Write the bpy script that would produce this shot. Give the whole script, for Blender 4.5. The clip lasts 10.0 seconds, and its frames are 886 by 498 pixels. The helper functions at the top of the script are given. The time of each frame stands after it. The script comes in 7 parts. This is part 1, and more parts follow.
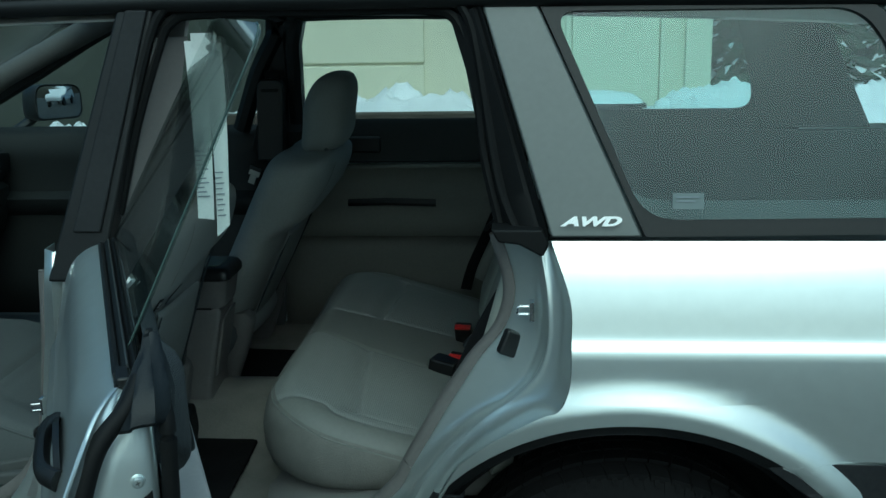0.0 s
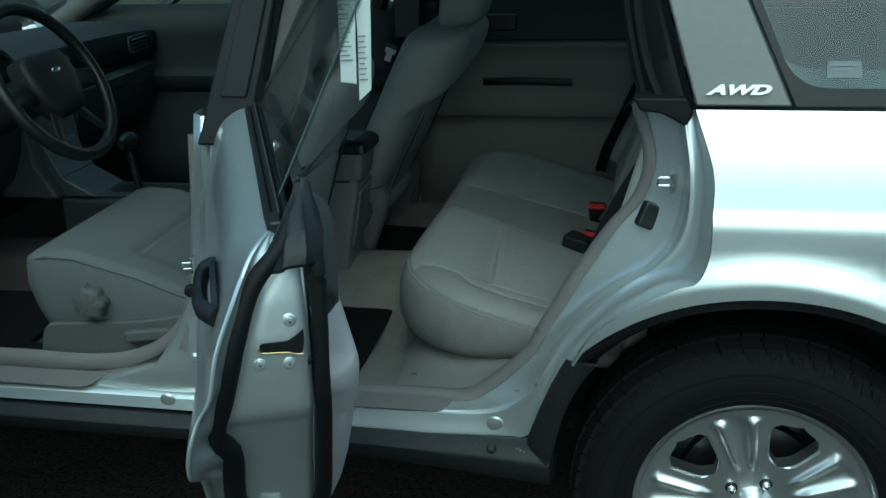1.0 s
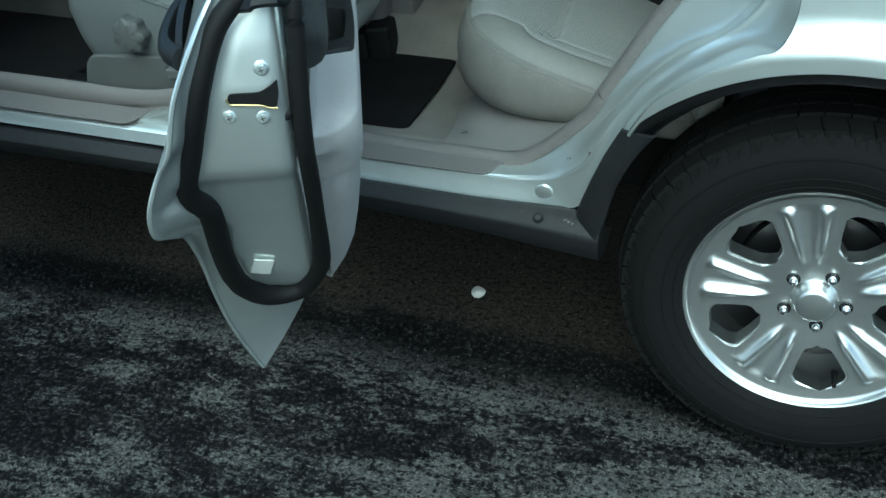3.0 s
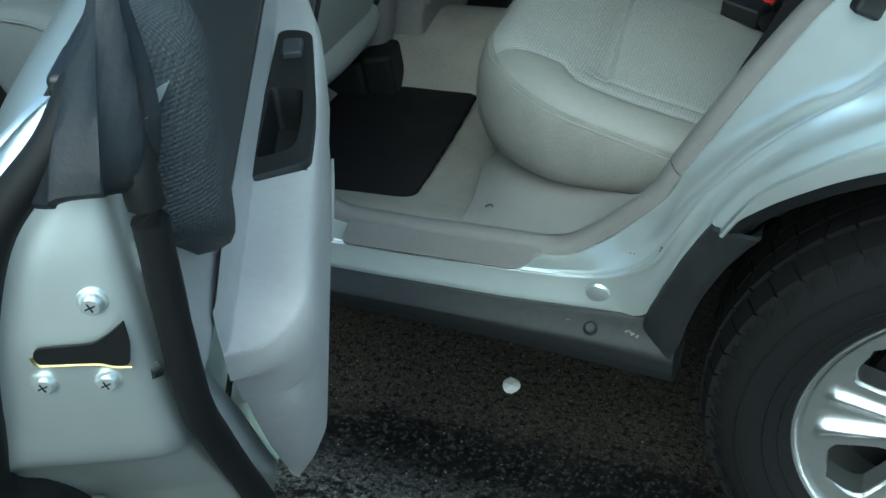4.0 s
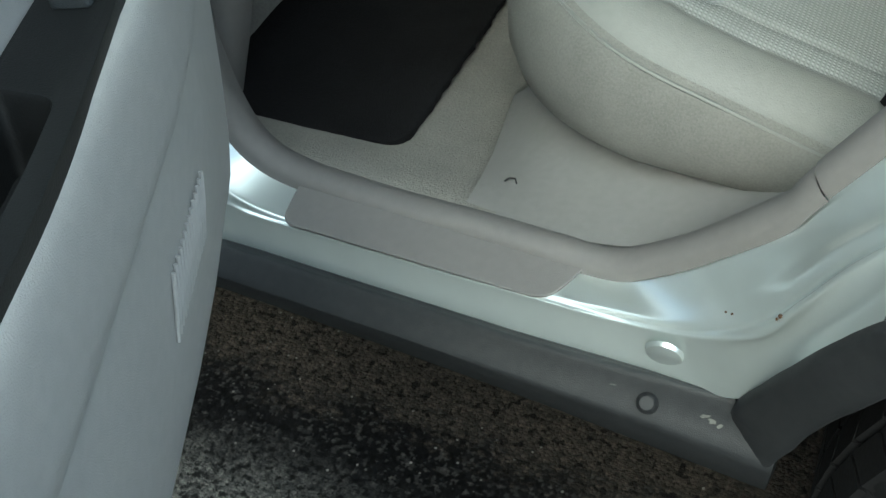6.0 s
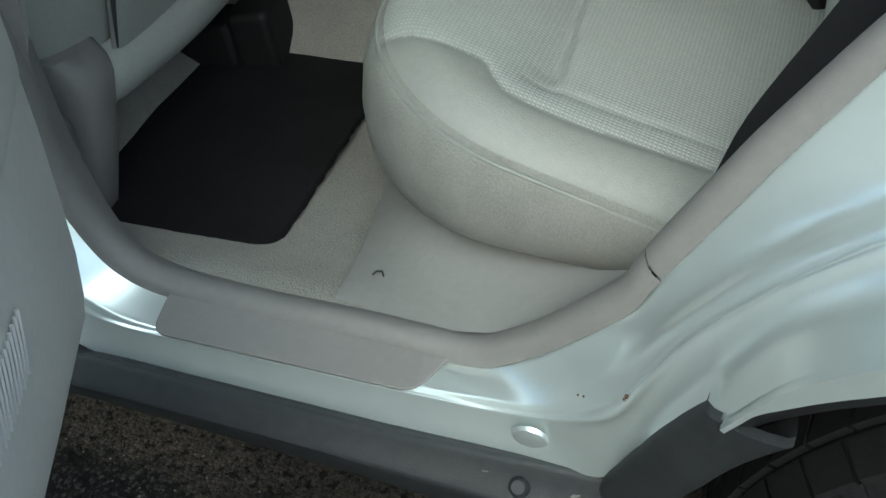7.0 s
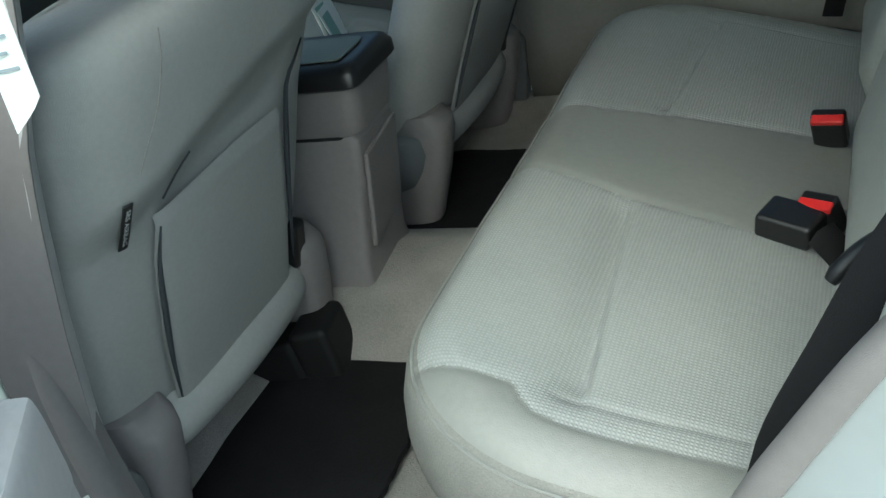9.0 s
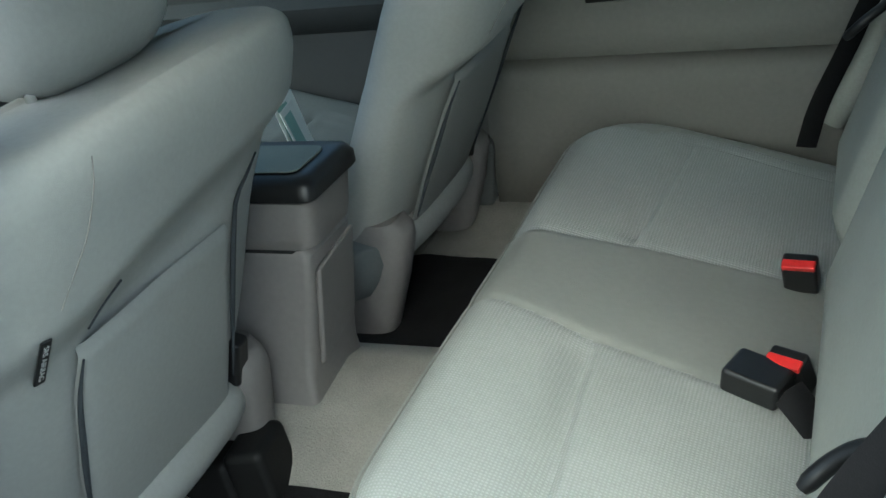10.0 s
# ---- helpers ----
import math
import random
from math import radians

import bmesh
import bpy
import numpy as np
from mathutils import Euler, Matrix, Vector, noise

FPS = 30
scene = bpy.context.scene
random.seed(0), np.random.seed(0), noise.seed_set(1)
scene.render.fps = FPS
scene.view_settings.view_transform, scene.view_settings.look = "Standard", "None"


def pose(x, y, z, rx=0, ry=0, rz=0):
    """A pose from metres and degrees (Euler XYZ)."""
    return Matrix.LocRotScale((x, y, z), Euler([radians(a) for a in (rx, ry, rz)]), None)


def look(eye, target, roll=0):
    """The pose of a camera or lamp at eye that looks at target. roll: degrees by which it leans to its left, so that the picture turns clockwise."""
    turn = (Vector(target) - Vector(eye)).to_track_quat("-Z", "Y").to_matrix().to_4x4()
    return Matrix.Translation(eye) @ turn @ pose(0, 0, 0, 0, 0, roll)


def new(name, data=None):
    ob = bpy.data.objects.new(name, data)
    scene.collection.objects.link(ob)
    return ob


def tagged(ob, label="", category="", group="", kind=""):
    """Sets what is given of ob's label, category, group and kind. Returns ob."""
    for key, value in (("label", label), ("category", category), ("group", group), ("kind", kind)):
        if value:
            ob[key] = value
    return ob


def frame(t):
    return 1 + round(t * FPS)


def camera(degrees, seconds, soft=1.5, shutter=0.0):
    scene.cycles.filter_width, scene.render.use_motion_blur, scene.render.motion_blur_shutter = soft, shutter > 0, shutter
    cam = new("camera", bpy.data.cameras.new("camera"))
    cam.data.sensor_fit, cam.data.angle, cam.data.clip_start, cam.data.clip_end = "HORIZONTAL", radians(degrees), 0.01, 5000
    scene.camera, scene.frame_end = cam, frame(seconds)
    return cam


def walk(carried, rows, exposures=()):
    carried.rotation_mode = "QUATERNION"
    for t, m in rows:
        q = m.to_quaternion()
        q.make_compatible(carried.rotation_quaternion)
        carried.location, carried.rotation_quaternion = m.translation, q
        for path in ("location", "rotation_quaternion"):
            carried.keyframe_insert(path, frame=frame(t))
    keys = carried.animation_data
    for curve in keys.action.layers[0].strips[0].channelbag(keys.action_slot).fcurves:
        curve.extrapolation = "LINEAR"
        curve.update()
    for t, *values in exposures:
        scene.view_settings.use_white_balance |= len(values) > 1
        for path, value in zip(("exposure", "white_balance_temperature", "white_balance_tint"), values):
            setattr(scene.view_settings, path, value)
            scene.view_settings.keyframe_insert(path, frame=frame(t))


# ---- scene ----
cam = camera(46.0, 10.0)
PATH = [
    (0, (-0.178, -1.636, 1.467), (-0.336, 0.3, 0.99), -1.1),
    (0.5, (-0.198, -1.649, 1.417), (-0.499, 0.199, 0.712), -1.7),
    (1, (-0.197, -1.655, 1.421), (-0.59, 0.191, 0.76), -1.9),
    (1.5, (-0.203, -1.653, 1.413), (-0.625, 0.177, 0.724), -1.9),
    (2, (-0.201, -1.656, 1.389), (-0.679, 0.085, 0.529), -0.9),
    (2.2, (-0.192, -1.641, 1.374), (-0.656, 0.061, 0.432), -0.5),
    (3.3, (-0.105, -1.372, 1.357), (-0.74, 0.188, 0.278), -3.7),
    (3.5, (-0.134, -1.277, 1.335), (-0.8, 0.281, 0.272), -5.6),
    (4, (-0.267, -0.988, 1.28), (-0.869, 0.548, 0.148), -4.0),
    (4.5, (-0.346, -0.745, 1.196), (-0.976, 0.688, -0.049), -5.2),
    (5, (-0.389, -0.537, 1.125), (-1.068, 0.777, -0.221), -3.4),
    (5.2, (-0.405, -0.518, 1.119), (-1.094, 0.793, -0.226), -2.4),
    (6.3, (-0.39, -0.46, 1.119), (-0.971, 0.816, -0.307), -2.8),
    (6.5, (-0.379, -0.457, 1.118), (-0.93, 0.822, -0.317), -2.7),
    (7, (-0.323, -0.428, 1.147), (-0.901, 0.96, -0.172), -4.8),
    (7.5, (-0.276, -0.381, 1.191), (-0.987, 1.091, 0.039), -11.4),
    (8, (-0.256, -0.367, 1.215), (-1.036, 1.136, 0.152), -13.1),
    (8.5, (-0.239, -0.374, 1.241), (-1.064, 1.163, 0.262), -14.5),
    (9, (-0.244, -0.375, 1.25), (-1.061, 1.175, 0.285), -14.9),
    (9.5, (-0.229, -0.355, 1.267), (-1.032, 1.243, 0.373), -12.3),
    (10, (-0.26, -0.277, 1.286), (-1.015, 1.356, 0.412), -10.1),
]
EXPOSURE = [(0, -0.42, 4800, -25), (0.5, -0.6, 4800, -24), (1.0, 0.04, 4950, -22), (1.5, 0.27, 5000, -21), (2.2, 0.38, 4950, -20), (3.3, 0.95, 5050, -18), (4.0, 1.05, 5050, -17), (4.5, 1.05, 5550, -13), (6.5, 1.32, 5700, -10), (7.0, 1.32, 5650, -9), (8.0, 1.45, 5600, -8), (9.0, 1.78, 5600, -8), (10, 2.12, 5600, -8)]
walk(cam, [(t, look(eye, target, roll)) for t, eye, target, roll in PATH], EXPOSURE)

# ---- sky, sun, exposure ----
world = bpy.data.worlds.new("sky")
scene.world = world
world.use_nodes = True
wn = world.node_tree.nodes
sky = wn.new("ShaderNodeTexSky")
sky.sky_type, sky.sun_disc = "NISHITA", False
sky.sun_elevation, sky.sun_rotation = radians(45), radians(172)
sky.air_density, sky.dust_density, sky.ozone_density = 0.9, 5.0, 1.0
wn["Background"].inputs["Strength"].default_value = 0.12
world.node_tree.links.new(sky.outputs["Color"], wn["Background"].inputs["Color"])
sun = new("sun", bpy.data.lights.new("sun", "SUN"))
sun.data.energy, sun.data.angle, sun.data.color = 1.1, radians(80), (1.0, 0.97, 0.93)
sun.matrix_world = look((0.3, -0.9, 8.0), (0, 0, 0))

# ---- materials ----
MATS = {}


def material(name, color, rough=0.5, metal=0.0, vary=0.08, scale=30.0, bump=0.0, bump_scale=200.0, coat=0.0, spec=0.5, color2=None):
    """A surface with a base colour that varies at two scales and a fine relief."""
    m = bpy.data.materials.new(name)
    m.use_nodes = True
    n, l = m.node_tree.nodes, m.node_tree.links
    b = n["Principled BSDF"]
    b.inputs["Roughness"].default_value, b.inputs["Metallic"].default_value = rough, metal
    b.inputs["Coat Weight"].default_value, b.inputs["Specular IOR Level"].default_value = coat, spec
    b.inputs["Coat Roughness"].default_value = 0.06
    tc = n.new("ShaderNodeTexCoord")
    big, small = n.new("ShaderNodeTexNoise"), n.new("ShaderNodeTexNoise")
    big.inputs["Scale"].default_value, small.inputs["Scale"].default_value = scale / 6, scale * 4
    big.inputs["Detail"].default_value, small.inputs["Detail"].default_value = 4, 2
    mix = n.new("ShaderNodeMath")
    mix.operation = "ADD"
    for t in (big, small):
        l.new(tc.outputs["Object"], t.inputs["Vector"])
    l.new(big.outputs["Fac"], mix.inputs[0])
    l.new(small.outputs["Fac"], mix.inputs[1])
    ramp = n.new("ShaderNodeValToRGB")
    ramp.color_ramp.elements[0].position, ramp.color_ramp.elements[1].position = 0.35, 0.65
    half = n.new("ShaderNodeMath")
    half.operation = "MULTIPLY"
    half.inputs[1].default_value = 0.5
    l.new(mix.outputs[0], half.inputs[0])
    l.new(half.outputs[0], ramp.inputs["Fac"])
    c2 = color2 or [c * (1 + vary) for c in color]
    ramp.color_ramp.elements[0].color = (*[c * (1 - vary) for c in color], 1)
    ramp.color_ramp.elements[1].color = (*c2, 1)
    l.new(ramp.outputs["Color"], b.inputs["Base Color"])
    if bump:
        fine = n.new("ShaderNodeTexNoise")
        fine.inputs["Scale"].default_value, fine.inputs["Detail"].default_value = bump_scale, 3
        l.new(tc.outputs["Object"], fine.inputs["Vector"])
        bn = n.new("ShaderNodeBump")
        bn.inputs["Strength"].default_value, bn.inputs["Distance"].default_value = bump, 0.002
        l.new(fine.outputs["Fac"], bn.inputs["Height"])
        l.new(bn.outputs["Normal"], b.inputs["Normal"])
    MATS[name] = m
    return m


def glass_material(name, color, gloss=0.045):
    """Thin tinted glass: clear through, with a mirror gloss that grows towards grazing angles."""
    m = bpy.data.materials.new(name)
    m.use_nodes = True
    n, l = m.node_tree.nodes, m.node_tree.links
    n.remove(n["Principled BSDF"])
    tr, gl, lw, mx = n.new("ShaderNodeBsdfTransparent"), n.new("ShaderNodeBsdfGlossy"), n.new("ShaderNodeLayerWeight"), n.new("ShaderNodeMixShader")
    pw, mul = n.new("ShaderNodeMath"), n.new("ShaderNodeMath")
    tr.inputs["Color"].default_value = (*color, 1)
    gl.inputs["Roughness"].default_value = 0.01
    lw.inputs["Blend"].default_value = 0.5
    pw.operation, mul.operation = "POWER", "MULTIPLY_ADD"
    pw.inputs[1].default_value = 5.0
    mul.inputs[1].default_value, mul.inputs[2].default_value = 1 - gloss, gloss
    l.new(lw.outputs["Facing"], pw.inputs[0])
    l.new(pw.outputs[0], mul.inputs[0])
    l.new(mul.outputs[0], mx.inputs[0])
    l.new(tr.outputs[0], mx.inputs[1])
    l.new(gl.outputs[0], mx.inputs[2])
    l.new(mx.outputs[0], n["Material Output"].inputs["Surface"])
    MATS[name] = m
    return m


def weave_material(name, color, pitch):
    """Woven seat cloth: two crossed wave patterns give the relief and a slight two-tone."""
    m = material(name, color, 0.85, vary=0.06, scale=40)
    n, l = m.node_tree.nodes, m.node_tree.links
    b = n["Principled BSDF"]
    tc = [x for x in n if x.type == "TEX_COORD"][0]
    w1, w2 = n.new("ShaderNodeTexWave"), n.new("ShaderNodeTexWave")
    for w, d in ((w1, "X"), (w2, "Y")):
        w.bands_direction = d
        w.inputs["Scale"].default_value = pitch
        w.inputs["Distortion"].default_value = 1.2
        l.new(tc.outputs["Object"], w.inputs["Vector"])
    mx = n.new("ShaderNodeMath")
    mx.operation = "MULTIPLY"
    l.new(w1.outputs["Fac"], mx.inputs[0])
    l.new(w2.outputs["Fac"], mx.inputs[1])
    ramp = [x for x in n if x.type == "VALTORGB"][0]
    dark = n.new("ShaderNodeMix")
    dark.data_type, dark.blend_type = "RGBA", "MULTIPLY"
    dark.inputs["Factor"].default_value = 0.24
    l.new(ramp.outputs["Color"], dark.inputs["A"])
    l.new(mx.outputs[0], dark.inputs["B"])
    l.new(dark.outputs["Result"], b.inputs["Base Color"])
    bn = n.new("ShaderNodeBump")
    bn.inputs["Strength"].default_value, bn.inputs["Distance"].default_value = 0.36, 0.002
    l.new(mx.outputs[0], bn.inputs["Height"])
    l.new(bn.outputs["Normal"], b.inputs["Normal"])
    return m


paint = material("silver_paint", (0.80, 0.86, 0.845), 0.30, 0.8, 0.03, 8, coat=0.6)
grey_panel = material("grey_pillar_panel", (0.165, 0.175, 0.168), 0.4, 0.3, 0.05, 20, coat=0.3)
cladding = material("dark_cladding", (0.019, 0.0205, 0.0225), 0.5, 0, 0.2, 25, bump=0.25, bump_scale=900, spec=0.3, color2=(0.026, 0.027, 0.0285))
black_trim = material("black_trim", (0.008, 0.0085, 0.009), 0.4, 0, 0.2, 30, bump=0.1, bump_scale=700)
rubber = material("black_rubber", (0.0045, 0.0048, 0.005), 0.65, 0, 0.2, 40, bump=0.15, bump_scale=300, spec=0.3)
tyre_mat = material("tyre_rubber", (0.0055, 0.0055, 0.0058), 0.8, 0, 0.25, 30, bump=0.3, bump_scale=260, spec=0.2)
alloy = material("alloy", (0.84, 0.86, 0.85), 0.33, 1.0, 0.04, 20, coat=0.4)
chrome = material("chrome", (0.7, 0.71, 0.72), 0.16, 1.0, 0.02, 20)
steel = material("dull_steel", (0.4, 0.4, 0.38), 0.35, 1.0, 0.1, 60)
brass = material("zinc_plate", (0.5, 0.42, 0.2), 0.35, 1.0, 0.15, 60)
trim_grey = material("grey_plastic", (0.155, 0.147, 0.142), 0.6, 0, 0.06, 30, bump=0.35, bump_scale=1100)
side_plastic = material("sill_side_plastic", (0.20, 0.195, 0.19), 0.5, 0, 0.06, 30, bump=0.3, bump_scale=1100)
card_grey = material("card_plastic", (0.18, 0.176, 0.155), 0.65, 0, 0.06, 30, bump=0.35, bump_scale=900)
trim_light = material("light_plastic", (0.39, 0.385, 0.38), 0.6, 0, 0.05, 30, bump=0.35, bump_scale=1100)
trim_dark = material("charcoal_plastic", (0.04, 0.045, 0.05), 0.6, 0, 0.1, 30, bump=0.5, bump_scale=700)
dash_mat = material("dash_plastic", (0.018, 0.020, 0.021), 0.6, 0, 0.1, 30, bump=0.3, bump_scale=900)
bench_side = material("bench_side_cloth", (0.175, 0.172, 0.158), 0.9, 0, 0.14, 120, bump=0.6, bump_scale=420)
vinyl = material("seat_vinyl", (0.192, 0.195, 0.182), 0.5, 0, 0.05, 30, bump=0.25, bump_scale=600)
seat_cloth = material("seat_cloth", (0.34, 0.35, 0.31), 0.9, 0, 0.06, 50, bump=0.4, bump_scale=900)
seat_back_cloth = material("seatback_cloth", (0.265, 0.27, 0.258), 0.8, 0, 0.05, 40, bump=0.25, bump_scale=900)
weave = weave_material("seat_weave", (0.315, 0.325, 0.314), 76)
carpet = material("beige_carpet", (0.205, 0.197, 0.18), 0.95, 0, 0.15, 90, bump=0.9, bump_scale=420)
mat_carpet = material("black_mat_carpet", (0.0085, 0.0083, 0.009), 0.95, 0, 0.3, 90, bump=0.9, bump_scale=500, spec=0.15)
seam_mat = material("seam_thread", (0.035, 0.04, 0.045), 0.8, 0, 0.15, 80, bump=0.2, bump_scale=900, spec=0.2)
webbing = material("belt_webbing", (0.008, 0.008, 0.009), 0.7, 0, 0.15, 80, bump=0.3, bump_scale=700, spec=0.25)
speaker_grey = material("speaker_grille", (0.175, 0.17, 0.15), 0.7, 0, 0.1, 60, bump=0.8, bump_scale=350)
pad_mat = material("lid_pad", (0.15, 0.172, 0.148), 0.6, 0, 0.06, 40, bump=0.15, bump_scale=500)
red_plastic = material("red_button", (0.5, 0.02, 0.02), 0.35, 0, 0.05, 30)
headliner_mat = material("headliner", (0.45, 0.45, 0.43), 0.95, 0, 0.05, 40, bump=0.3, bump_scale=600)
paper_mat = material("paper", (0.75, 0.78, 0.75), 0.7, 0, 0.04, 60)
film = material("green_film", (0.25, 0.42, 0.38), 0.5, 0, 0.05, 40)

mirror_glass = material("mirror_glass", (0.85, 0.87, 0.88), 0.02, 1.0, 0.01, 10)
ink = material("grey_ink", (0.25, 0.28, 0.3), 0.7, 0, 0.1, 60)
white_paint = material("white_letter", (0.93, 0.95, 0.95), 0.35, 0.7, 0.02, 30)
wall_paint = material("beige_wall", (0.74, 0.72, 0.56), 0.8, 0, 0.04, 3, bump=0.2, bump_scale=40)
# Near-black green for the added backdrop left of the garage wall.
dark_backdrop = material("dark_backdrop", (0.055, 0.06, 0.05), 0.8, 0, 0.06, 3, bump=0.2, bump_scale=40)
bark = material("bark", (0.06, 0.05, 0.04), 0.9, 0, 0.3, 30, bump=0.8, bump_scale=60)
needles = material("needles", (0.035, 0.055, 0.035), 0.8, 0, 0.35, 20, bump=0.8, bump_scale=80)
snow_mat = material("snow", (0.82, 0.84, 0.86), 0.8, 0, 0.06, 12, bump=0.8, bump_scale=30)
panel_black = material("satin_black", (0.012, 0.0125, 0.013), 0.5, 0, 0.1, 30, bump=0.15, bump_scale=900, spec=0.3)
# Cabin shade is put into these two: darker copies of seat cloth and grey plastic.
shaded_cloth = material("shaded_front_seat_cloth", (0.105, 0.116, 0.117), 0.9, 0, 0.06, 50, bump=0.4, bump_scale=900)
shaded_shield = material("shaded_shield_plastic", (0.085, 0.09, 0.088), 0.55, 0, 0.06, 30, bump=0.3, bump_scale=900)
dash_lower_mat = material("dash_lower_plastic", (0.036, 0.04, 0.039), 0.55, 0, 0.06, 30, bump=0.3, bump_scale=900)
satin_panel = material("satin_console_panel", (0.06, 0.067, 0.069), 0.35, 0.2, 0.05, 30)
bay_mat = material("load_bay_plastic", (0.075, 0.082, 0.084), 0.6, 0, 0.06, 30, bump=0.3, bump_scale=900)
scuffed = material("pale_scuff", (0.10, 0.10, 0.09), 0.8, 0, 0.4, 400)
boot_mat = material("boot_rubber", (0.011, 0.0135, 0.016), 0.5, 0, 0.1, 30, bump=0.15, bump_scale=300, spec=0.35)
dimple = material("dimpled_charcoal", (0.034, 0.038, 0.040), 0.6, 0, 0.1, 30)
dn, dl = dimple.node_tree.nodes, dimple.node_tree.links
dv, db = dn.new("ShaderNodeTexVoronoi"), dn.new("ShaderNodeBump")
dv.inputs["Scale"].default_value = 420
dv.inputs["Randomness"].default_value = 0.25
db.inputs["Strength"].default_value, db.inputs["Distance"].default_value = 0.55, 0.002
dl.new([x for x in dn if x.type == "TEX_COORD"][0].outputs["Object"], dv.inputs["Vector"])
dl.new(dv.outputs["Distance"], db.inputs["Height"])
dl.new(db.outputs["Normal"], dn["Principled BSDF"].inputs["Normal"])
# The floor carpet again, with the front footwell's shade put into its colour.
front_carpet = material("shaded_carpet", (0.05, 0.048, 0.044), 0.95, 0, 0.2, 90, bump=0.9, bump_scale=420)
etched = material("etched_glass", (0.2, 0.24, 0.24), 0.5, 0, 0.05, 40)
rust = material("rust_chip", (0.055, 0.028, 0.015), 0.9, 0, 0.3, 300)
pale_stone = material("pale_stone", (0.45, 0.46, 0.44), 0.8, 0, 0.2, 200, bump=0.5, bump_scale=300)
screen_glass = glass_material("screen_glass", (0.90, 0.94, 0.92))
glass_rim = material("glass_rim", (0.06, 0.09, 0.08), 0.25, 0, 0.05, 40)
glass_clear = glass_material("window_glass", (0.92, 0.96, 0.945), 0.05)
glass_tint = glass_material("tinted_glass", (0.88, 0.968, 0.958), 0.05)


def asphalt_material():
    """Grey asphalt with pale salt-dry patches, dark wet patches and small stones."""
    m = bpy.data.materials.new("asphalt")
    m.use_nodes = True
    n, l = m.node_tree.nodes, m.node_tree.links
    b = n["Principled BSDF"]
    tc = n.new("ShaderNodeTexCoord")

    def tex(kind, scale, detail=6, rough=0.6):
        t = n.new(kind)
        t.inputs["Scale"].default_value = scale
        if kind == "ShaderNodeTexNoise":
            t.inputs["Detail"].default_value, t.inputs["Roughness"].default_value = detail, rough
        l.new(tc.outputs["Object"], t.inputs["Vector"])
        return t

    def ramp(src, a, ca, z, cz):
        r = n.new("ShaderNodeValToRGB")
        e = r.color_ramp.elements
        e[0].position, e[1].position, e[0].color, e[1].color = a, z, ca, cz
        l.new(src, r.inputs["Fac"])
        return r

    stretch = n.new("ShaderNodeMapping")
    stretch.inputs["Scale"].default_value = (0.55, 1.3, 1.0)
    l.new(tc.outputs["Object"], stretch.inputs["Vector"])
    patches, wide = tex("ShaderNodeTexNoise", 8.0, 13, 0.9), tex("ShaderNodeTexNoise", 1.6, 5, 0.6)
    for t in (patches, wide):
        l.new(stretch.outputs["Vector"], t.inputs["Vector"])
    chips, grit, flake = tex("ShaderNodeTexVoronoi", 190), tex("ShaderNodeTexNoise", 300, 3), tex("ShaderNodeTexNoise", 75, 5, 0.75)
    stones, pits = tex("ShaderNodeTexVoronoi", 95), tex("ShaderNodeTexNoise", 85, 2, 0.5)
    chips.distance = "MANHATTAN"
    sep = n.new("ShaderNodeSeparateXYZ")
    l.new(tc.outputs["Object"], sep.inputs[0])

    def math_node(op, a, b):
        q = n.new("ShaderNodeMath")
        q.operation = op
        for k, v in enumerate((a, b)):
            if isinstance(v, (int, float)):
                q.inputs[k].default_value = v
            else:
                l.new(v, q.inputs[k])
        return q.outputs[0]

    def zone(src, a, z):
        q = n.new("ShaderNodeMapRange")
        q.inputs["From Min"].default_value, q.inputs["From Max"].default_value = a, z
        l.new(src, q.inputs["Value"])
        return q.outputs["Result"]

    def blend(fac, a, b, mode="MIX"):
        q = n.new("ShaderNodeMix")
        q.data_type, q.blend_type = "RGBA", mode
        for key, v in (("Factor", fac), ("A", a), ("B", b)):
            if isinstance(v, (tuple, float)):
                q.inputs[key].default_value = v
            else:
                l.new(v, q.inputs[key])
        return q.outputs["Result"]

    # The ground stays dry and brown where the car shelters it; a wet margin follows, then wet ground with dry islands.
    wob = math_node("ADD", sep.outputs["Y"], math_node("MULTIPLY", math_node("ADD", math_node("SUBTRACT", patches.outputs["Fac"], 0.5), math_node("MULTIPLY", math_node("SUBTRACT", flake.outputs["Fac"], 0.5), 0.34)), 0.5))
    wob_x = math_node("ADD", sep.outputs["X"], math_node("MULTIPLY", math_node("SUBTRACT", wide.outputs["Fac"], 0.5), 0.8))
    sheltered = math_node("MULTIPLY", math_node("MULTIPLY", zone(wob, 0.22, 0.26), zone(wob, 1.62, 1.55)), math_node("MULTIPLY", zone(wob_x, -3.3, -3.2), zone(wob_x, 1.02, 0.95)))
    beyond = zone(wob, 1.60, 1.75)
    margin = math_node("MAXIMUM", math_node("MAXIMUM", zone(wob, 0.15, 0.05), beyond), math_node("MAXIMUM", zone(wob_x, -3.25, -3.4), zone(wob_x, 1.0, 1.15)))
    islands = math_node("MULTIPLY", zone(math_node("ADD", math_node("ADD", patches.outputs["Fac"], math_node("MULTIPLY", math_node("SUBTRACT", flake.outputs["Fac"], 0.5), 0.32)), math_node("MULTIPLY", math_node("SUBTRACT", wide.outputs["Fac"], 0.5), 0.42)), 0.49, 0.525), margin)
    col = blend(islands, (0.0035, 0.0035, 0.004, 1), (0.105, 0.106, 0.102, 1))
    early = n.new("ShaderNodeSeparateColor")
    l.new(chips.outputs["Color"], early.inputs[0])
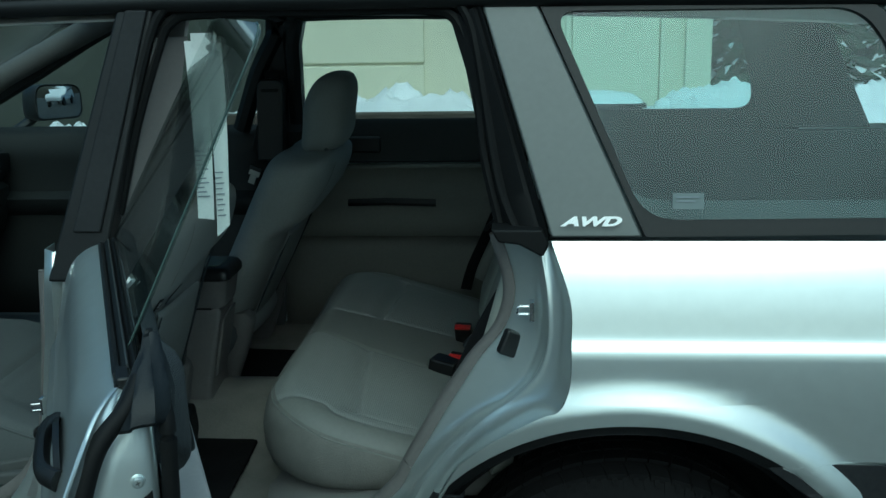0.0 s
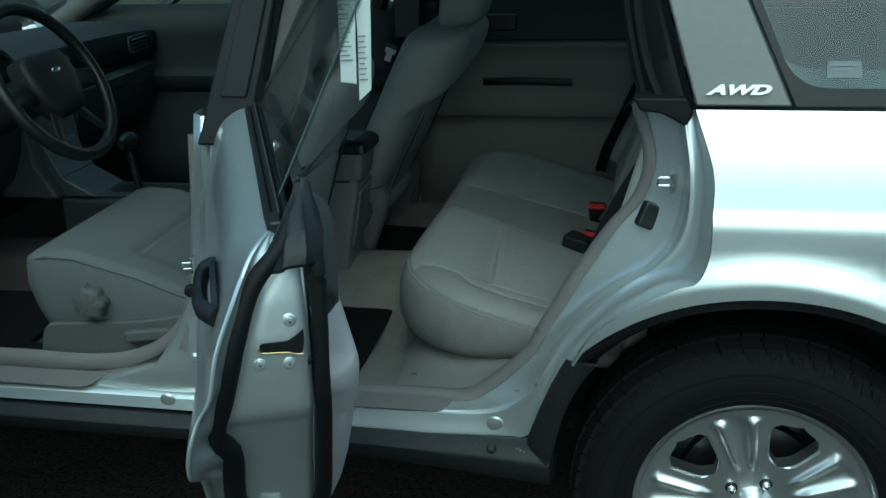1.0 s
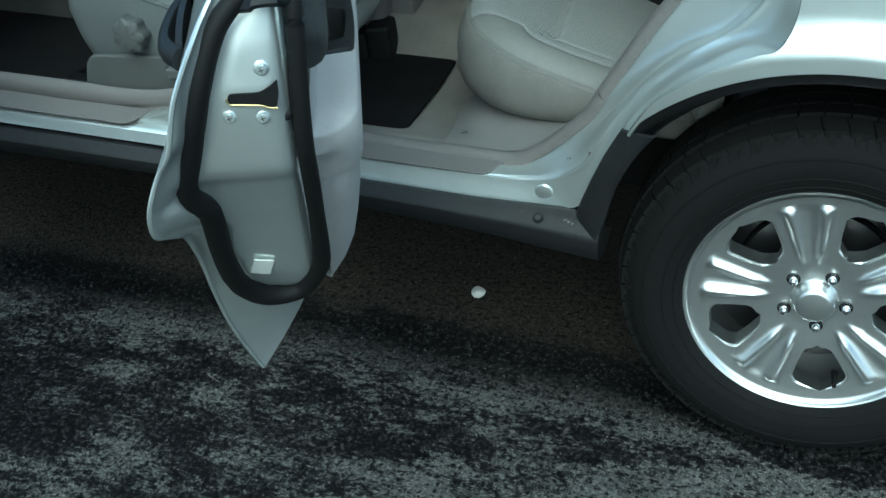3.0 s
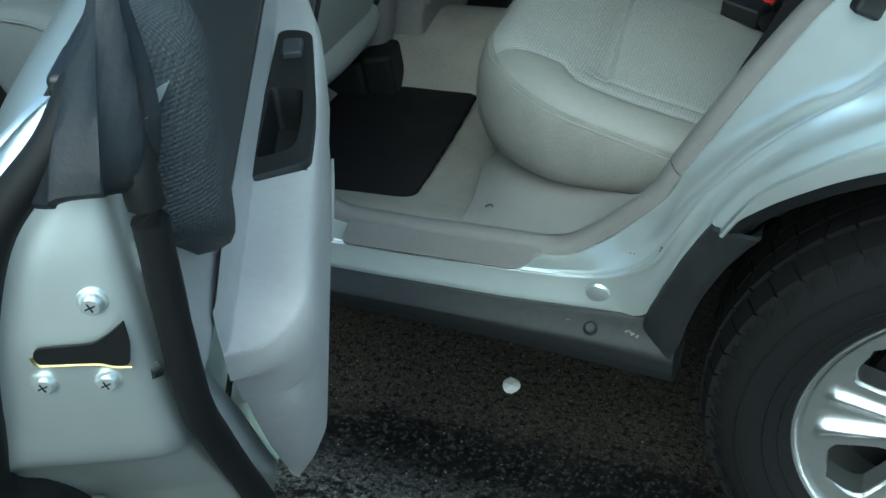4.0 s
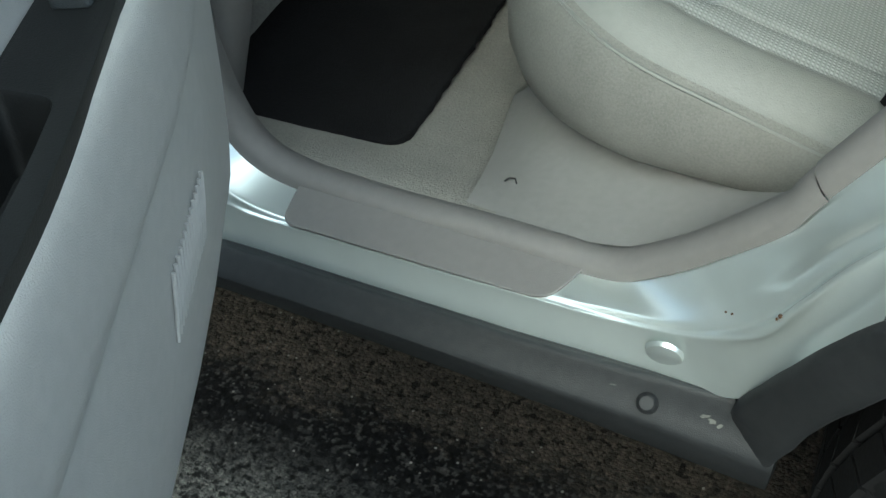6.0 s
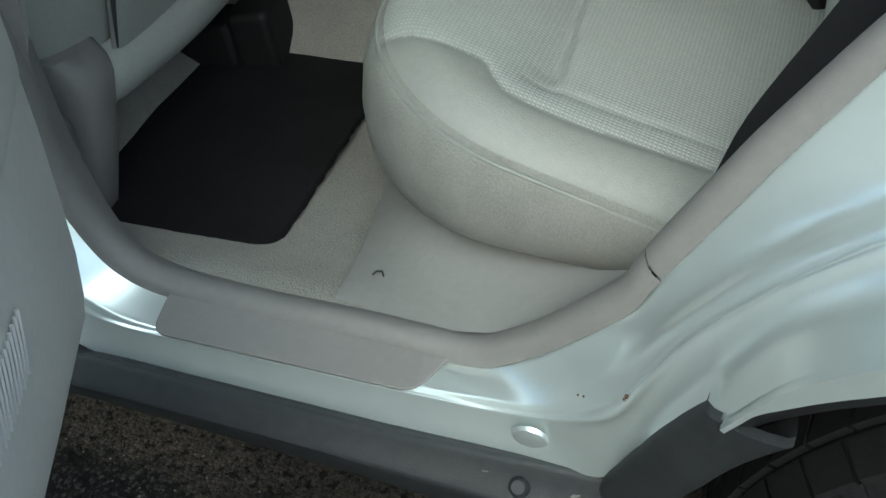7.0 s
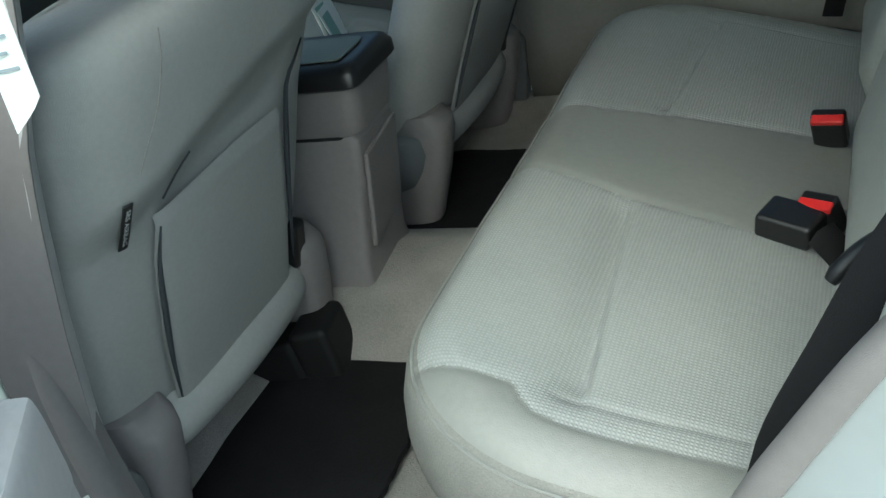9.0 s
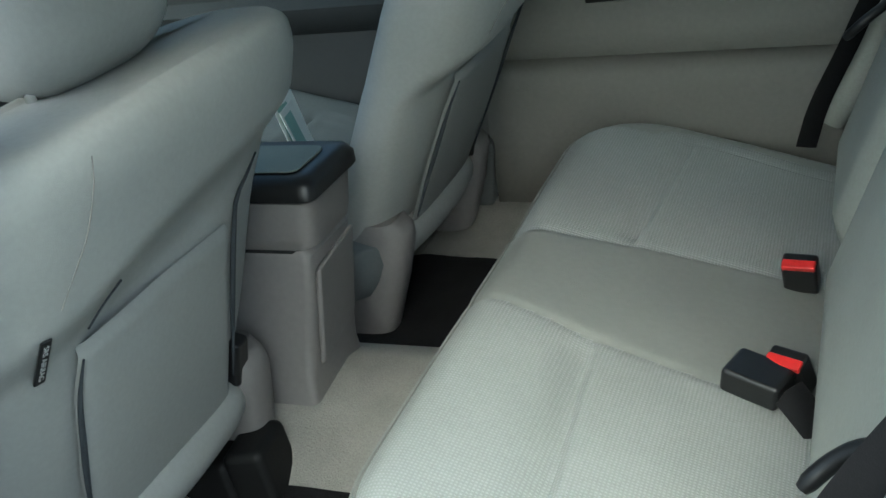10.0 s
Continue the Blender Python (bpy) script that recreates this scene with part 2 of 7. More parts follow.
    col = blend(math_node("MULTIPLY", math_node("GREATER_THAN", early.outputs["Green"], 0.72), math_node("SUBTRACT", 1.0, islands)), col, (0.026, 0.026, 0.026, 1))
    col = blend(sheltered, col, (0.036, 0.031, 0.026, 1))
    speck = ramp(chips.outputs["Distance"], 0.0, (1.35, 1.3, 1.22, 1), 0.6, (0.6, 0.6, 0.6, 1))
    col = blend(0.8, col, speck.outputs["Color"], "MULTIPLY")
    lone = n.new("ShaderNodeSeparateColor")
    l.new(chips.outputs["Color"], lone.inputs[0])
    tone = ramp(lone.outputs["Red"], 0.0, (0.5, 0.5, 0.5, 1), 1.0, (1.6, 1.58, 1.52, 1))
    col = blend(1.0, col, tone.outputs["Color"], "MULTIPLY")
    hole = ramp(pits.outputs["Fac"], 0.36, (0.12, 0.12, 0.12, 1), 0.45, (1, 1, 1, 1))
    col = blend(1.0, col, hole.outputs["Color"], "MULTIPLY")
    apart = n.new("ShaderNodeSeparateColor")
    l.new(stones.outputs["Color"], apart.inputs[0])
    grain = math_node("MULTIPLY", math_node("GREATER_THAN", apart.outputs["Green"], 0.68), math_node("LESS_THAN", stones.outputs["Distance"], math_node("MULTIPLY", apart.outputs["Blue"], 0.19)))
    shade = ramp(apart.outputs["Red"], 0.0, (0.045, 0.045, 0.043, 1), 1.0, (0.125, 0.124, 0.115, 1))
    col = blend(grain, col, shade.outputs["Color"])
    l.new(col, b.inputs["Base Color"])
    dryness = math_node("MAXIMUM", islands, sheltered)
    l.new(math_node("ADD", math_node("MULTIPLY", dryness, 0.35), 0.55), b.inputs["Roughness"])
    b.inputs["Specular IOR Level"].default_value = 0.15
    bn = n.new("ShaderNodeBump")
    bn.inputs["Distance"].default_value = 0.003
    l.new(math_node("ADD", math_node("MULTIPLY", dryness, 0.4), 0.12), bn.inputs["Strength"])
    bn.invert = True
    l.new(math_node("ADD", chips.outputs["Distance"], math_node("MULTIPLY", grit.outputs["Fac"], 0.3)), bn.inputs["Height"])
    l.new(bn.outputs["Normal"], b.inputs["Normal"])
    return m


asphalt = asphalt_material()

# ---- mesh helpers ----


def grid_mesh(rows, closed_u=False, closed_v=False):
    """Quads between rows of points of equal length."""
    bm = bmesh.new()
    vs = [[bm.verts.new(p) for p in row] for row in rows]
    nr, nc = len(vs), len(vs[0])
    for i in range(nr if closed_v else nr - 1):
        for j in range(nc if closed_u else nc - 1):
            q = [vs[i][j], vs[i][(j + 1) % nc], vs[(i + 1) % nr][(j + 1) % nc], vs[(i + 1) % nr][j]]
            try:
                bm.faces.new(q)
            except ValueError:
                pass
    bmesh.ops.recalc_face_normals(bm, faces=bm.faces)
    return bm


def spline(pts, n):
    """n points along a smooth curve through pts, evenly in length."""
    p = [Vector(q) for q in pts]
    e = [2 * p[0] - p[1], *p, 2 * p[-1] - p[-2]]
    fine = []
    for i in range(1, len(e) - 2):
        for k in range(16):
            t = k / 16
            a, b, c, d = e[i - 1], e[i], e[i + 1], e[i + 2]
            fine.append(0.5 * (2 * b + (c - a) * t + (2 * a - 5 * b + 4 * c - d) * t * t + (3 * b - a - 3 * c + d) * t ** 3))
    fine.append(p[-1])
    return even(fine, n)


def even(pts, n):
    pts = [Vector(q) for q in pts]
    s = [0]
    for a, b in zip(pts, pts[1:]):
        s.append(s[-1] + (b - a).length)
    out, j = [], 0
    for k in range(n):
        d = s[-1] * k / (n - 1)
        while j < len(s) - 2 and s[j + 1] < d:
            j += 1
        w = (d - s[j]) / max(s[j + 1] - s[j], 1e-9)
        out.append(pts[j].lerp(pts[j + 1], min(max(w, 0), 1)))
    return out


def tube(path, r, n=10, flat=1.0, up=(0, 0, 1), cap=True):
    """A round or flattened bar along a path. flat: thickness across up over width."""
    path = [Vector(p) for p in path]
    rows = []
    for i, p in enumerate(path):
        d = (path[min(i + 1, len(path) - 1)] - path[max(i - 1, 0)]).normalized()
        side = d.cross(Vector(up))
        side = side.normalized() if side.length > 1e-4 else Vector((1, 0, 0))
        top = side.cross(d)
        rad = r[i] if isinstance(r, (list, tuple)) else r
        rows.append([p + rad * (math.cos(a) * side + flat * math.sin(a) * top) for a in [2 * math.pi * k / n for k in range(n)]])
    bm = grid_mesh(rows, closed_u=True)
    if cap:
        bm.verts.ensure_lookup_table()
        for a in (0, len(rows) - 1):
            bm.faces.new([bm.verts[a * n + k] for k in range(n)])
    bmesh.ops.recalc_face_normals(bm, faces=bm.faces)
    return bm


def prism(poly, push):
    """A polygon pushed along a vector into a solid."""
    bm = bmesh.new()
    a = [bm.verts.new(p) for p in poly]
    b = [bm.verts.new(Vector(p) + Vector(push)) for p in poly]
    bm.faces.new(a)
    bm.faces.new(b[::-1])
    for i in range(len(a)):
        j = (i + 1) % len(a)
        bm.faces.new([a[i], b[i], b[j], a[j]])
    bmesh.ops.recalc_face_normals(bm, faces=bm.faces)
    return bm


def box(x0, x1, y0, y1, z0, z1):
    return prism([(x0, y0, z0), (x1, y0, z0), (x1, y1, z0), (x0, y1, z0)], (0, 0, z1 - z0))


def lathe(profile, n=48, center=(0, 0, 0)):
    """Profile of (radius, y) turned about an axis along y."""
    c = Vector(center)
    rows = [[c + Vector((r * math.cos(a), y, r * math.sin(a))) for a in [2 * math.pi * k / n for k in range(n)]] for r, y in profile]
    return grid_mesh(rows, closed_u=True)


def joined(*parts):
    out = bmesh.new()
    for b in parts:
        me = bpy.data.meshes.new("tmp")
        b.to_mesh(me)
        out.from_mesh(me)
        bpy.data.meshes.remove(me)
        b.free()
    return out


def moved(bm, m):
    bm.transform(m)
    return bm


def part(name, bm, mat, parent=None, label="", thick=0.0, bevel=0.0, subd=0, smooth=True, offset=-1.0, segs=2):
    """One mesh object from a bmesh, under a thing or a part."""
    me = bpy.data.meshes.new(name)
    bm.to_mesh(me)
    bm.free()
    mats = mat if isinstance(mat, (list, tuple)) else [mat]
    for m in mats:
        me.materials.append(m)
    if smooth:
        me.polygons.foreach_set("use_smooth", [True] * len(me.polygons))
    ob = new(name, me)
    ob.parent = parent
    if subd:
        s = ob.modifiers.new("subd", "SUBSURF")
        s.levels = s.render_levels = subd
    if thick:
        s = ob.modifiers.new("solid", "SOLIDIFY")
        s.thickness, s.offset = thick, offset
    if bevel:
        s = ob.modifiers.new("bevel", "BEVEL")
        s.width, s.segments, s.limit_method, s.angle_limit = bevel, segs, "ANGLE", radians(40)
    if bevel:
        s.harden_normals = True
    if smooth and not subd and not bevel:
        if thick and name not in ("door_card", "floor", "middle_pillar"):
            es = ob.modifiers.new("split", "EDGE_SPLIT")
            es.split_angle = radians(42)
        else:
            me.set_sharp_from_angle(angle=radians(42))
    if label:
        tagged(ob, label)
    return ob


def thing(name, label, category, group="", kind="", at=(0, 0, 0)):
    ob = new(name)
    ob.empty_display_size = 0.05
    ob.location = at
    return tagged(ob, label, category, group, kind)


def rounded(pts, r, n=5):
    """A closed polygon of (a, b) points with rounded corners."""
    out = []
    for i, p in enumerate(pts):
        p0, p1, p2 = Vector(pts[i - 1]), Vector(p), Vector(pts[(i + 1) % len(pts)])
        rr = r[i] if isinstance(r, (list, tuple)) else r
        a, b = (p0 - p1), (p2 - p1)
        ra = min(rr, 0.48 * a.length, 0.48 * b.length)
        a, b = p1 + a.normalized() * ra, p1 + b.normalized() * ra
        for k in range(n + 1):
            t = k / n
            out.append((1 - t) ** 2 * a + 2 * t * (1 - t) * p1 + t * t * b)
    return out


def ring(outer, inner):
    """A flat band between two closed loops of equal length."""
    return grid_mesh([outer, inner], closed_u=True)


def lerp_table(tab, v):
    if v <= tab[0][0]:
        return tab[0][1]
    for (a, p), (b, q) in zip(tab, tab[1:]):
        if v <= b:
            return p + (q - p) * (v - a) / (b - a)
    return tab[-1][1]


MID = 0.84  # the car's middle line, in y


def mirror(bm):
    """The same mesh on the car's other side."""
    for v in bm.verts:
        v.co.y = 2 * MID - v.co.y
    bmesh.ops.reverse_faces(bm, faces=bm.faces)
    return bm


# ---- ground and surroundings ----
g = bmesh.new()
bmesh.ops.create_grid(g, x_segments=60, y_segments=60, size=60)
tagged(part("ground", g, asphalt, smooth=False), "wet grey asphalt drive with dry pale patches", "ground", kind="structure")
# ---- the car: outer body ----
WHEEL = (0.0, 0.322)
SIDE = [(0.30, 0.06), (0.36, 0.044), (0.42, 0.031), (0.48, 0.021), (0.54, 0.0135), (0.6, 0.0085), (0.66, 0.0045), (0.72, 0.002), (0.78, 0.0008), (0.82, 0.001), (0.86, 0.0025), (0.88, 0.004), (0.889, 0.0065), (0.895, 0.0105), (0.900, 0.0145), (0.906, 0.0172), (0.92, 0.0205), (0.95, 0.0270), (0.98, 0.0345), (1.01, 0.0440), (1.035, 0.0550), (1.06, 0.070)]


def arch_edge(a):
    """The arch opening's radius at an angle in degrees, 90 at the top and 180 to the front."""
    return lerp_table([(0, 0.45), (60, 0.45), (90, 0.444), (120, 0.447), (128, 0.447), (134, 0.446), (138.5, 0.443), (140.5, 0.426), (180, 0.42)], a)


def side_y(x, z, flare=True):
    """The outer skin's y at a place of the car's side."""
    y = lerp_table(SIDE, z)
    dx, dz = x - WHEEL[0], z - WHEEL[1]
    r = math.hypot(dx, dz)
    if flare and dz > 0:
        k = min(1, max(0, (0.520 - r) / 0.055))
        y += lerp_table([(0, -0.02), (60, -0.022), (100, -0.016), (110, -0.012), (124, -0.006), (133, 0.002), (141, 0.009), (160, 0.0)], math.degrees(math.atan2(dz, dx))) * k * k * (3 - 2 * k)
    return y


car = thing("car", "silver estate car with grey cladding, parked with a rear door open", "car")

DOORCUT = [(-0.135, 1.06), (-0.104, 0.968), (-0.102, 0.90), (-0.104, 0.83), (-0.121, 0.79), (-0.153, 0.776), (-0.198, 0.752), (-0.248, 0.719), (-0.293, 0.678), (-0.329, 0.616)]


CUT = spline([(x, 0, z) for x, z in DOORCUT], 90)


def cut_x(z):
    return lerp_table(sorted((p.z, p.x) for p in CUT), z)


def quarter_panel():
    """The rear side panel: a fan round the arch below, straight rows above with a crease along the side."""
    low = [p for p in CUT[::-1] if p.z < 0.798]
    rim = low + [Vector((cut_x(0.80) + (0.95 - cut_x(0.80)) * k / 44, 0, 0.80)) for k in range(45)] + [Vector((0.95, 0, z)) for z in np.linspace(0.79, 0.70, 5)] + [Vector((x, 0, 0.70)) for x in np.linspace(0.93, 0.245, 24)]
    rows = []
    for p in rim:
        d = Vector((p.x - WHEEL[0], 0, p.z - WHEEL[1]))
        r1 = d.length
        r0 = min(arch_edge(math.degrees(math.atan2(d.z, d.x))), r1 - 0.004)
        row = []
        for k in range(21):
            r = r0 + (r1 - r0) * k / 20
            x, z = WHEEL[0] + d.x / r1 * r, WHEEL[1] + d.z / r1 * r
            row.append((x, side_y(x, z), z))
        x, y, z = row[0]
        ix, iz = -d.x / r1, -d.z / r1
        hem = 0.011 if p.z < 0.798 else 0.0
        rows.append([(x + ix * 0.001, y + 0.03, z + iz * 0.001), (x + ix * 0.003, y + 0.012, z + iz * 0.003), (x + ix * 0.002, y + 0.003, z + iz * 0.002)] + row + [(row[-1][0], row[-1][1] + hem, row[-1][2])])
    upper = []
    for z in (0.80, 0.815, 0.83, 0.845, 0.86, 0.872, 0.88, 0.885, 0.889, 0.892, 0.895, 0.898, 0.901, 0.904, 0.908, 0.914, 0.922, 0.935, 0.95, 0.97, 0.99, 1.01, 1.03, 1.045, 1.06):
        xs = [cut_x(z) + (0.95 - cut_x(z)) * (k / 36) ** 1.25 for k in range(37)]
        upper.append([(xs[0] - 0.0005, side_y(xs[0], z) + 0.011, z)] + [(x, side_y(x, z), z) for x in xs])
    bm = joined(grid_mesh(rows), grid_mesh(upper))
    bmesh.ops.remove_doubles(bm, verts=bm.verts, dist=0.0004)
    bmesh.ops.recalc_face_normals(bm, faces=bm.faces)
    return bm


part("quarter_panel", quarter_panel(), paint, car)
part("quarter_panel", mirror(quarter_panel()), paint, car)


part("clip", moved(lathe([(0, -0.003), (0.006, -0.003), (0.009, 0.0), (0.010, 0.004)], 18), Matrix.Translation((-0.486, 0.0875, 0.3945)) @ pose(0, 0, 0, -48, 0, 0)), cladding, car, "dark push clip in the cladding")


def wheel_liner():
    rows = []
    for k in range(25):
        a = math.pi * (0.975 - 0.95 * k / 24)
        c, s = math.cos(a), math.sin(a)
        front = lerp_table([(0, 0.075), (145, 0.075), (160, 0.125), (180, 0.13)], math.degrees(a))
        rows.append([(0.40 * c, front, WHEEL[1] + 0.40 * s), (0.424 * c, front + 0.015, WHEEL[1] + 0.424 * s), (0.424 * c, 0.33, WHEEL[1] + 0.424 * s), (0.05 * c, 0.34, WHEEL[1] + 0.05 * s)])
    return grid_mesh(rows)


part("wheel_liner", wheel_liner(), rubber, car, "black moulded wheel arch liner")

# door jamb and sill: rails from the outer cut over a ridge to the inner trim
J0 = [(x - 0.001, side_y(x, z) + 0.008, z) for x, z in DOORCUT] + [(-0.337, 0.044, 0.596), (-0.364, 0.064, 0.541), (-0.388, 0.083, 0.484), (-0.415, 0.096, 0.426), (-0.46, 0.107, 0.410), (-0.55, 0.113, 0.404), (-0.80, 0.114, 0.403), (-0.94, 0.114, 0.408), (-0.998, 0.11, 0.49), (-1.02, 0.118, 0.62), (-1.022, 0.12, 0.85), (-1.01, 0.122, 1.01)]
J1 = [(-0.150, 0.10, 1.05), (-0.137, 0.08, 0.958), (-0.136, 0.075, 0.88), (-0.150, 0.075, 0.828), (-0.175, 0.078, 0.793), (-0.20, 0.08, 0.768), (-0.23, 0.08, 0.747), (-0.26, 0.08, 0.722), (-0.30, 0.085, 0.68), (-0.335, 0.09, 0.636), (-0.36, 0.092, 0.60), (-0.385, 0.093, 0.553), (-0.408, 0.096, 0.508), (-0.45, 0.108, 0.472), (-0.50, 0.118, 0.452), (-0.58, 0.121, 0.445), (-0.80, 0.122, 0.443), (-0.925, 0.122, 0.45), (-0.98, 0.124, 0.505), (-1.0, 0.125, 0.62), (-1.002, 0.126, 0.85), (-0.99, 0.128, 1.01)]
J2 = [(-0.165, 0.118, 1.05), (-0.152, 0.12, 0.968), (-0.150, 0.12, 0.889), (-0.168, 0.12, 0.82), (-0.195, 0.118, 0.782), (-0.222, 0.116, 0.757), (-0.25, 0.113, 0.738), (-0.282, 0.112, 0.712), (-0.32, 0.113, 0.672), (-0.352, 0.114, 0.63), (-0.378, 0.115, 0.593), (-0.403, 0.115, 0.545), (-0.43, 0.117, 0.502), (-0.475, 0.122, 0.468), (-0.52, 0.126, 0.455), (-0.60, 0.128, 0.448), (-0.80, 0.128, 0.446), (-0.915, 0.128, 0.456), (-0.966, 0.13, 0.512), (-0.987, 0.132, 0.62), (-0.99, 0.134, 0.85), (-0.978, 0.137, 1.01)]
J3 = [(-0.225, 0.15, 1.06), (-0.20, 0.155, 0.961), (-0.215, 0.16, 0.888), (-0.262, 0.16, 0.825), (-0.30, 0.16, 0.765), (-0.325, 0.159, 0.725), (-0.345, 0.158, 0.69), (-0.365, 0.158, 0.655), (-0.385, 0.158, 0.62), (-0.40, 0.158, 0.593), (-0.415, 0.158, 0.565), (-0.456, 0.161, 0.522), (-0.496, 0.163, 0.486), (-0.545, 0.165, 0.455), (-0.60, 0.165, 0.452), (-0.66, 0.166, 0.452), (-0.80, 0.168, 0.452), (-0.90, 0.17, 0.464), (-0.948, 0.171, 0.52), (-0.970, 0.172, 0.62), (-0.974, 0.172, 0.85), (-0.955, 0.177, 1.07)]


def through_points(pts, per):
    """A smooth curve through pts with the same number of points on every stretch."""
    p = [Vector(q) for q in pts]
    e = [2 * p[0] - p[1], *p, 2 * p[-1] - p[-2]]
    out = []
    for i in range(1, len(e) - 2):
        for k in range(per):
            t = k / per
            a, b, c, d = e[i - 1], e[i], e[i + 1], e[i + 2]
            out.append(0.5 * (2 * b + (c - a) * t + (2 * a - 5 * b + 4 * c - d) * t * t + (3 * b - a - 3 * c + d) * t ** 3))
    return out + [p[-1]]


def jamb_rows(per=8):
    return [through_points(c, per) for c in (J0, J1, J2, J3)]


def jamb():
    rails = jamb_rows()
    rows, n = [], len(rails[0])
    for i in range(n):
        a, b, c, d = (r[i] for r in rails)
        along = rails[1][min(i + 1, n - 1)] - rails[1][max(i - 1, 0)]
        up = along.cross(d - a).normalized()
        if up.y > 0:
            up = -up
        f = min(1, max(0.06, (b.z - 0.47) / 0.07)) if b.x > -0.6 else 0.06
        path = [a, a.lerp(b, 0.25) - up * 0.004 * f, a.lerp(b, 0.6) - up * 0.007 * f, a.lerp(b, 0.88) - up * 0.001 * f, b + up * 0.0055 * f, b.lerp(c, 0.22) + up * 0.003 * f, b.lerp(c, 0.42) - up * 0.004 * f, b.lerp(c, 0.62) - up * 0.002 * f, c - up * 0.001 * f, c.lerp(d, 0.12) - up * 0.002 * f, c.lerp(d, 0.3) - up * 0.003 * f, c.lerp(d, 0.65) - up * 0.002 * f, d]
        rows.append(through_points(path, 4))
    return grid_mesh(rows)


part("door_jamb", jamb(), paint, car, "painted silver door jamb and sill")

for at, size in (((-0.401, 0.0965, 0.532), 0.0019), ((-0.403, 0.0975, 0.527), 0.0013), ((-0.4355, 0.1035, 0.513), 0.0011), ((-0.4405, 0.1045, 0.512), 0.001)):
    spot = bmesh.new()
    bmesh.ops.create_icosphere(spot, subdivisions=2, radius=size)
    part("rust_chip", moved(spot, Matrix.Translation(at)), rust, car, "small rusty paint chip")

# front sill and the painted foot of the middle pillar
FS = [((x, 0.114 + q, 0.414), (x, 0.119 + q, 0.43), (x, 0.127 + q, 0.441), (x, 0.18, 0.449)) for x, q in [(x, 0.012 * min(1, max(0, (x + 1.0) / 0.08))) for x in np.linspace(-0.90, -2.3, 36)]]
part("front_sill", grid_mesh([spline(r, 12) for r in FS]), paint, car, "painted silver front sill", thick=0.002)


def pillar_foot():
    zs = [0.432, 0.46, 0.50, 0.58, 0.66, 0.75, 0.85, 0.95, 1.03]
    rear = [-0.95, -0.97, -0.985, -0.998, -1.0, -1.0, -1.0, -1.0, -0.99]
    front = [-1.42, -1.32, -1.20, -1.14, -1.10, -1.085, -1.07, -1.06, -1.05]
    rows = []
    for z, a, b in zip(zs, front, rear):
        d = lerp_table([(0.432, 0.15), (0.5, 0.134), (0.58, 0.127), (1.03, 0.124)], z)
        rows.append([(a, d + 0.06, z), (a + 0.004, d + 0.012, z), (a + 0.02, d, z), (a * 0.5 + b * 0.5, d - 0.012, z), (b - 0.02, d, z), (b, d + 0.02, z), (b, d + 0.06, z)])
    return grid_mesh(rows)


part("middle_pillar", pillar_foot(), paint, car, "painted silver lower middle pillar", thick=0.002)


def pillar(xb0, xb1, xt0, xt1, zb, zt, yb, yt, deep=0.05):
    """A leaning roof pillar from its foot to the roof."""
    return prism([(xb0, yb, zb), (xb1, yb, zb), (xt1, yt, zt), (xt0, yt, zt)], (0, deep, 0))


for flip in (False, True):
    f = mirror if flip else (lambda b: b)
    part("pillar_cover", f(joined(pillar(-1.035, -0.935, -0.885, -0.818, 0.975, 1.45, 0.108, 0.168))), black_trim, car, "black middle pillar cover", bevel=0.006)
    part("pillar_cover", f(joined(pillar(-0.981, -0.930, -0.868, -0.828, 1.065, 1.448, 0.1125, 0.1605))), cladding, car, "dark grey pillar strip", bevel=0.004)
    part("pillar_panel", f(pillar(-0.135, 0.018, -0.257, -0.166, 1.062, 1.462, 0.085, 0.175, 0.03)), grey_panel, car, "satin grey rear pillar panel", bevel=0.005)
    part("windscreen_pillar", f(tube([(-2.15, 0.16, 1.02), (-1.75, 0.21, 1.25), (-1.35, 0.24, 1.44)], 0.035, 10)), trim_grey, car, "grey windscreen pillar")


def window_frame(outer, inner, y_of, deep):
    a = [(p.x, y_of(p.y), p.y) for p in outer]
    b = [(p.x, y_of(p.y), p.y) for p in inner]
    return grid_mesh([a, b], closed_u=True)


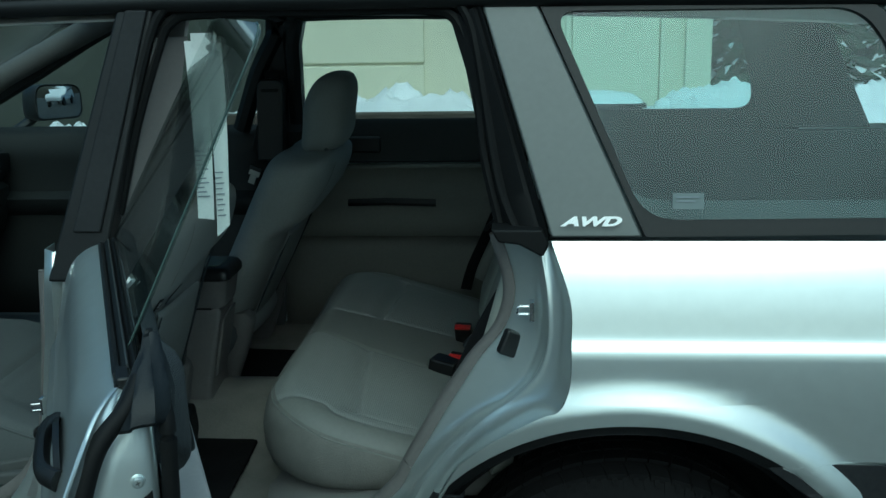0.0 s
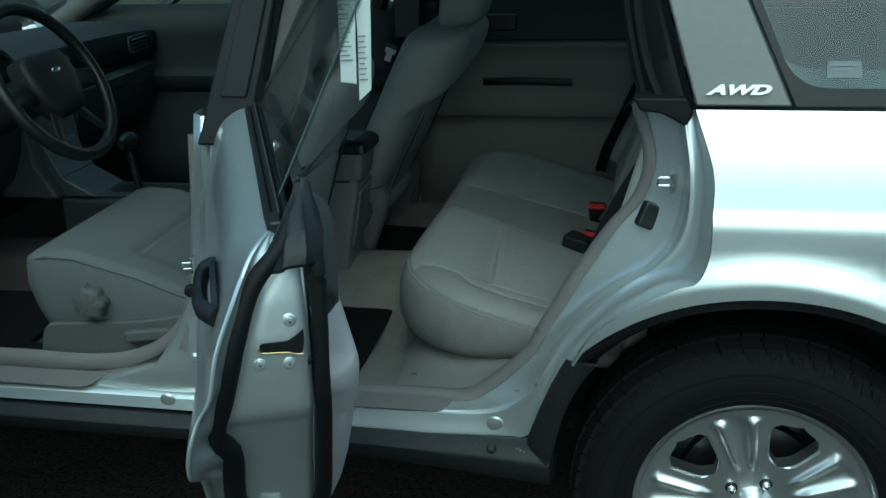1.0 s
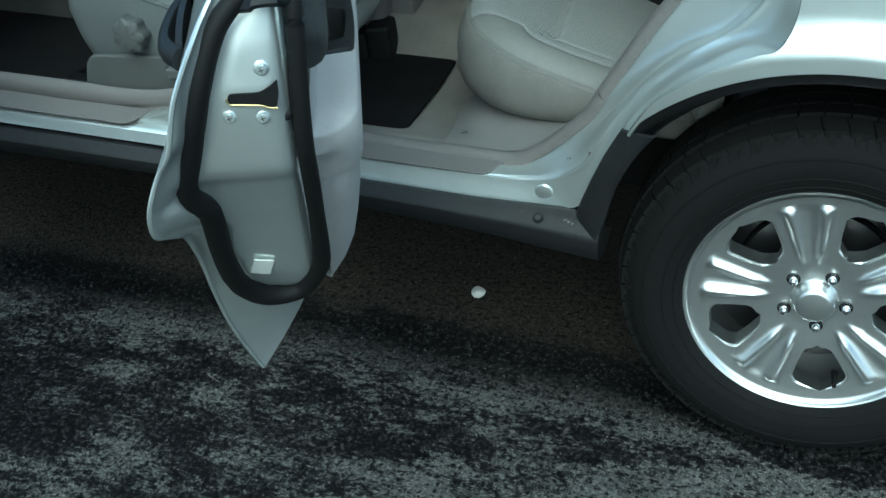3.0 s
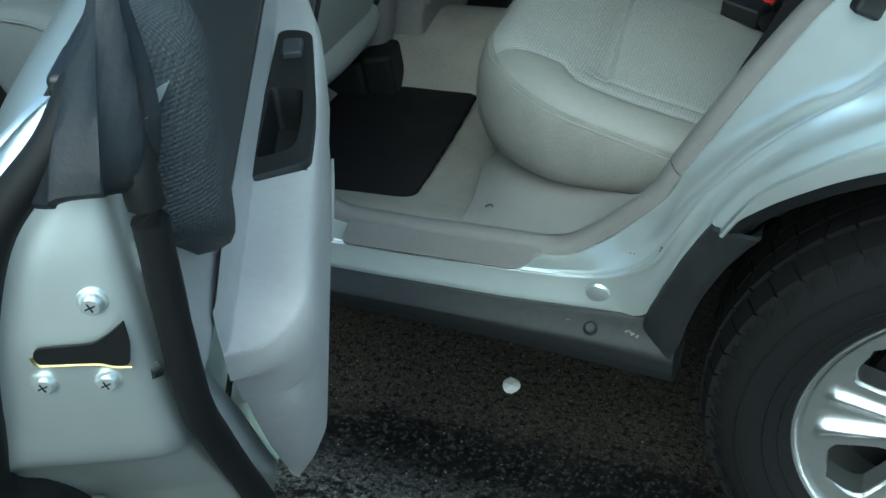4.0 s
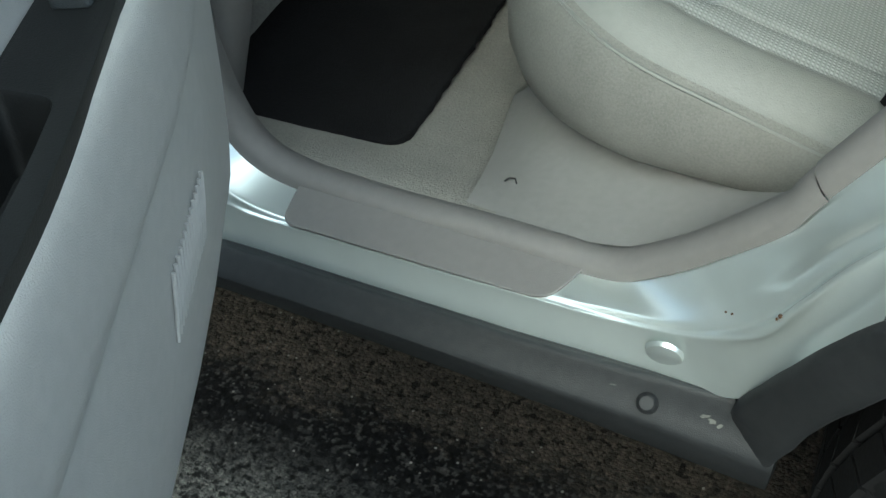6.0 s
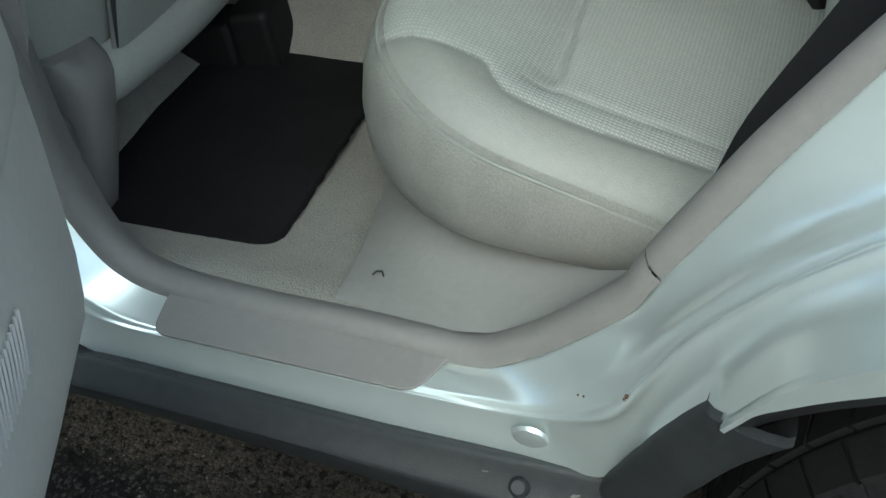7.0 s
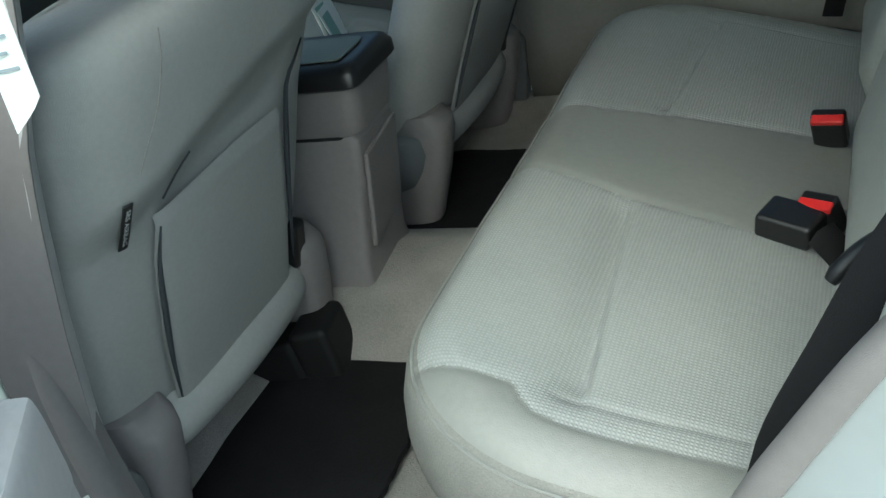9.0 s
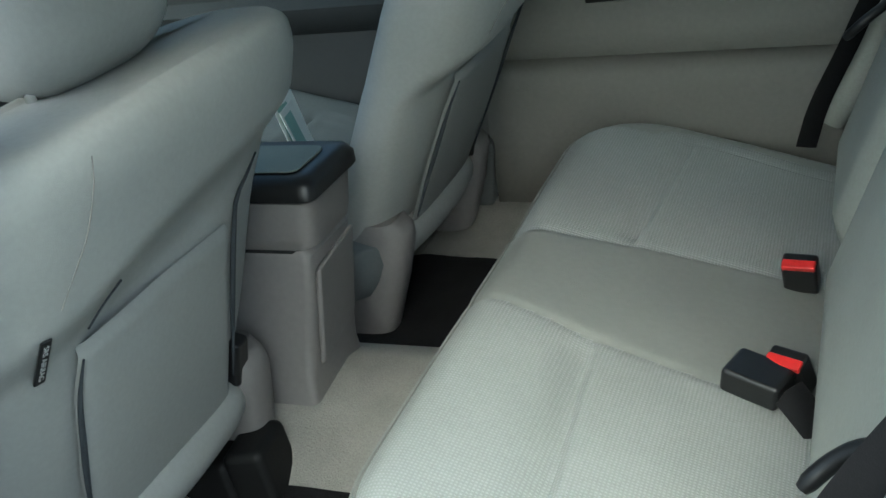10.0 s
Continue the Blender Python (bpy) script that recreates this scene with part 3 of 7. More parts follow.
QY = lambda z: 0.082 + (z - 1.06) * 0.235
Q_OUT = [(0.022, 1.064), (0.62, 1.070), (0.40, 1.462), (-0.163, 1.462)]
Q_IN = [(0.020, 1.092), (0.58, 1.096), (0.375, 1.432), (-0.131, 1.434)]
Q_R_OUT, Q_R_IN = [0.005, 0.06, 0.10, 0.01], [0.055, 0.08, 0.05, 0.04]
for flip in (False, True):
    f = mirror if flip else (lambda b: b)
    outer, inner = rounded(Q_OUT, Q_R_OUT, 8), rounded(Q_IN, Q_R_IN, 8)
    part("quarter_window_frame", f(window_frame(outer, inner, QY, 0.02)), black_trim, car, "black printed window border", thick=0.014, offset=1 if flip else -1)
    pane = bmesh.new()
    pane.faces.new([pane.verts.new((p.x, QY(p.y) + 0.006, p.y)) for p in rounded(Q_OUT, Q_R_OUT, 8)])
    q = part("quarter_window", f(pane), glass_tint, car, "teal-tinted fixed side window", thick=0.003)
    # upper body behind the window
    part("rear_pillar", f(prism([(0.622, 0.083, 1.06), (0.84, 0.083, 1.06), (0.636, 0.175, 1.45), (0.402, 0.175, 1.45)], (0, 0.05, 0))), paint, car, "silver rear corner pillar", bevel=0.006)
    part("rear_pillar_lining", f(prism([(0.52, 0.138, 1.058), (0.838, 0.138, 1.058), (0.634, 0.230, 1.448), (0.400, 0.230, 1.448)], (0, 0.012, 0))), bay_mat, car, "dark grey rear pillar lining", bevel=0.004)
    part("inner_lining", f(grid_mesh([[(x, 0.15 if z < 1.05 else 0.15 + (z - 1.05) * 0.235, z) for x in (-0.14, 0.0, 0.3, 0.62, 0.94)] for z in (0.78, 0.9, 1.055)])), bay_mat, car, "dark grey load bay lining", thick=0.01, offset=1 if flip else -1)
    part("window_lining", f(grid_mesh([[(p.x * 1.0, QY(p.y) + 0.045, p.y) for p in rounded([(-0.03, 1.05), (0.64, 1.05), (0.42, 1.475), (-0.20, 1.475)], 0.01, 8)], [(p.x, QY(p.y) + 0.04, p.y) for p in rounded([(0.0, 1.115), (0.50, 1.115), (0.42, 1.446), (-0.15, 1.446)], 0.06, 8)]], closed_u=True)), bay_mat, car, "dark grey window lining", thick=0.008, offset=1 if flip else -1)

# letters on the pillar
txt = bpy.data.curves.new("letters", "FONT")
txt.body, txt.size, txt.extrude, txt.shear, txt.space_character, txt.offset = "AWD", 0.034, 0.0025, 0.35, 1.0, 0.0017
tmp = new("letters", txt)
bpy.context.view_layer.update()
me = bpy.data.meshes.new_from_object(tmp.evaluated_get(bpy.context.evaluated_depsgraph_get()))
bpy.data.objects.remove(tmp)
me.materials.append(white_paint)
letters = new("badge_letters", me)
letters.parent = car
letters.matrix_world = Matrix.Translation((-0.117, 0.0812, 1.084)) @ pose(0, 0, 0, 90 - 13, 0, 0) @ Matrix.Diagonal((1.12, 0.62, 1, 1))
tagged(letters, "raised chrome letters AWD")

# roof, headliner, door-frame rails
def roof_rows(z0, drop, edge):
    rows = []
    for x in np.linspace(-1.5, 0.85, 12):
        zz = z0 - 0.05 * ((x + 0.6) / 1.3) ** 2
        rows.append([(x, edge + (2 * MID - 2 * edge) * k / 16, zz - drop * abs(k / 8 - 1) ** 4) for k in range(17)])
    return rows


part("roof", grid_mesh(roof_rows(1.575, 0.115, 0.175)), paint, car, "silver roof", thick=0.004)
part("headliner", grid_mesh(roof_rows(1.535, 0.10, 0.20)), headliner_mat, car, "grey fabric headliner", thick=0.004)
for flip in (False, True):
    f = mirror if flip else (lambda b: b)
    part("roof_rail", f(tube([(-1.6, 0.18, 1.40), (-1.35, 0.18, 1.452), (-0.8, 0.178, 1.462), (0.0, 0.176, 1.46), (0.5, 0.178, 1.452), (0.8, 0.18, 1.44)], 0.02, 10)), black_trim, car, "black roof edge frame")
    part("roof_drip", f(tube([(-1.35, 0.168, 1.478), (-0.8, 0.165, 1.482), (0.0, 0.165, 1.48), (0.5, 0.168, 1.472)], 0.012, 8)), paint, car, "silver roof gutter")

# weatherstrip round the near rear opening
WS = [(-0.912, 0.160, 1.09), (-0.868, 0.168, 1.25), (-0.822, 0.185, 1.385), (-0.798, 0.188, 1.425), (-0.75, 0.19, 1.440), (-0.5, 0.19, 1.442), (-0.34, 0.19, 1.440), (-0.292, 0.188, 1.415), (-0.262, 0.18, 1.32), (-0.246, 0.168, 1.18), (-0.220, 0.16, 1.06)]
WSP = spline(WS, 80)
part("weatherstrip", tube(WSP, [0.011 if p.z > 1.05 else 0.005 for p in WSP], 8), rubber, car, "black rubber door weatherstrip")
FRAME_PATH = [(-0.932, 0.140, 1.07), (-0.876, 0.154, 1.25), (-0.830, 0.168, 1.40), (-0.802, 0.174, 1.447), (-0.75, 0.175, 1.459), (-0.34, 0.175, 1.459), (-0.284, 0.174, 1.437), (-0.258, 0.168, 1.36), (-0.224, 0.146, 1.15), (-0.188, 0.125, 1.055)]
part("opening_frame", tube(spline(FRAME_PATH, 60), 0.009, 8), rubber, car, "black upper door opening seal")
part("opening_frame", grid_mesh([spline(c, 30) for c in ([(-0.257, 0.172, 1.455), (-0.195, 0.138, 1.25), (-0.137, 0.10, 1.062)], [(-0.262, 0.176, 1.445), (-0.206, 0.147, 1.25), (-0.150, 0.112, 1.062)], [(-0.268, 0.170, 1.44), (-0.212, 0.142, 1.25), (-0.160, 0.112, 1.06)], [(-0.285, 0.18, 1.435), (-0.236, 0.157, 1.25), (-0.188, 0.127, 1.058)], [(-0.305, 0.19, 1.425), (-0.254, 0.17, 1.25), (-0.214, 0.155, 1.058)])]), rubber, car, "black ribbed pillar flange", thick=0.004)
part("pillar_foot_cap", prism([(-0.238, 0.09, 1.075), (-0.15, 0.09, 1.075), (-0.138, 0.09, 1.05), (-0.148, 0.09, 1.025), (-0.165, 0.09, 1.035), (-0.19, 0.09, 1.048), (-0.225, 0.09, 1.052)], (0, 0.06, 0)), rubber, car, "black rubber pillar foot cap", bevel=0.005)

# maker's mark etched in the window, as plain bars
mark = part("glass_label", moved(box(-0.026, 0.026, -0.0006, 0.0006, -0.0135, 0.0135), pose(0.092, QY(1.122) + 0.0015, 1.122, -13, 0, 0)), etched, car, "faint etched rectangle on the glass")
for k in range(3):
    part("etched_line", moved(box(-0.02, 0.018 - 0.006 * (k % 2), -0.0006, 0.0006, -0.0012, 0.0012), pose(0.092, QY(1.122) + 0.0002, 1.122 + 0.007 - 0.007 * k, -13, 0, 0)), ink, mark)

# jamb fittings
part("striker", joined(tube([(-0.172, 0.117, 0.932), (-0.190, 0.115, 0.932), (-0.192, 0.115, 0.930), (-0.192, 0.115, 0.920), (-0.190, 0.115, 0.918), (-0.172, 0.117, 0.918)], 0.0032, 8), box(-0.171, -0.163, 0.104, 0.128, 0.908, 0.942)), chrome, car, "bright steel door striker", bevel=0.002)
part("jamb_switch", moved(box(-0.018, 0.018, -0.008, 0.012, -0.024, 0.024), pose(-0.205, 0.142, 0.855, 0, 25, 25)), black_trim, car, "black door light switch", bevel=0.006)
for p in ((-0.482, 0.111, 0.434), (-1.165, 0.117, 0.432)):
    part("plug", moved(lathe([(0.0, -0.003), (0.010, -0.0028), (0.0155, -0.001), (0.0175, 0.0025)], 20), Matrix.Translation(p) @ pose(0, 0, 0, 12, 0, 0)), paint, car, "round painted sill plug")

# fittings of the middle pillar for the front door
part("striker", joined(tube([(-1.073, 0.108, 0.742), (-1.089, 0.104, 0.742), (-1.089, 0.104, 0.730), (-1.073, 0.108, 0.730)], 0.003, 8), box(-1.076, -1.069, 0.106, 0.125, 0.720, 0.752)), chrome, car, "bright steel front door striker", bevel=0.0015)
part("door_switch", moved(lathe([(0.0, -0.016), (0.006, -0.016), (0.008, -0.008), (0.012, -0.006), (0.013, 0.004)], 16), Matrix.Translation((-1.082, 0.112, 0.682)) @ pose(0, 0, 0, 0, 0, 20)), rubber, car, "black rubber door switch boot")
part("label_plate", moved(box(-0.008, 0.008, -0.0007, 0.0007, -0.030, 0.030), pose(-1.108, 0.122, 0.575, 0, 24, 14)), alloy, car, "silvery sticker on the pillar", bevel=0.0004)
for x, z in ((-1.093, 0.532), (-1.078, 0.505)):
    part("boss", moved(lathe([(0.0, -0.007), (0.007, -0.0065), (0.011, -0.002), (0.014, 0.003)], 18), Matrix.Translation((x, 0.121, z))), paint, car, "painted round boss")
# sill cladding and arch flares
def sill_cladding():
    prof = [(0.122, 0.86), (0.1125, 0.86), (0.1075, 0.885), (0.105, 0.90), (0.102, 0.895), (0.099, 0.86), (0.0975, 0.845), (0.086, 0.70), (0.0815, 0.655), (0.0795, 0.61), (0.0805, 0.55), (0.0905, 0.08), (0.099, 0.0), (0.2, 0.1)]
    rows = []
    for x in np.linspace(-2.3, -0.374, 40):
        low = lerp_table([(-2.3, 0.355), (-0.9, 0.355), (-0.6, 0.338), (-0.374, 0.316)], x)
        top = lerp_table([(-2.3, 0.414), (-0.6, 0.414), (-0.374, 0.43)], x)
        drop = lerp_table([(-2.3, 0.0), (-0.7, 0.0), (-0.5, 0.08), (-0.374, 0.17)], x)
        rows.append([(x, y, low + (top - low) * (q - drop * (1 - abs(q - 0.6) / 0.6 if q < 0.86 else 0))) for y, q in prof])
    rows.append([(x + 0.004, max(y, 0.12), z) for x, y, z in rows[-1]])
    return grid_mesh(rows)


part("sill_cladding", sill_cladding(), cladding, car, "dark grey plastic sill cladding", thick=0.003)


def scuff(at, normal, long, wide, turn, seed):
    """A ragged worn patch lying on the cladding."""
    rng = random.Random(seed)
    n = Vector(normal).normalized()
    u = Vector((1, 0, 0)) - n * n.x
    u.normalize()
    v = n.cross(u)
    u, v = u * math.cos(turn) + v * math.sin(turn), v * math.cos(turn) - u * math.sin(turn)
    bm = bmesh.new()
    bm.faces.new([bm.verts.new(Vector(at) + n * 0.0007 + u * long * c * r + v * wide * d * r) for c, d, r in [(math.cos(k * math.pi / 7), math.sin(k * math.pi / 7), rng.uniform(0.45, 1.0)) for k in range(14)]])
    return bm


for at, normal, long, wide, turn in (((-0.437, 0.0931, 0.3946), (0, -0.85, 0.52), 0.006, 0.0022, 0.5), ((-0.430, 0.0919, 0.3926), (0, -0.85, 0.52), 0.005, 0.003, 0.2), ((-0.4235, 0.0905, 0.3902), (0, -0.85, 0.52), 0.004, 0.0018, 0.9), ((-0.518, 0.0938, 0.3972), (0, -0.78, 0.62), 0.0035, 0.0008, 0.1), ((-0.404, 0.0852, 0.3457), (0, -0.97, -0.25), 0.003, 0.001, 1.2)):
    part("scuff_mark", scuff(at, normal, long, wide, turn, int(-at[0] * 1000)), scuffed, car, "pale scuff on the cladding", smooth=False)


def arch_flare():
    """The dark strip before the wheel, from its blunt top end down to the sill."""
    rows = []
    for k in range(25):
        t = k / 24
        a = 139.2 + 33.6 * t
        ro = lerp_table([(139, 0.450), (145, 0.4395), (153, 0.430), (160, 0.4265), (166.6, 0.4275), (180, 0.42)], a)
        ri = lerp_table([(139, 0.412), (148, 0.393), (158, 0.381), (166, 0.375), (172, 0.379), (180, 0.387)], a)
        yo = lerp_table([(139, 0.024), (144, 0.036), (150, 0.048), (160, 0.070), (167, 0.087), (172, 0.108), (180, 0.115)], a)
        yi = lerp_table([(139, 0.006), (144, 0.020), (150, 0.034), (160, 0.058), (167, 0.070), (172, 0.0765), (180, 0.078)], a)
        row = []
        for f, d in [(0.0, 0.03), (0.0, 0.018), (0.0, 0.004), (0.08, 0.0), (0.3, -0.003), (0.6, -0.004), (0.92, -0.001), (1.0, 0.003), (1.0, 0.012)]:
            r = ri + (ro - ri) * f
            tilt = radians(a - 5.5 * (1 - f) * max(0, 1 - t / 0.25))
            c, s = math.cos(tilt), math.sin(tilt)
            row.append((r * c, yi + (yo - yi) * f + d, WHEEL[1] + r * s))
        rows.append(row)
    top = [(x + 0.001, y + 0.008, z + 0.001) for x, y, z in rows[0]]
    return grid_mesh([top] + rows)


part("arch_flare", arch_flare(), cladding, car, "dark grey arch front flare")


def arch_lip():
    rows = []
    for k in range(49):
        a = 138 - 136 * k / 48
        c, s = math.cos(radians(a)), math.sin(radians(a))
        r = arch_edge(a)
        y = side_y(r * c, WHEEL[1] + r * s)
        rows.append([((r + q) * c, y + d, WHEEL[1] + (r + q) * s) for q, d in ((-0.002, 0.006), (-0.014, 0.010), (-0.020, 0.016), (-0.022, 0.07))])
    return grid_mesh(rows)


part("arch_lip", arch_lip(), black_trim, car, "black arch lip", thick=0.002)
part("rear_bumper", grid_mesh([[(0.0 + 0.45 * math.cos(a) if k == 0 else 0.23 + (0.95 - 0.23) * k / 8, side_y(0.3 + k * 0.08, z) - 0.004, z) for k in range(9)] for z, a in [(0.698, radians(61)), (0.62, radians(44)), (0.5, radians(24)), (0.40, radians(10)), (0.33, radians(1))]]), cladding, car, "dark grey plastic rear bumper", thick=0.004)
part("tailgate", joined(box(0.93, 0.96, 0.07, 1.61, 0.35, 1.06)), paint, car, "silver tailgate", bevel=0.01)
part("tailgate_frame", joined(prism([(0.95, 0.08, 1.06), (0.95, 0.20, 1.06), (0.78, 0.26, 1.45), (0.78, 0.17, 1.45)], (0.03, 0, 0)), prism([(0.95, 1.60, 1.06), (0.95, 1.48, 1.06), (0.78, 1.42, 1.45), (0.78, 1.51, 1.45)], (0.03, 0, 0)), prism([(0.79, 0.17, 1.42), (0.79, 1.51, 1.42), (0.77, 1.51, 1.50), (0.77, 0.17, 1.50)], (0.03, 0, 0))), trim_grey, car, "grey tailgate window frame", bevel=0.01)

# wheel
def wheel(at, flip=False):
    w = new("wheel")
    w.parent = car
    w.matrix_world = Matrix.Translation(at) @ (pose(0, 0, 0, 0, 0, 180) if flip else Matrix())
    prof = [(0.212, 0.0), (0.222, -0.012), (0.245, -0.024), (0.275, -0.026), (0.30, -0.018), (0.318, -0.002), (0.328, 0.02), (0.332, 0.06), (0.332, 0.12), (0.328, 0.16), (0.30, 0.20), (0.25, 0.20), (0.212, 0.18)]
    tyre = lathe(prof, 96)
    part("tyre", tyre, tyre_mat, w, "black all-season tyre")
    blocks = []
    for k in range(54):
        a = 2 * math.pi * k / 54
        for y0, y1, sk in ((-0.006, 0.028, 0.3), (0.034, 0.068, -0.25), (0.074, 0.108, 0.25), (0.114, 0.15, -0.3)):
            b = bmesh.new()
            vs = []
            for r in (0.322, 0.3365):
                for da, y in ((-0.052, y0), (0.052, y0), (0.052 + sk * 0.08, y1), (-0.052 + sk * 0.08, y1)):
                    rr = r - (0.012 if y < 0.0 else 0.004 if y < 0.03 else 0)
                    vs.append(b.verts.new((rr * math.cos(a + da), y, rr * math.sin(a + da))))
            for q in ((0, 1, 2, 3), (4, 7, 6, 5), (0, 4, 5, 1), (1, 5, 6, 2), (2, 6, 7, 3), (3, 7, 4, 0)):
                b.faces.new([vs[i] for i in q])
            blocks.append(b)
    part("tread", joined(*blocks), tyre_mat, w, "tread blocks with grooves", smooth=False)
    lugs = []
    for k in range(108):
        a = 2 * math.pi * (k + 0.25) / 108
        reach = 0.300 if k % 2 else 0.308
        b = bmesh.new()
        vs = [b.verts.new((r * math.cos(a + da), y, r * math.sin(a + da))) for r, y, da in ((reach, -0.0200, -0.009), (reach, -0.0200, 0.009), (0.3195, -0.0045, 0.017), (0.3195, -0.0045, -0.017), (reach + 0.002, -0.0155, -0.011), (reach + 0.002, -0.0155, 0.011), (0.3165, 0.004, 0.019), (0.3165, 0.004, -0.019))]
        for q in ((0, 1, 2, 3), (4, 7, 6, 5), (0, 4, 5, 1), (1, 5, 6, 2), (2, 6, 7, 3), (3, 7, 4, 0)):
            b.faces.new([vs[i] for i in q])
        lugs.append(b)
    part("tread_shoulder", joined(*lugs), tyre_mat, w, "fine shoulder lugs of the tread", smooth=False)
    for r, y in ((0.284, -0.0245), (0.250, -0.0252), (0.232, -0.0175)):
        part("sidewall_ring", tube([(r * math.cos(q), y, r * math.sin(q)) for q in [2 * math.pi * k / 72 for k in range(73)]], 0.0014, 6, cap=False), tyre_mat, w)
    rim = lathe([(0.218, 0.004), (0.2188, -0.004), (0.2165, -0.0075), (0.2135, -0.006), (0.2115, 0.0), (0.207, 0.003), (0.202, 0.004), (0.198, 0.02)], 96)
    part("rim_lip", rim, alloy, w, "polished rim lip")
    part("rim_barrel", lathe([(0.198, 0.02), (0.192, 0.05), (0.185, 0.10), (0.185, 0.17)], 64), alloy, w, "alloy rim barrel")
    part("brake_disc", joined(lathe([(0.0, 0.085), (0.13, 0.085), (0.13, 0.10), (0.0, 0.10)], 40), lathe([(0.135, 0.10), (0.19, 0.11)], 40)), black_trim, w, "dark brake drum")
    face = []
    # five broad twin-ribbed spokes
    hole = 5
    for k in range(hole):
        mid = 2 * math.pi * (k + 0.5) / hole + radians(-6)
        rows = []
        for i in range(35):
            r = 0.034 + (0.2035 - 0.034) * i / 34
            half = lerp_table([(0.034, 0.6285), (0.0965, 0.6285), (0.099, 0.54), (0.104, 0.46), (0.112, 0.41), (0.135, 0.372), (0.164, 0.352), (0.172, 0.385), (0.178, 0.44), (0.182, 0.52), (0.185, 0.6285), (0.2036, 0.6285)], r)
            row = []
            for j in range(49):
                t = j / 48 * 2 - 1
                a = mid + t * half
                y = lerp_table([(0.05, 0.014), (0.075, 0.012), (0.10, 0.010), (0.17, 0.006), (0.19, 0.004), (0.2035, 0.002)], r)
                u = min(1, max(0, (r - 0.07) / 0.115))
                side = abs(t) * half * r
                along = min(1, max(0, (r - 0.072) / 0.03)) * min(1, max(0, (0.188 - r) / 0.012)) ** 0.5
                rib = 0.0085 * along * math.exp(-((side - 0.011 - 0.018 * u) / (0.0045 + 0.005 * u)) ** 2)
                rib -= 0.003 * along * math.exp(-(side / (0.006 + 0.008 * u)) ** 2)
                if abs(t) > 0.92 and 0.10 < r < 0.182:
                    rib -= 0.004
                row.append((r * math.cos(a), y - rib, r * math.sin(a)))
            row = [(row[0][0], row[0][1] + 0.035, row[0][2])] + row + [(row[-1][0], row[-1][1] + 0.035, row[-1][2])]
            rows.append(row)
        face.append(grid_mesh(rows))
    for k, b in enumerate(face):
        part("spoke", b, alloy, w)
    part("hub_cap", lathe([(0.0, -0.010), (0.024, -0.010), (0.030, -0.0085), (0.0325, -0.005), (0.0345, 0.002), (0.0365, 0.006), (0.0385, 0.010), (0.041, 0.022)], 40), alloy, w, "round alloy hub cap")
    part("hub_face", lathe([(0.030, 0.008), (0.036, 0.0135), (0.037, 0.02)], 40), alloy, w, "alloy hub face")
    for k in range(5):
        a = 2 * math.pi * k / 5 + radians(-6)
        part("lug_nut", moved(lathe([(0.0, -0.006), (0.004, -0.0055), (0.0068, -0.003), (0.0076, 0.002), (0.0078, 0.016)], 16), Matrix.Translation((0.0525 * math.cos(a), 0.004, 0.0525 * math.sin(a)))), chrome, w, "chrome lug nut cap")
    for k in range(5):
        a = 2 * math.pi * k / 5 + radians(-6)
        part("lug_seat", moved(lathe([(0.0074, 0.004), (0.0085, 0.0), (0.0112, -0.0005), (0.0118, 0.003)], 20), Matrix.Translation((0.0525 * math.cos(a), 0.0118, 0.0525 * math.sin(a)))), black_trim, w, "dark ring round a lug nut")
    part("valve_stem", moved(lathe([(0.0, -0.02), (0.004, -0.02), (0.004, 0.0), (0.006, 0.02)], 10), Matrix.Translation((0.06, 0.02, -0.165))), rubber, w, "black valve stem")
    return w


wheel((0.0, 0.062, 0.322))
wheel((0.0, 2 * MID - 0.062, 0.322), True)
wheel((-2.53, 0.062, 0.322))
wheel((-2.53, 2 * MID - 0.062, 0.322), True)
# ---- inside the car ----
def floor_rows(x0, x1, n):
    rows = []
    for y, z in [(0.165, 0.45), (0.195, 0.462), (0.225, 0.455), (0.29, 0.432), (0.45, 0.42), (0.60, 0.425), (0.66, 0.455), (0.70, 0.50), (0.83, 0.515), (0.885, 0.503), (0.915, 0.462), (0.95, 0.430), (1.08, 0.425), (1.39, 0.432), (1.455, 0.455), (1.485, 0.462), (1.515, 0.45)]:
        rows.append([(x, y, z + (0.05 if x > -0.5 and 0.28 < y < 1.40 else 0)) for x in np.linspace(x0, x1, n)])
    return rows


part("floor", grid_mesh(floor_rows(-1.2, -0.40, 16)), carpet, car, "beige-grey carpeted rear floor", thick=0.01)
# Same floor further forward, coloured darker to stand for footwell shade.
part("floor", grid_mesh(floor_rows(-2.3, -1.203, 12)), front_carpet, car, "carpeted front floor, darkened for footwell shade", thick=0.01)
part("floor_ramp", grid_mesh([[(x, y, z + 0.004 * math.sin(9 * y)) for y in np.linspace(0.235, 0.69, 14)] for x, z in ((-1.035, 0.432), (-1.06, 0.440), (-1.09, 0.462), (-1.13, 0.50), (-1.18, 0.53), (-1.26, 0.535))]), carpet, car, "carpeted rise under the driver seat", thick=0.006)
part("floor_ramp", mirror(grid_mesh([[(x, y, z + 0.004 * math.sin(9 * y)) for y in np.linspace(0.235, 0.69, 14)] for x, z in ((-1.035, 0.432), (-1.06, 0.440), (-1.09, 0.462), (-1.13, 0.50), (-1.18, 0.53), (-1.26, 0.535))])), carpet, car, "carpeted rise under the passenger seat", thick=0.006)
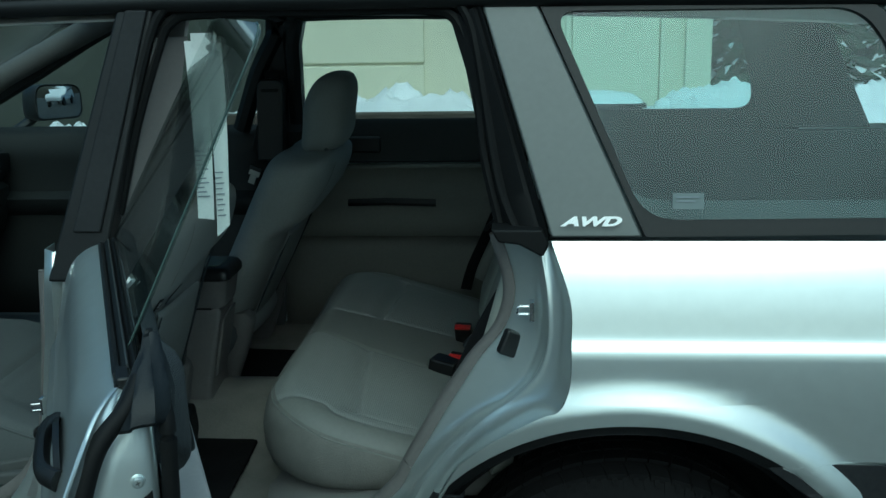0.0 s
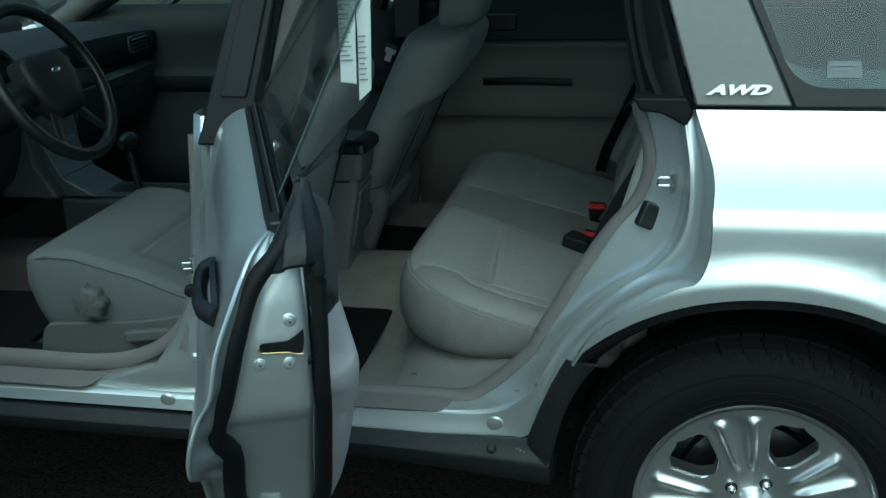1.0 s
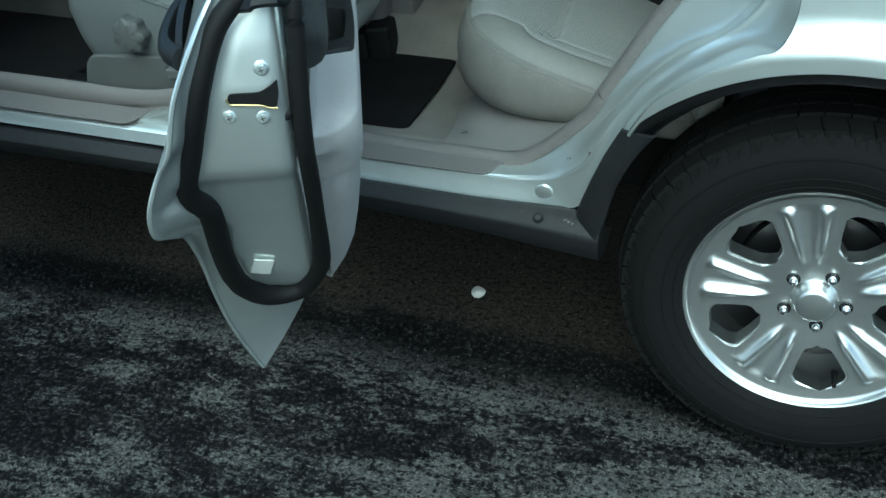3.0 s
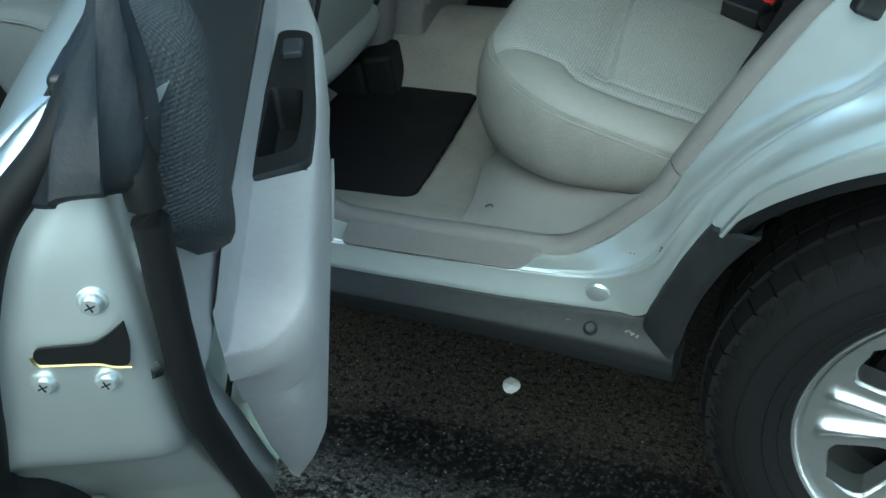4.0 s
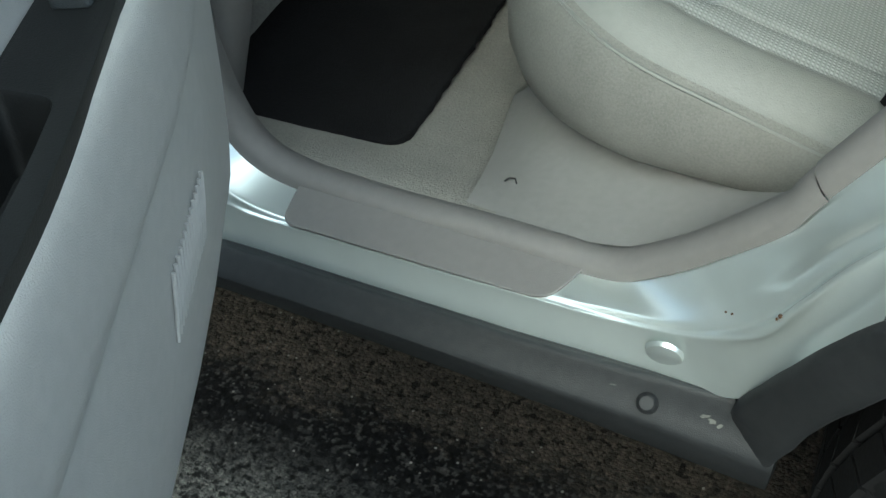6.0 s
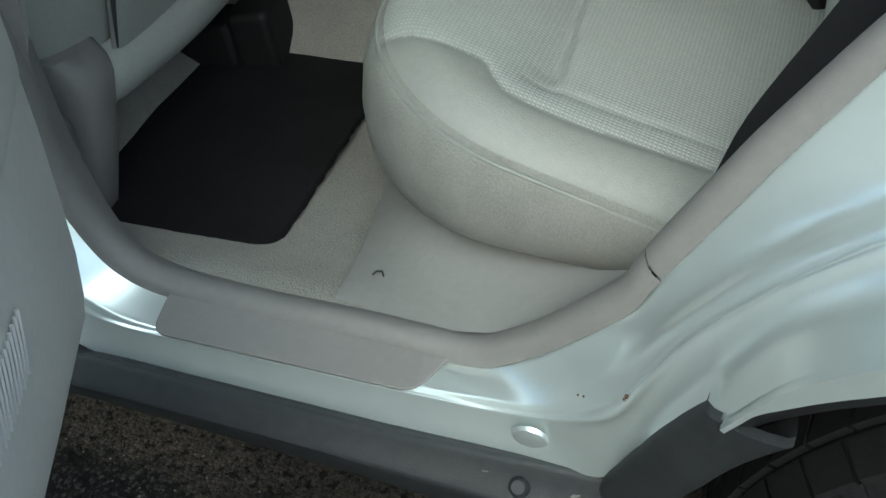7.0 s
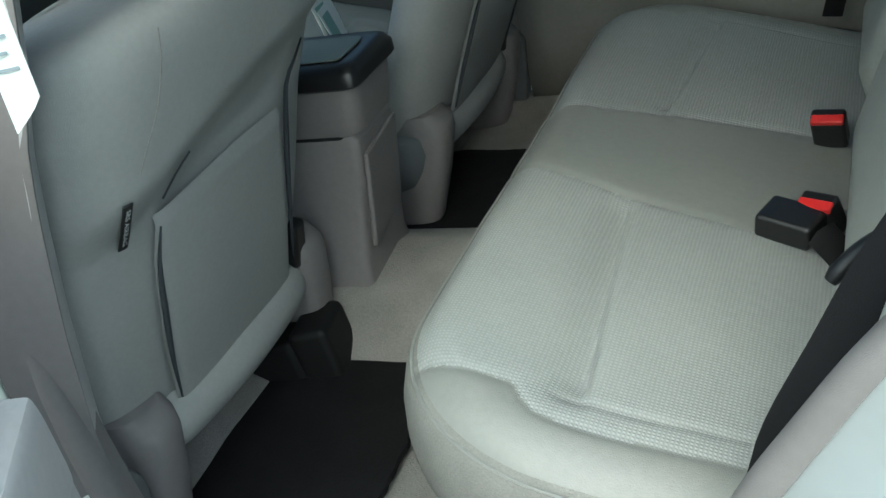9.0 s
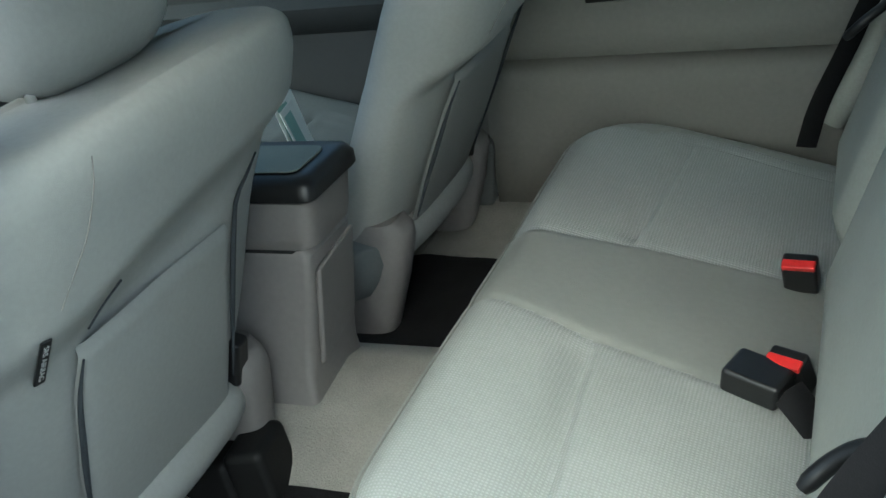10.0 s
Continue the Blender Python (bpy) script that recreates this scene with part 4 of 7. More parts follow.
part("load_floor", box(-0.15, 0.925, 0.17, 2 * MID - 0.17, 0.755, 0.775), carpet, car, "carpeted load floor", smooth=False)
part("firewall", box(-2.32, -2.28, 0.16, 1.52, 0.4, 1.05), dash_mat, car, "dark carpeted footwell wall")


def cushion(x0, x1, y0, y1, r, nx, ny, height, pick, bottom, sides, side_index=1):
    """A seat cushion: a crowned top on a rounded plan, with sides that fall by a profile of (inset in x, inset in y, fall)."""
    def plan(x, y):
        cx, cy = min(max(x, x0 + r), x1 - r), min(max(y, y0 + r), y1 - r)
        dx, dy = x - cx, y - cy
        if dx and dy:
            m = max(abs(dx), abs(dy)) / max(math.hypot(dx, dy), 1e-9)
            dx, dy = dx * m, dy * m
        return cx + dx, cy + dy
    bm = bmesh.new()
    vs = []
    for i in range(nx + 1):
        row = []
        for j in range(ny + 1):
            px, py = plan(x0 + (x1 - x0) * i / nx, y0 + (y1 - y0) * j / ny)
            row.append(bm.verts.new((px, py, height(px, py))))
        vs.append(row)
    for i in range(nx):
        for j in range(ny):
            fc = bm.faces.new([vs[i][j], vs[i + 1][j], vs[i + 1][j + 1], vs[i][j + 1]])
            c = fc.calc_center_median()
            fc.material_index = pick(c.x, c.y)
    loop = [vs[i][0] for i in range(nx + 1)] + [vs[nx][j] for j in range(1, ny + 1)] + [vs[i][ny] for i in range(nx - 1, -1, -1)] + [vs[0][j] for j in range(ny - 1, 0, -1)]
    prev = loop
    cx, cy = (x0 + x1) / 2, (y0 + y1) / 2
    for ix, iy, fall in sides:
        sx, sy = (x1 - x0 - 2 * ix) / (x1 - x0), (y1 - y0 - 2 * iy) / (y1 - y0)
        cur = [bm.verts.new((cx + (v.co.x - cx) * sx, cy + (v.co.y - cy) * sy, v.co.z + (bottom - v.co.z) * fall)) for v in loop]
        for k in range(len(loop)):
            k2 = (k + 1) % len(loop)
            fc = bm.faces.new([prev[k], prev[k2], cur[k2], cur[k]])
            fc.material_index = side_index
        prev = cur
    bm.faces.new(prev)
    bmesh.ops.recalc_face_normals(bm, faces=bm.faces)
    return bm


# rear bench
bench = thing("rear_bench_seat", "beige-grey rear bench seat in woven cloth and vinyl", "car seat")
BX0, BX1, BY0, BY1, BR = -0.709, -0.14, 0.263, 2 * MID - 0.263, 0.17


def bench_top(x):
    return 0.660 - 0.30 * (x + 0.62)


def bench_height(x, y):
    z = bench_top(x)
    cx, cy = (BX0 + BX1 + 0.4) / 2, (BY0 + BY1) / 2
    qx, qy = abs(x - cx) - ((BX1 + 0.4 - BX0) / 2 - BR), abs(y - cy) - ((BY1 - BY0) / 2 - BR)
    d = BR - math.hypot(max(qx, 0), max(qy, 0)) - min(max(qx, qy), 0)
    z -= 0.027 * (1 - min(max(d, 0) / 0.05, 1)) ** 2.2
    q = y if y < MID else 2 * MID - y
    across = min(1, max(0, (q - 0.335) / 0.04)) * min(1, max(0, (weave_inner(x) + 0.01 - q) / 0.045))
    fold = -0.553 + lerp_table([(0.32, 0.025), (0.39, 0.022), (0.50, 0.013), (0.68, 0.0)], q)
    z -= 0.013 * across * math.exp(-((x - fold) / (0.024 if x < fold else 0.0065)) ** 2)
    z -= 0.003 * math.exp(-((q - weave_inner(x)) / 0.007) ** 2)
    z -= 0.0025 * math.exp(-((q - weave_edge(x)) / 0.006) ** 2)
    z -= 0.003 * math.exp(-((q - weave_edge(x) - 0.034) / 0.005) ** 2) * min(1, max(0, (x + 0.56) / 0.02))
    z += 0.004 * math.sin(math.pi * min(1, max(0, (q - 0.36) / 0.36)))
    return z + 0.0015 * noise.noise((x * 9, y * 9, 0.2))


def weave_inner(x):
    """Where the woven panel ends towards the middle place."""
    return lerp_table([(-0.72, 0.752), (-0.62, 0.738), (-0.55, 0.722), (-0.40, 0.706), (-0.30, 0.70)], x)


def weave_edge(x):
    """Where the woven panel ends towards the door."""
    return lerp_table([(-0.74, 0.375), (-0.70, 0.356), (-0.65, 0.351), (-0.592, 0.349), (-0.586, 0.345), (-0.576, 0.330), (-0.562, 0.318), (-0.54, 0.314), (-0.477, 0.314), (-0.379, 0.322), (-0.27, 0.328)], x)


def bench_pick(x, y):
    q = y if y < MID else 2 * MID - y
    return 0 if weave_edge(x) < q < weave_inner(x) and x > -0.72 else 1


part("cushion", cushion(BX0, BX1, BY0, BY1, BR, 110, 280, bench_height, bench_pick, 0.487, [(-0.008, -0.007, 0.04), (-0.015, -0.011, 0.11), (-0.022, -0.015, 0.24), (-0.026, -0.017, 0.42), (-0.025, -0.015, 0.62), (-0.017, -0.008, 0.79), (0.002, 0.008, 0.92), (0.03, 0.03, 0.99), (0.07, 0.06, 1.0)], 2), [weave, vinyl, bench_side], bench, "bench cushion with woven panels and vinyl sides")


def piping():
    pts, r, o = [], BR, 0.007
    for cx, cy, a0 in ((BX0 + r, BY0 + r, 180), (BX1 - r, BY0 + r, 270), (BX1 - r, BY1 - r, 0), (BX0 + r, BY1 - r, 90)):
        pts += [Vector((cx + (r + o) * math.cos(radians(a0 + 90 * k / 14)), cy + (r + o) * math.sin(radians(a0 + 90 * k / 14)), 0)) for k in range(15)]
    pts = even(pts + pts[:1], 200)
    return tube([(p.x, p.y, bench_height(min(max(p.x, BX0), BX1), min(max(p.y, BY0), BY1)) - 0.006) for p in pts], 0.0022, 6, cap=False)


part("piping", piping(), vinyl, bench, "raised seam piping")


def backrest(y0, y1, x_base, z_base, x_top, z_top, depth, mats, rim=0.09):
    rows = []
    n, m = 22, 30
    for i in range(n + 1):
        t = i / n
        row = []
        for j in range(m + 1):
            s = j / m
            edge = min(s, 1 - s) * (y1 - y0)
            puff = depth * (1 - (1 - min(edge / rim, 1)) ** 2.2) * (1 - (1 - min(t / 0.08, 1)) ** 2) * (1 - (1 - min((1 - t) / 0.14, 1)) ** 2.4)
            x, z = x_base + (x_top - x_base) * t, z_base + (z_top - z_base) * t
            d = Vector((x_top - x_base, 0, z_top - z_base)).normalized()
            row.append((x - puff * d.z, y0 + (y1 - y0) * s, z + puff * d.x))
        rows.append(row)
    return grid_mesh(rows)


part("backrest", backrest(0.25, 1.0, -0.245, 0.545, -0.05, 1.08, 0.085, None), seat_cloth, bench, "wide backrest section", thick=0.05, offset=-1)
part("backrest", backrest(1.005, 2 * MID - 0.25, -0.245, 0.545, -0.05, 1.08, 0.085, None), seat_cloth, bench, "narrow backrest section", thick=0.05, offset=-1)
part("back_board", prism([(-0.20, 0.24, 0.52), (-0.03, 0.24, 1.08), (0.01, 0.24, 1.08), (-0.16, 0.24, 0.52)], (0, 2 * MID - 0.48, 0)), trim_dark, bench, "dark back board", bevel=0.01)
part("side_bolster", tube(spline([(-0.33, 0.222, 0.62), (-0.27, 0.215, 0.72), (-0.225, 0.21, 0.85), (-0.17, 0.21, 1.05)], 20), [0.03] * 20, 10), seat_cloth, bench, "padded side bolster beside the backrest")
part("side_bolster", mirror(tube(spline([(-0.33, 0.222, 0.62), (-0.27, 0.215, 0.72), (-0.225, 0.21, 0.85), (-0.17, 0.21, 1.05)], 20), [0.03] * 20, 10)), seat_cloth, bench, "padded side bolster beside the backrest")

# plastic side trim below the bench and the trimmed sill
part("bench_side_trim", grid_mesh([through_points(c, 6) for c in (
    [(-0.70, 0.182, 0.458), (-0.60, 0.182, 0.465), (-0.50, 0.183, 0.49), (-0.42, 0.172, 0.57), (-0.34, 0.172, 0.68), (-0.28, 0.172, 0.77)],
    [(-0.70, 0.205, 0.462), (-0.60, 0.208, 0.469), (-0.50, 0.21, 0.491), (-0.42, 0.21, 0.545), (-0.34, 0.21, 0.64), (-0.28, 0.21, 0.73)],
    [(-0.703, 0.24, 0.457), (-0.61, 0.24, 0.470), (-0.51, 0.24, 0.490), (-0.42, 0.238, 0.53), (-0.34, 0.236, 0.61), (-0.28, 0.236, 0.70)],
    [(-0.71, 0.29, 0.448), (-0.63, 0.285, 0.478), (-0.52, 0.28, 0.496), (-0.42, 0.27, 0.52), (-0.34, 0.265, 0.56), (-0.28, 0.26, 0.62)],
    [(-0.73, 0.40, 0.44), (-0.66, 0.39, 0.50), (-0.53, 0.37, 0.51), (-0.42, 0.35, 0.515), (-0.34, 0.33, 0.52), (-0.28, 0.32, 0.53)])]), side_plastic, car, "light grey side trim under the bench")
part("trim_clip", tube([(-0.664, 0.236, 0.466), (-0.667, 0.241, 0.467), (-0.673, 0.241, 0.466), (-0.676, 0.236, 0.465)], 0.0009, 6), black_trim, car, "small dark trim clip")


def sill_trim(lo, hi, proud=0.0):
    rows = []
    for p in jamb_rows(10)[3][lo:hi]:
        x, y, z = p
        d = Vector((-0.62 - x, 0.85 - z)).normalized()
        f = min(1, max(0, (z - 0.47) / 0.08))
        rows.append([(x + d.x * q, y + dy - proud, z + d.y * q) for q, dy in ((-0.003, -0.004), (0.006, -0.0045), (0.0115, -0.003), (0.016, 0.001), (0.019, 0.007), (0.0195, 0.014), (0.0165, 0.022), (0.006, 0.034 + 0.01 * f))])
    return grid_mesh(rows)


part("jamb_trim", sill_trim(0, 86), trim_grey, car, "grey jamb edge trim")
part("sill_trim", sill_trim(85, 211, 0.003), trim_grey, car, "grey plastic sill trim")
part("pillar_trim", grid_mesh([spline(c, 24) for c in ([(-0.405, 0.18, 0.60), (-0.31, 0.18, 0.76), (-0.222, 0.18, 0.90), (-0.222, 0.185, 1.07), (-0.272, 0.2, 1.30), (-0.305, 0.21, 1.42)], [(-0.34, 0.21, 0.60), (-0.25, 0.21, 0.76), (-0.17, 0.21, 0.90), (-0.17, 0.215, 1.07), (-0.2, 0.225, 1.30), (-0.22, 0.235, 1.42)])]), trim_grey, car, "grey inner rear pillar trim", thick=0.01)


def scuff_plate(x0, x1, cut):
    poly = rounded([(x0, 0), (x0 + 0.003, 0.055), (x1 - cut, 0.055), (x1, 0)], [0.004, 0.016, 0.02, 0.004], 6)
    top = [(p.x, 0.170 - p.y * 0.92, 0.462 - p.y * 0.23) for p in poly]
    return prism(top, (0, 0.001, -0.004))


part("scuff_plate", scuff_plate(-0.862, -0.565, 0.025), trim_grey, car, "grey plastic scuff plate", bevel=0.0015)
part("scuff_plate", scuff_plate(-2.1, -1.32, 0.03), trim_grey, car, "grey plastic front scuff plate", bevel=0.0015)
part("front_sill_trim", grid_mesh([spline(r, 10) for r in [((x, 0.172, 0.455), (x, 0.178, 0.478), (x, 0.20, 0.482), (x, 0.235, 0.44)) for x in np.linspace(-2.25, -1.12, 12)]]), trim_grey, car, "grey front sill trim", thick=0.003)
part("sill_trim", tube(spline([(-2.2, 0.185, 0.472), (-1.6, 0.182, 0.474), (-1.34, 0.180, 0.480), (-1.20, 0.178, 0.525), (-1.12, 0.176, 0.62), (-1.085, 0.174, 0.80), (-1.07, 0.174, 0.98)], 60), [0.024 - 0.013 * min(1, max(0, (k - 28) / 16)) for k in range(60)], 10, flat=0.7, up=(0, 1, 0)), trim_grey, car, "grey front opening trim")
part("pillar_trim", grid_mesh([[(x, 0.19 + 0.05 * (1 - abs(t * 2 - 1) ** 3) + max(0, z - 1.0) * 0.1, z) for t, x in [(k / 8, (lerp_table([(0.44, -1.30), (0.55, -1.12), (1.0, -1.03), (1.44, -0.90)], z)) * (1 - k / 8) + (lerp_table([(0.44, -0.90), (0.55, -0.962), (0.69, -0.958), (0.81, -0.933), (0.91, -0.905), (0.98, -0.882), (1.04, -0.855), (1.1, -0.838), (1.44, -0.775)], z)) * k / 8) for k in range(9)]] for z in (0.44, 0.5, 0.55, 0.6, 0.69, 0.75, 0.81, 0.86, 0.91, 0.95, 0.98, 1.01, 1.04, 1.1, 1.2, 1.32, 1.44)]), trim_light, car, "light grey inner middle pillar trim", thick=0.006)
EDGE_X = [(0.55, -0.962), (0.69, -0.958), (0.81, -0.933), (0.91, -0.905), (0.98, -0.882), (1.04, -0.855), (1.1, -0.838), (1.40, -0.784)]
BODY_X = [(0.55, -0.985), (0.75, -0.985), (0.95, -0.972), (1.03, -0.952), (1.09, -0.922), (1.25, -0.872), (1.40, -0.822)]
part("pillar_trim", grid_mesh([[(lerp_table(EDGE_X, z) + (lerp_table(BODY_X, z) - lerp_table(EDGE_X, z)) * t, (0.192 + max(0, z - 1.0) * 0.1) - (0.045 + max(0, z - 1.0) * 0.03) * t + 0.006 * math.sin(math.pi * t), z) for t in np.linspace(0, 1, 7)] for z in np.linspace(0.55, 1.40, 24)]), trim_grey, car, "grey return edge of the middle pillar trim", thick=0.003)

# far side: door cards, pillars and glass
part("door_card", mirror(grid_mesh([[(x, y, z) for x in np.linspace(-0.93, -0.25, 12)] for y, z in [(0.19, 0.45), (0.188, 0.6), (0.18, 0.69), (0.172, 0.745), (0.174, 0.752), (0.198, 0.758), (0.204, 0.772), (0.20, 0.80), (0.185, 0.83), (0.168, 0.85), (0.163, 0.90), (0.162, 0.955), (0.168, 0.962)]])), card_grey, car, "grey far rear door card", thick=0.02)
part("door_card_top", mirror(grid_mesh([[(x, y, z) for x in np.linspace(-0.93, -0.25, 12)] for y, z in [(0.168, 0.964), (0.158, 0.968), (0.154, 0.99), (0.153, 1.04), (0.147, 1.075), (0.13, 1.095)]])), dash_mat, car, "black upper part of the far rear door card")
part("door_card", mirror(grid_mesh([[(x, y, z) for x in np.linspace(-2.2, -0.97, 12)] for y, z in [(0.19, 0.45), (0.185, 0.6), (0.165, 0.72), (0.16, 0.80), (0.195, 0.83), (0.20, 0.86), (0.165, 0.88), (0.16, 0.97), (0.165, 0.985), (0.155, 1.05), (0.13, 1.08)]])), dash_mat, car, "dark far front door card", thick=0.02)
part("speaker_grille", mirror(moved(lathe([(0.0, 0.004), (0.07, 0.003), (0.092, 0.0), (0.10, -0.006), (0.104, -0.014)], 40), Matrix.Translation((-0.86, 0.198, 0.612)))), speaker_grey, car, "round dark door speaker grille")
part("door_pull", mirror(tube([(-0.72, 0.20, 0.845), (-0.60, 0.208, 0.85), (-0.45, 0.205, 0.845)], 0.012, 8)), black_trim, car, "black door pull")
part("door_lever", mirror(moved(box(-0.05, 0.05, -0.006, 0.012, -0.025, 0.025), Matrix.Translation((-0.67, 0.165, 1.02)))), black_trim, car, "black door release lever", bevel=0.008)
part("far_door_frame", mirror(joined(tube(spline([(-0.875, 0.16, 1.09), (-0.872, 0.185, 1.25), (-0.864, 0.205, 1.40), (-0.82, 0.21, 1.42), (-0.45, 0.21, 1.42), (-0.37, 0.205, 1.40), (-0.335, 0.19, 1.28), (-0.30, 0.16, 1.09)], 40), 0.028, 8))), black_trim, car, "black far rear door window frame")
part("far_door_frame", mirror(joined(tube(spline([(-1.05, 0.16, 1.07), (-0.98, 0.185, 1.25), (-0.91, 0.205, 1.41), (-1.1, 0.21, 1.43), (-1.35, 0.21, 1.42), (-1.7, 0.19, 1.24), (-2.0, 0.165, 1.08)], 40), 0.028, 8))), black_trim, car, "black far front door window frame")
part("far_pillar_lining", mirror(prism([(-0.985, 0.17, 1.06), (-0.865, 0.17, 1.06), (-0.85, 0.205, 1.42), (-0.945, 0.205, 1.42)], (0, -0.02, 0))), trim_dark, car, "dark far middle pillar lining", bevel=0.005)
part("far_pillar_lining", mirror(prism([(-0.31, 0.19, 1.06), (-0.06, 0.19, 1.06), (-0.14, 0.235, 1.46), (-0.38, 0.235, 1.46)], (0, -0.05, 0))), trim_grey, car, "grey far rear pillar lining", bevel=0.01)
part("far_side_skin", mirror(grid_mesh([[(x, side_y(x, z, False), z) for x in np.linspace(-2.3, -0.13, 14)] for z in (0.40, 0.6, 0.75, 0.888, 0.904, 1.0, 1.06)])), paint, car, "silver far doors", thick=0.004)
for x0, x1, t0, t1 in ((-0.885, -0.30, -0.88, -0.36), (-2.0, -1.02, -1.36, -0.93)):
    w = bmesh.new()
    w.faces.new([w.verts.new((x, 2 * MID - y, z)) for x, y, z in ((x0, 0.13, 1.07), (x1, 0.13, 1.07), (t1, 0.19, 1.43), (t0, 0.19, 1.43))])
    part("side_window", w, glass_clear, car, "clear far side window", thick=0.003)
w = bmesh.new()
w.faces.new([w.verts.new(p) for p in ((0.955, 0.1, 1.06), (0.955, 1.58, 1.06), (0.79, 1.50, 1.45), (0.79, 0.18, 1.45))])
part("tailgate_window", w, glass_tint, car, "tinted tailgate window", thick=0.003)
w = bmesh.new()
w.faces.new([w.verts.new(p) for p in ((-2.2, 0.14, 1.04), (-2.3, MID, 1.04), (-2.2, 1.54, 1.04), (-1.42, 1.44, 1.46), (-1.46, MID, 1.50), (-1.42, 0.24, 1.46))])
part("windscreen", w, screen_glass, car, "clear windscreen", thick=0.003)
part("bonnet", grid_mesh([[(x, 0.12 + 1.44 * k / 10, 1.0 - 0.03 * abs(k / 5 - 1) ** 3 + (x + 2.3) * 0.12) for k in range(11)] for x in (-2.28, -2.6, -3.0, -3.2)]), paint, car, "silver bonnet", thick=0.004)
def front_side():
    """Wing, with its wheel arch, from the bonnet edge to the bumper."""
    rows = []
    for x in np.linspace(-2.3, -3.22, 30):
        dx = abs(x + 2.53)
        low = 0.322 + math.sqrt(max(0, 0.40 ** 2 - dx ** 2)) if dx < 0.40 else 0.36
        nose = 0.28 * max(0, (-2.9 - x) / 0.32) ** 2
        rows.append([(x, side_y(x, low + (0.97 - 0.09 * max(0, -2.3 - x) - low) * k / 10, False) + nose + (0.06 if k == 10 else 0), low + (0.97 - 0.09 * max(0, -2.3 - x) - low) * k / 10) for k in range(11)])
    return grid_mesh(rows)


part("front_wing", mirror(front_side()), paint, car, "silver front wing", thick=0.004)
part("front_wing", front_side(), paint, car, "silver front wing", thick=0.004)
part("front_bumper", grid_mesh([[(x0 - 0.10 * (1 - abs(k / 10 - 1) ** 3), 0.14 + 1.40 * k / 20, z) for k in range(21)] for x0, z in ((-3.12, 0.30), (-3.20, 0.40), (-3.22, 0.55), (-3.20, 0.66), (-3.14, 0.70))]), cladding, car, "dark grey front bumper", thick=0.01)
part("grille", moved(box(-0.02, 0.02, -0.38, 0.38, -0.06, 0.06), Matrix.Translation((-3.24, MID, 0.78))), black_trim, car, "black radiator grille", bevel=0.02, segs=3)
for y in (0.33, 1.35):
    part("headlamp", moved(box(-0.05, 0.05, -0.16, 0.16, -0.075, 0.075), pose(-3.17, y, 0.79, 0, 0, 12 if y < MID else -12)), alloy, car, "clear headlamp", bevel=0.03, segs=3)
part("nose_panel", grid_mesh([[(x0 - 0.08 * (1 - abs(k / 10 - 1) ** 3), 0.16 + 1.36 * k / 20, z) for k in range(21)] for x0, z in ((-3.13, 0.68), (-3.16, 0.76), (-3.16, 0.84), (-3.12, 0.885))]), paint, car, "silver nose panel", thick=0.005)


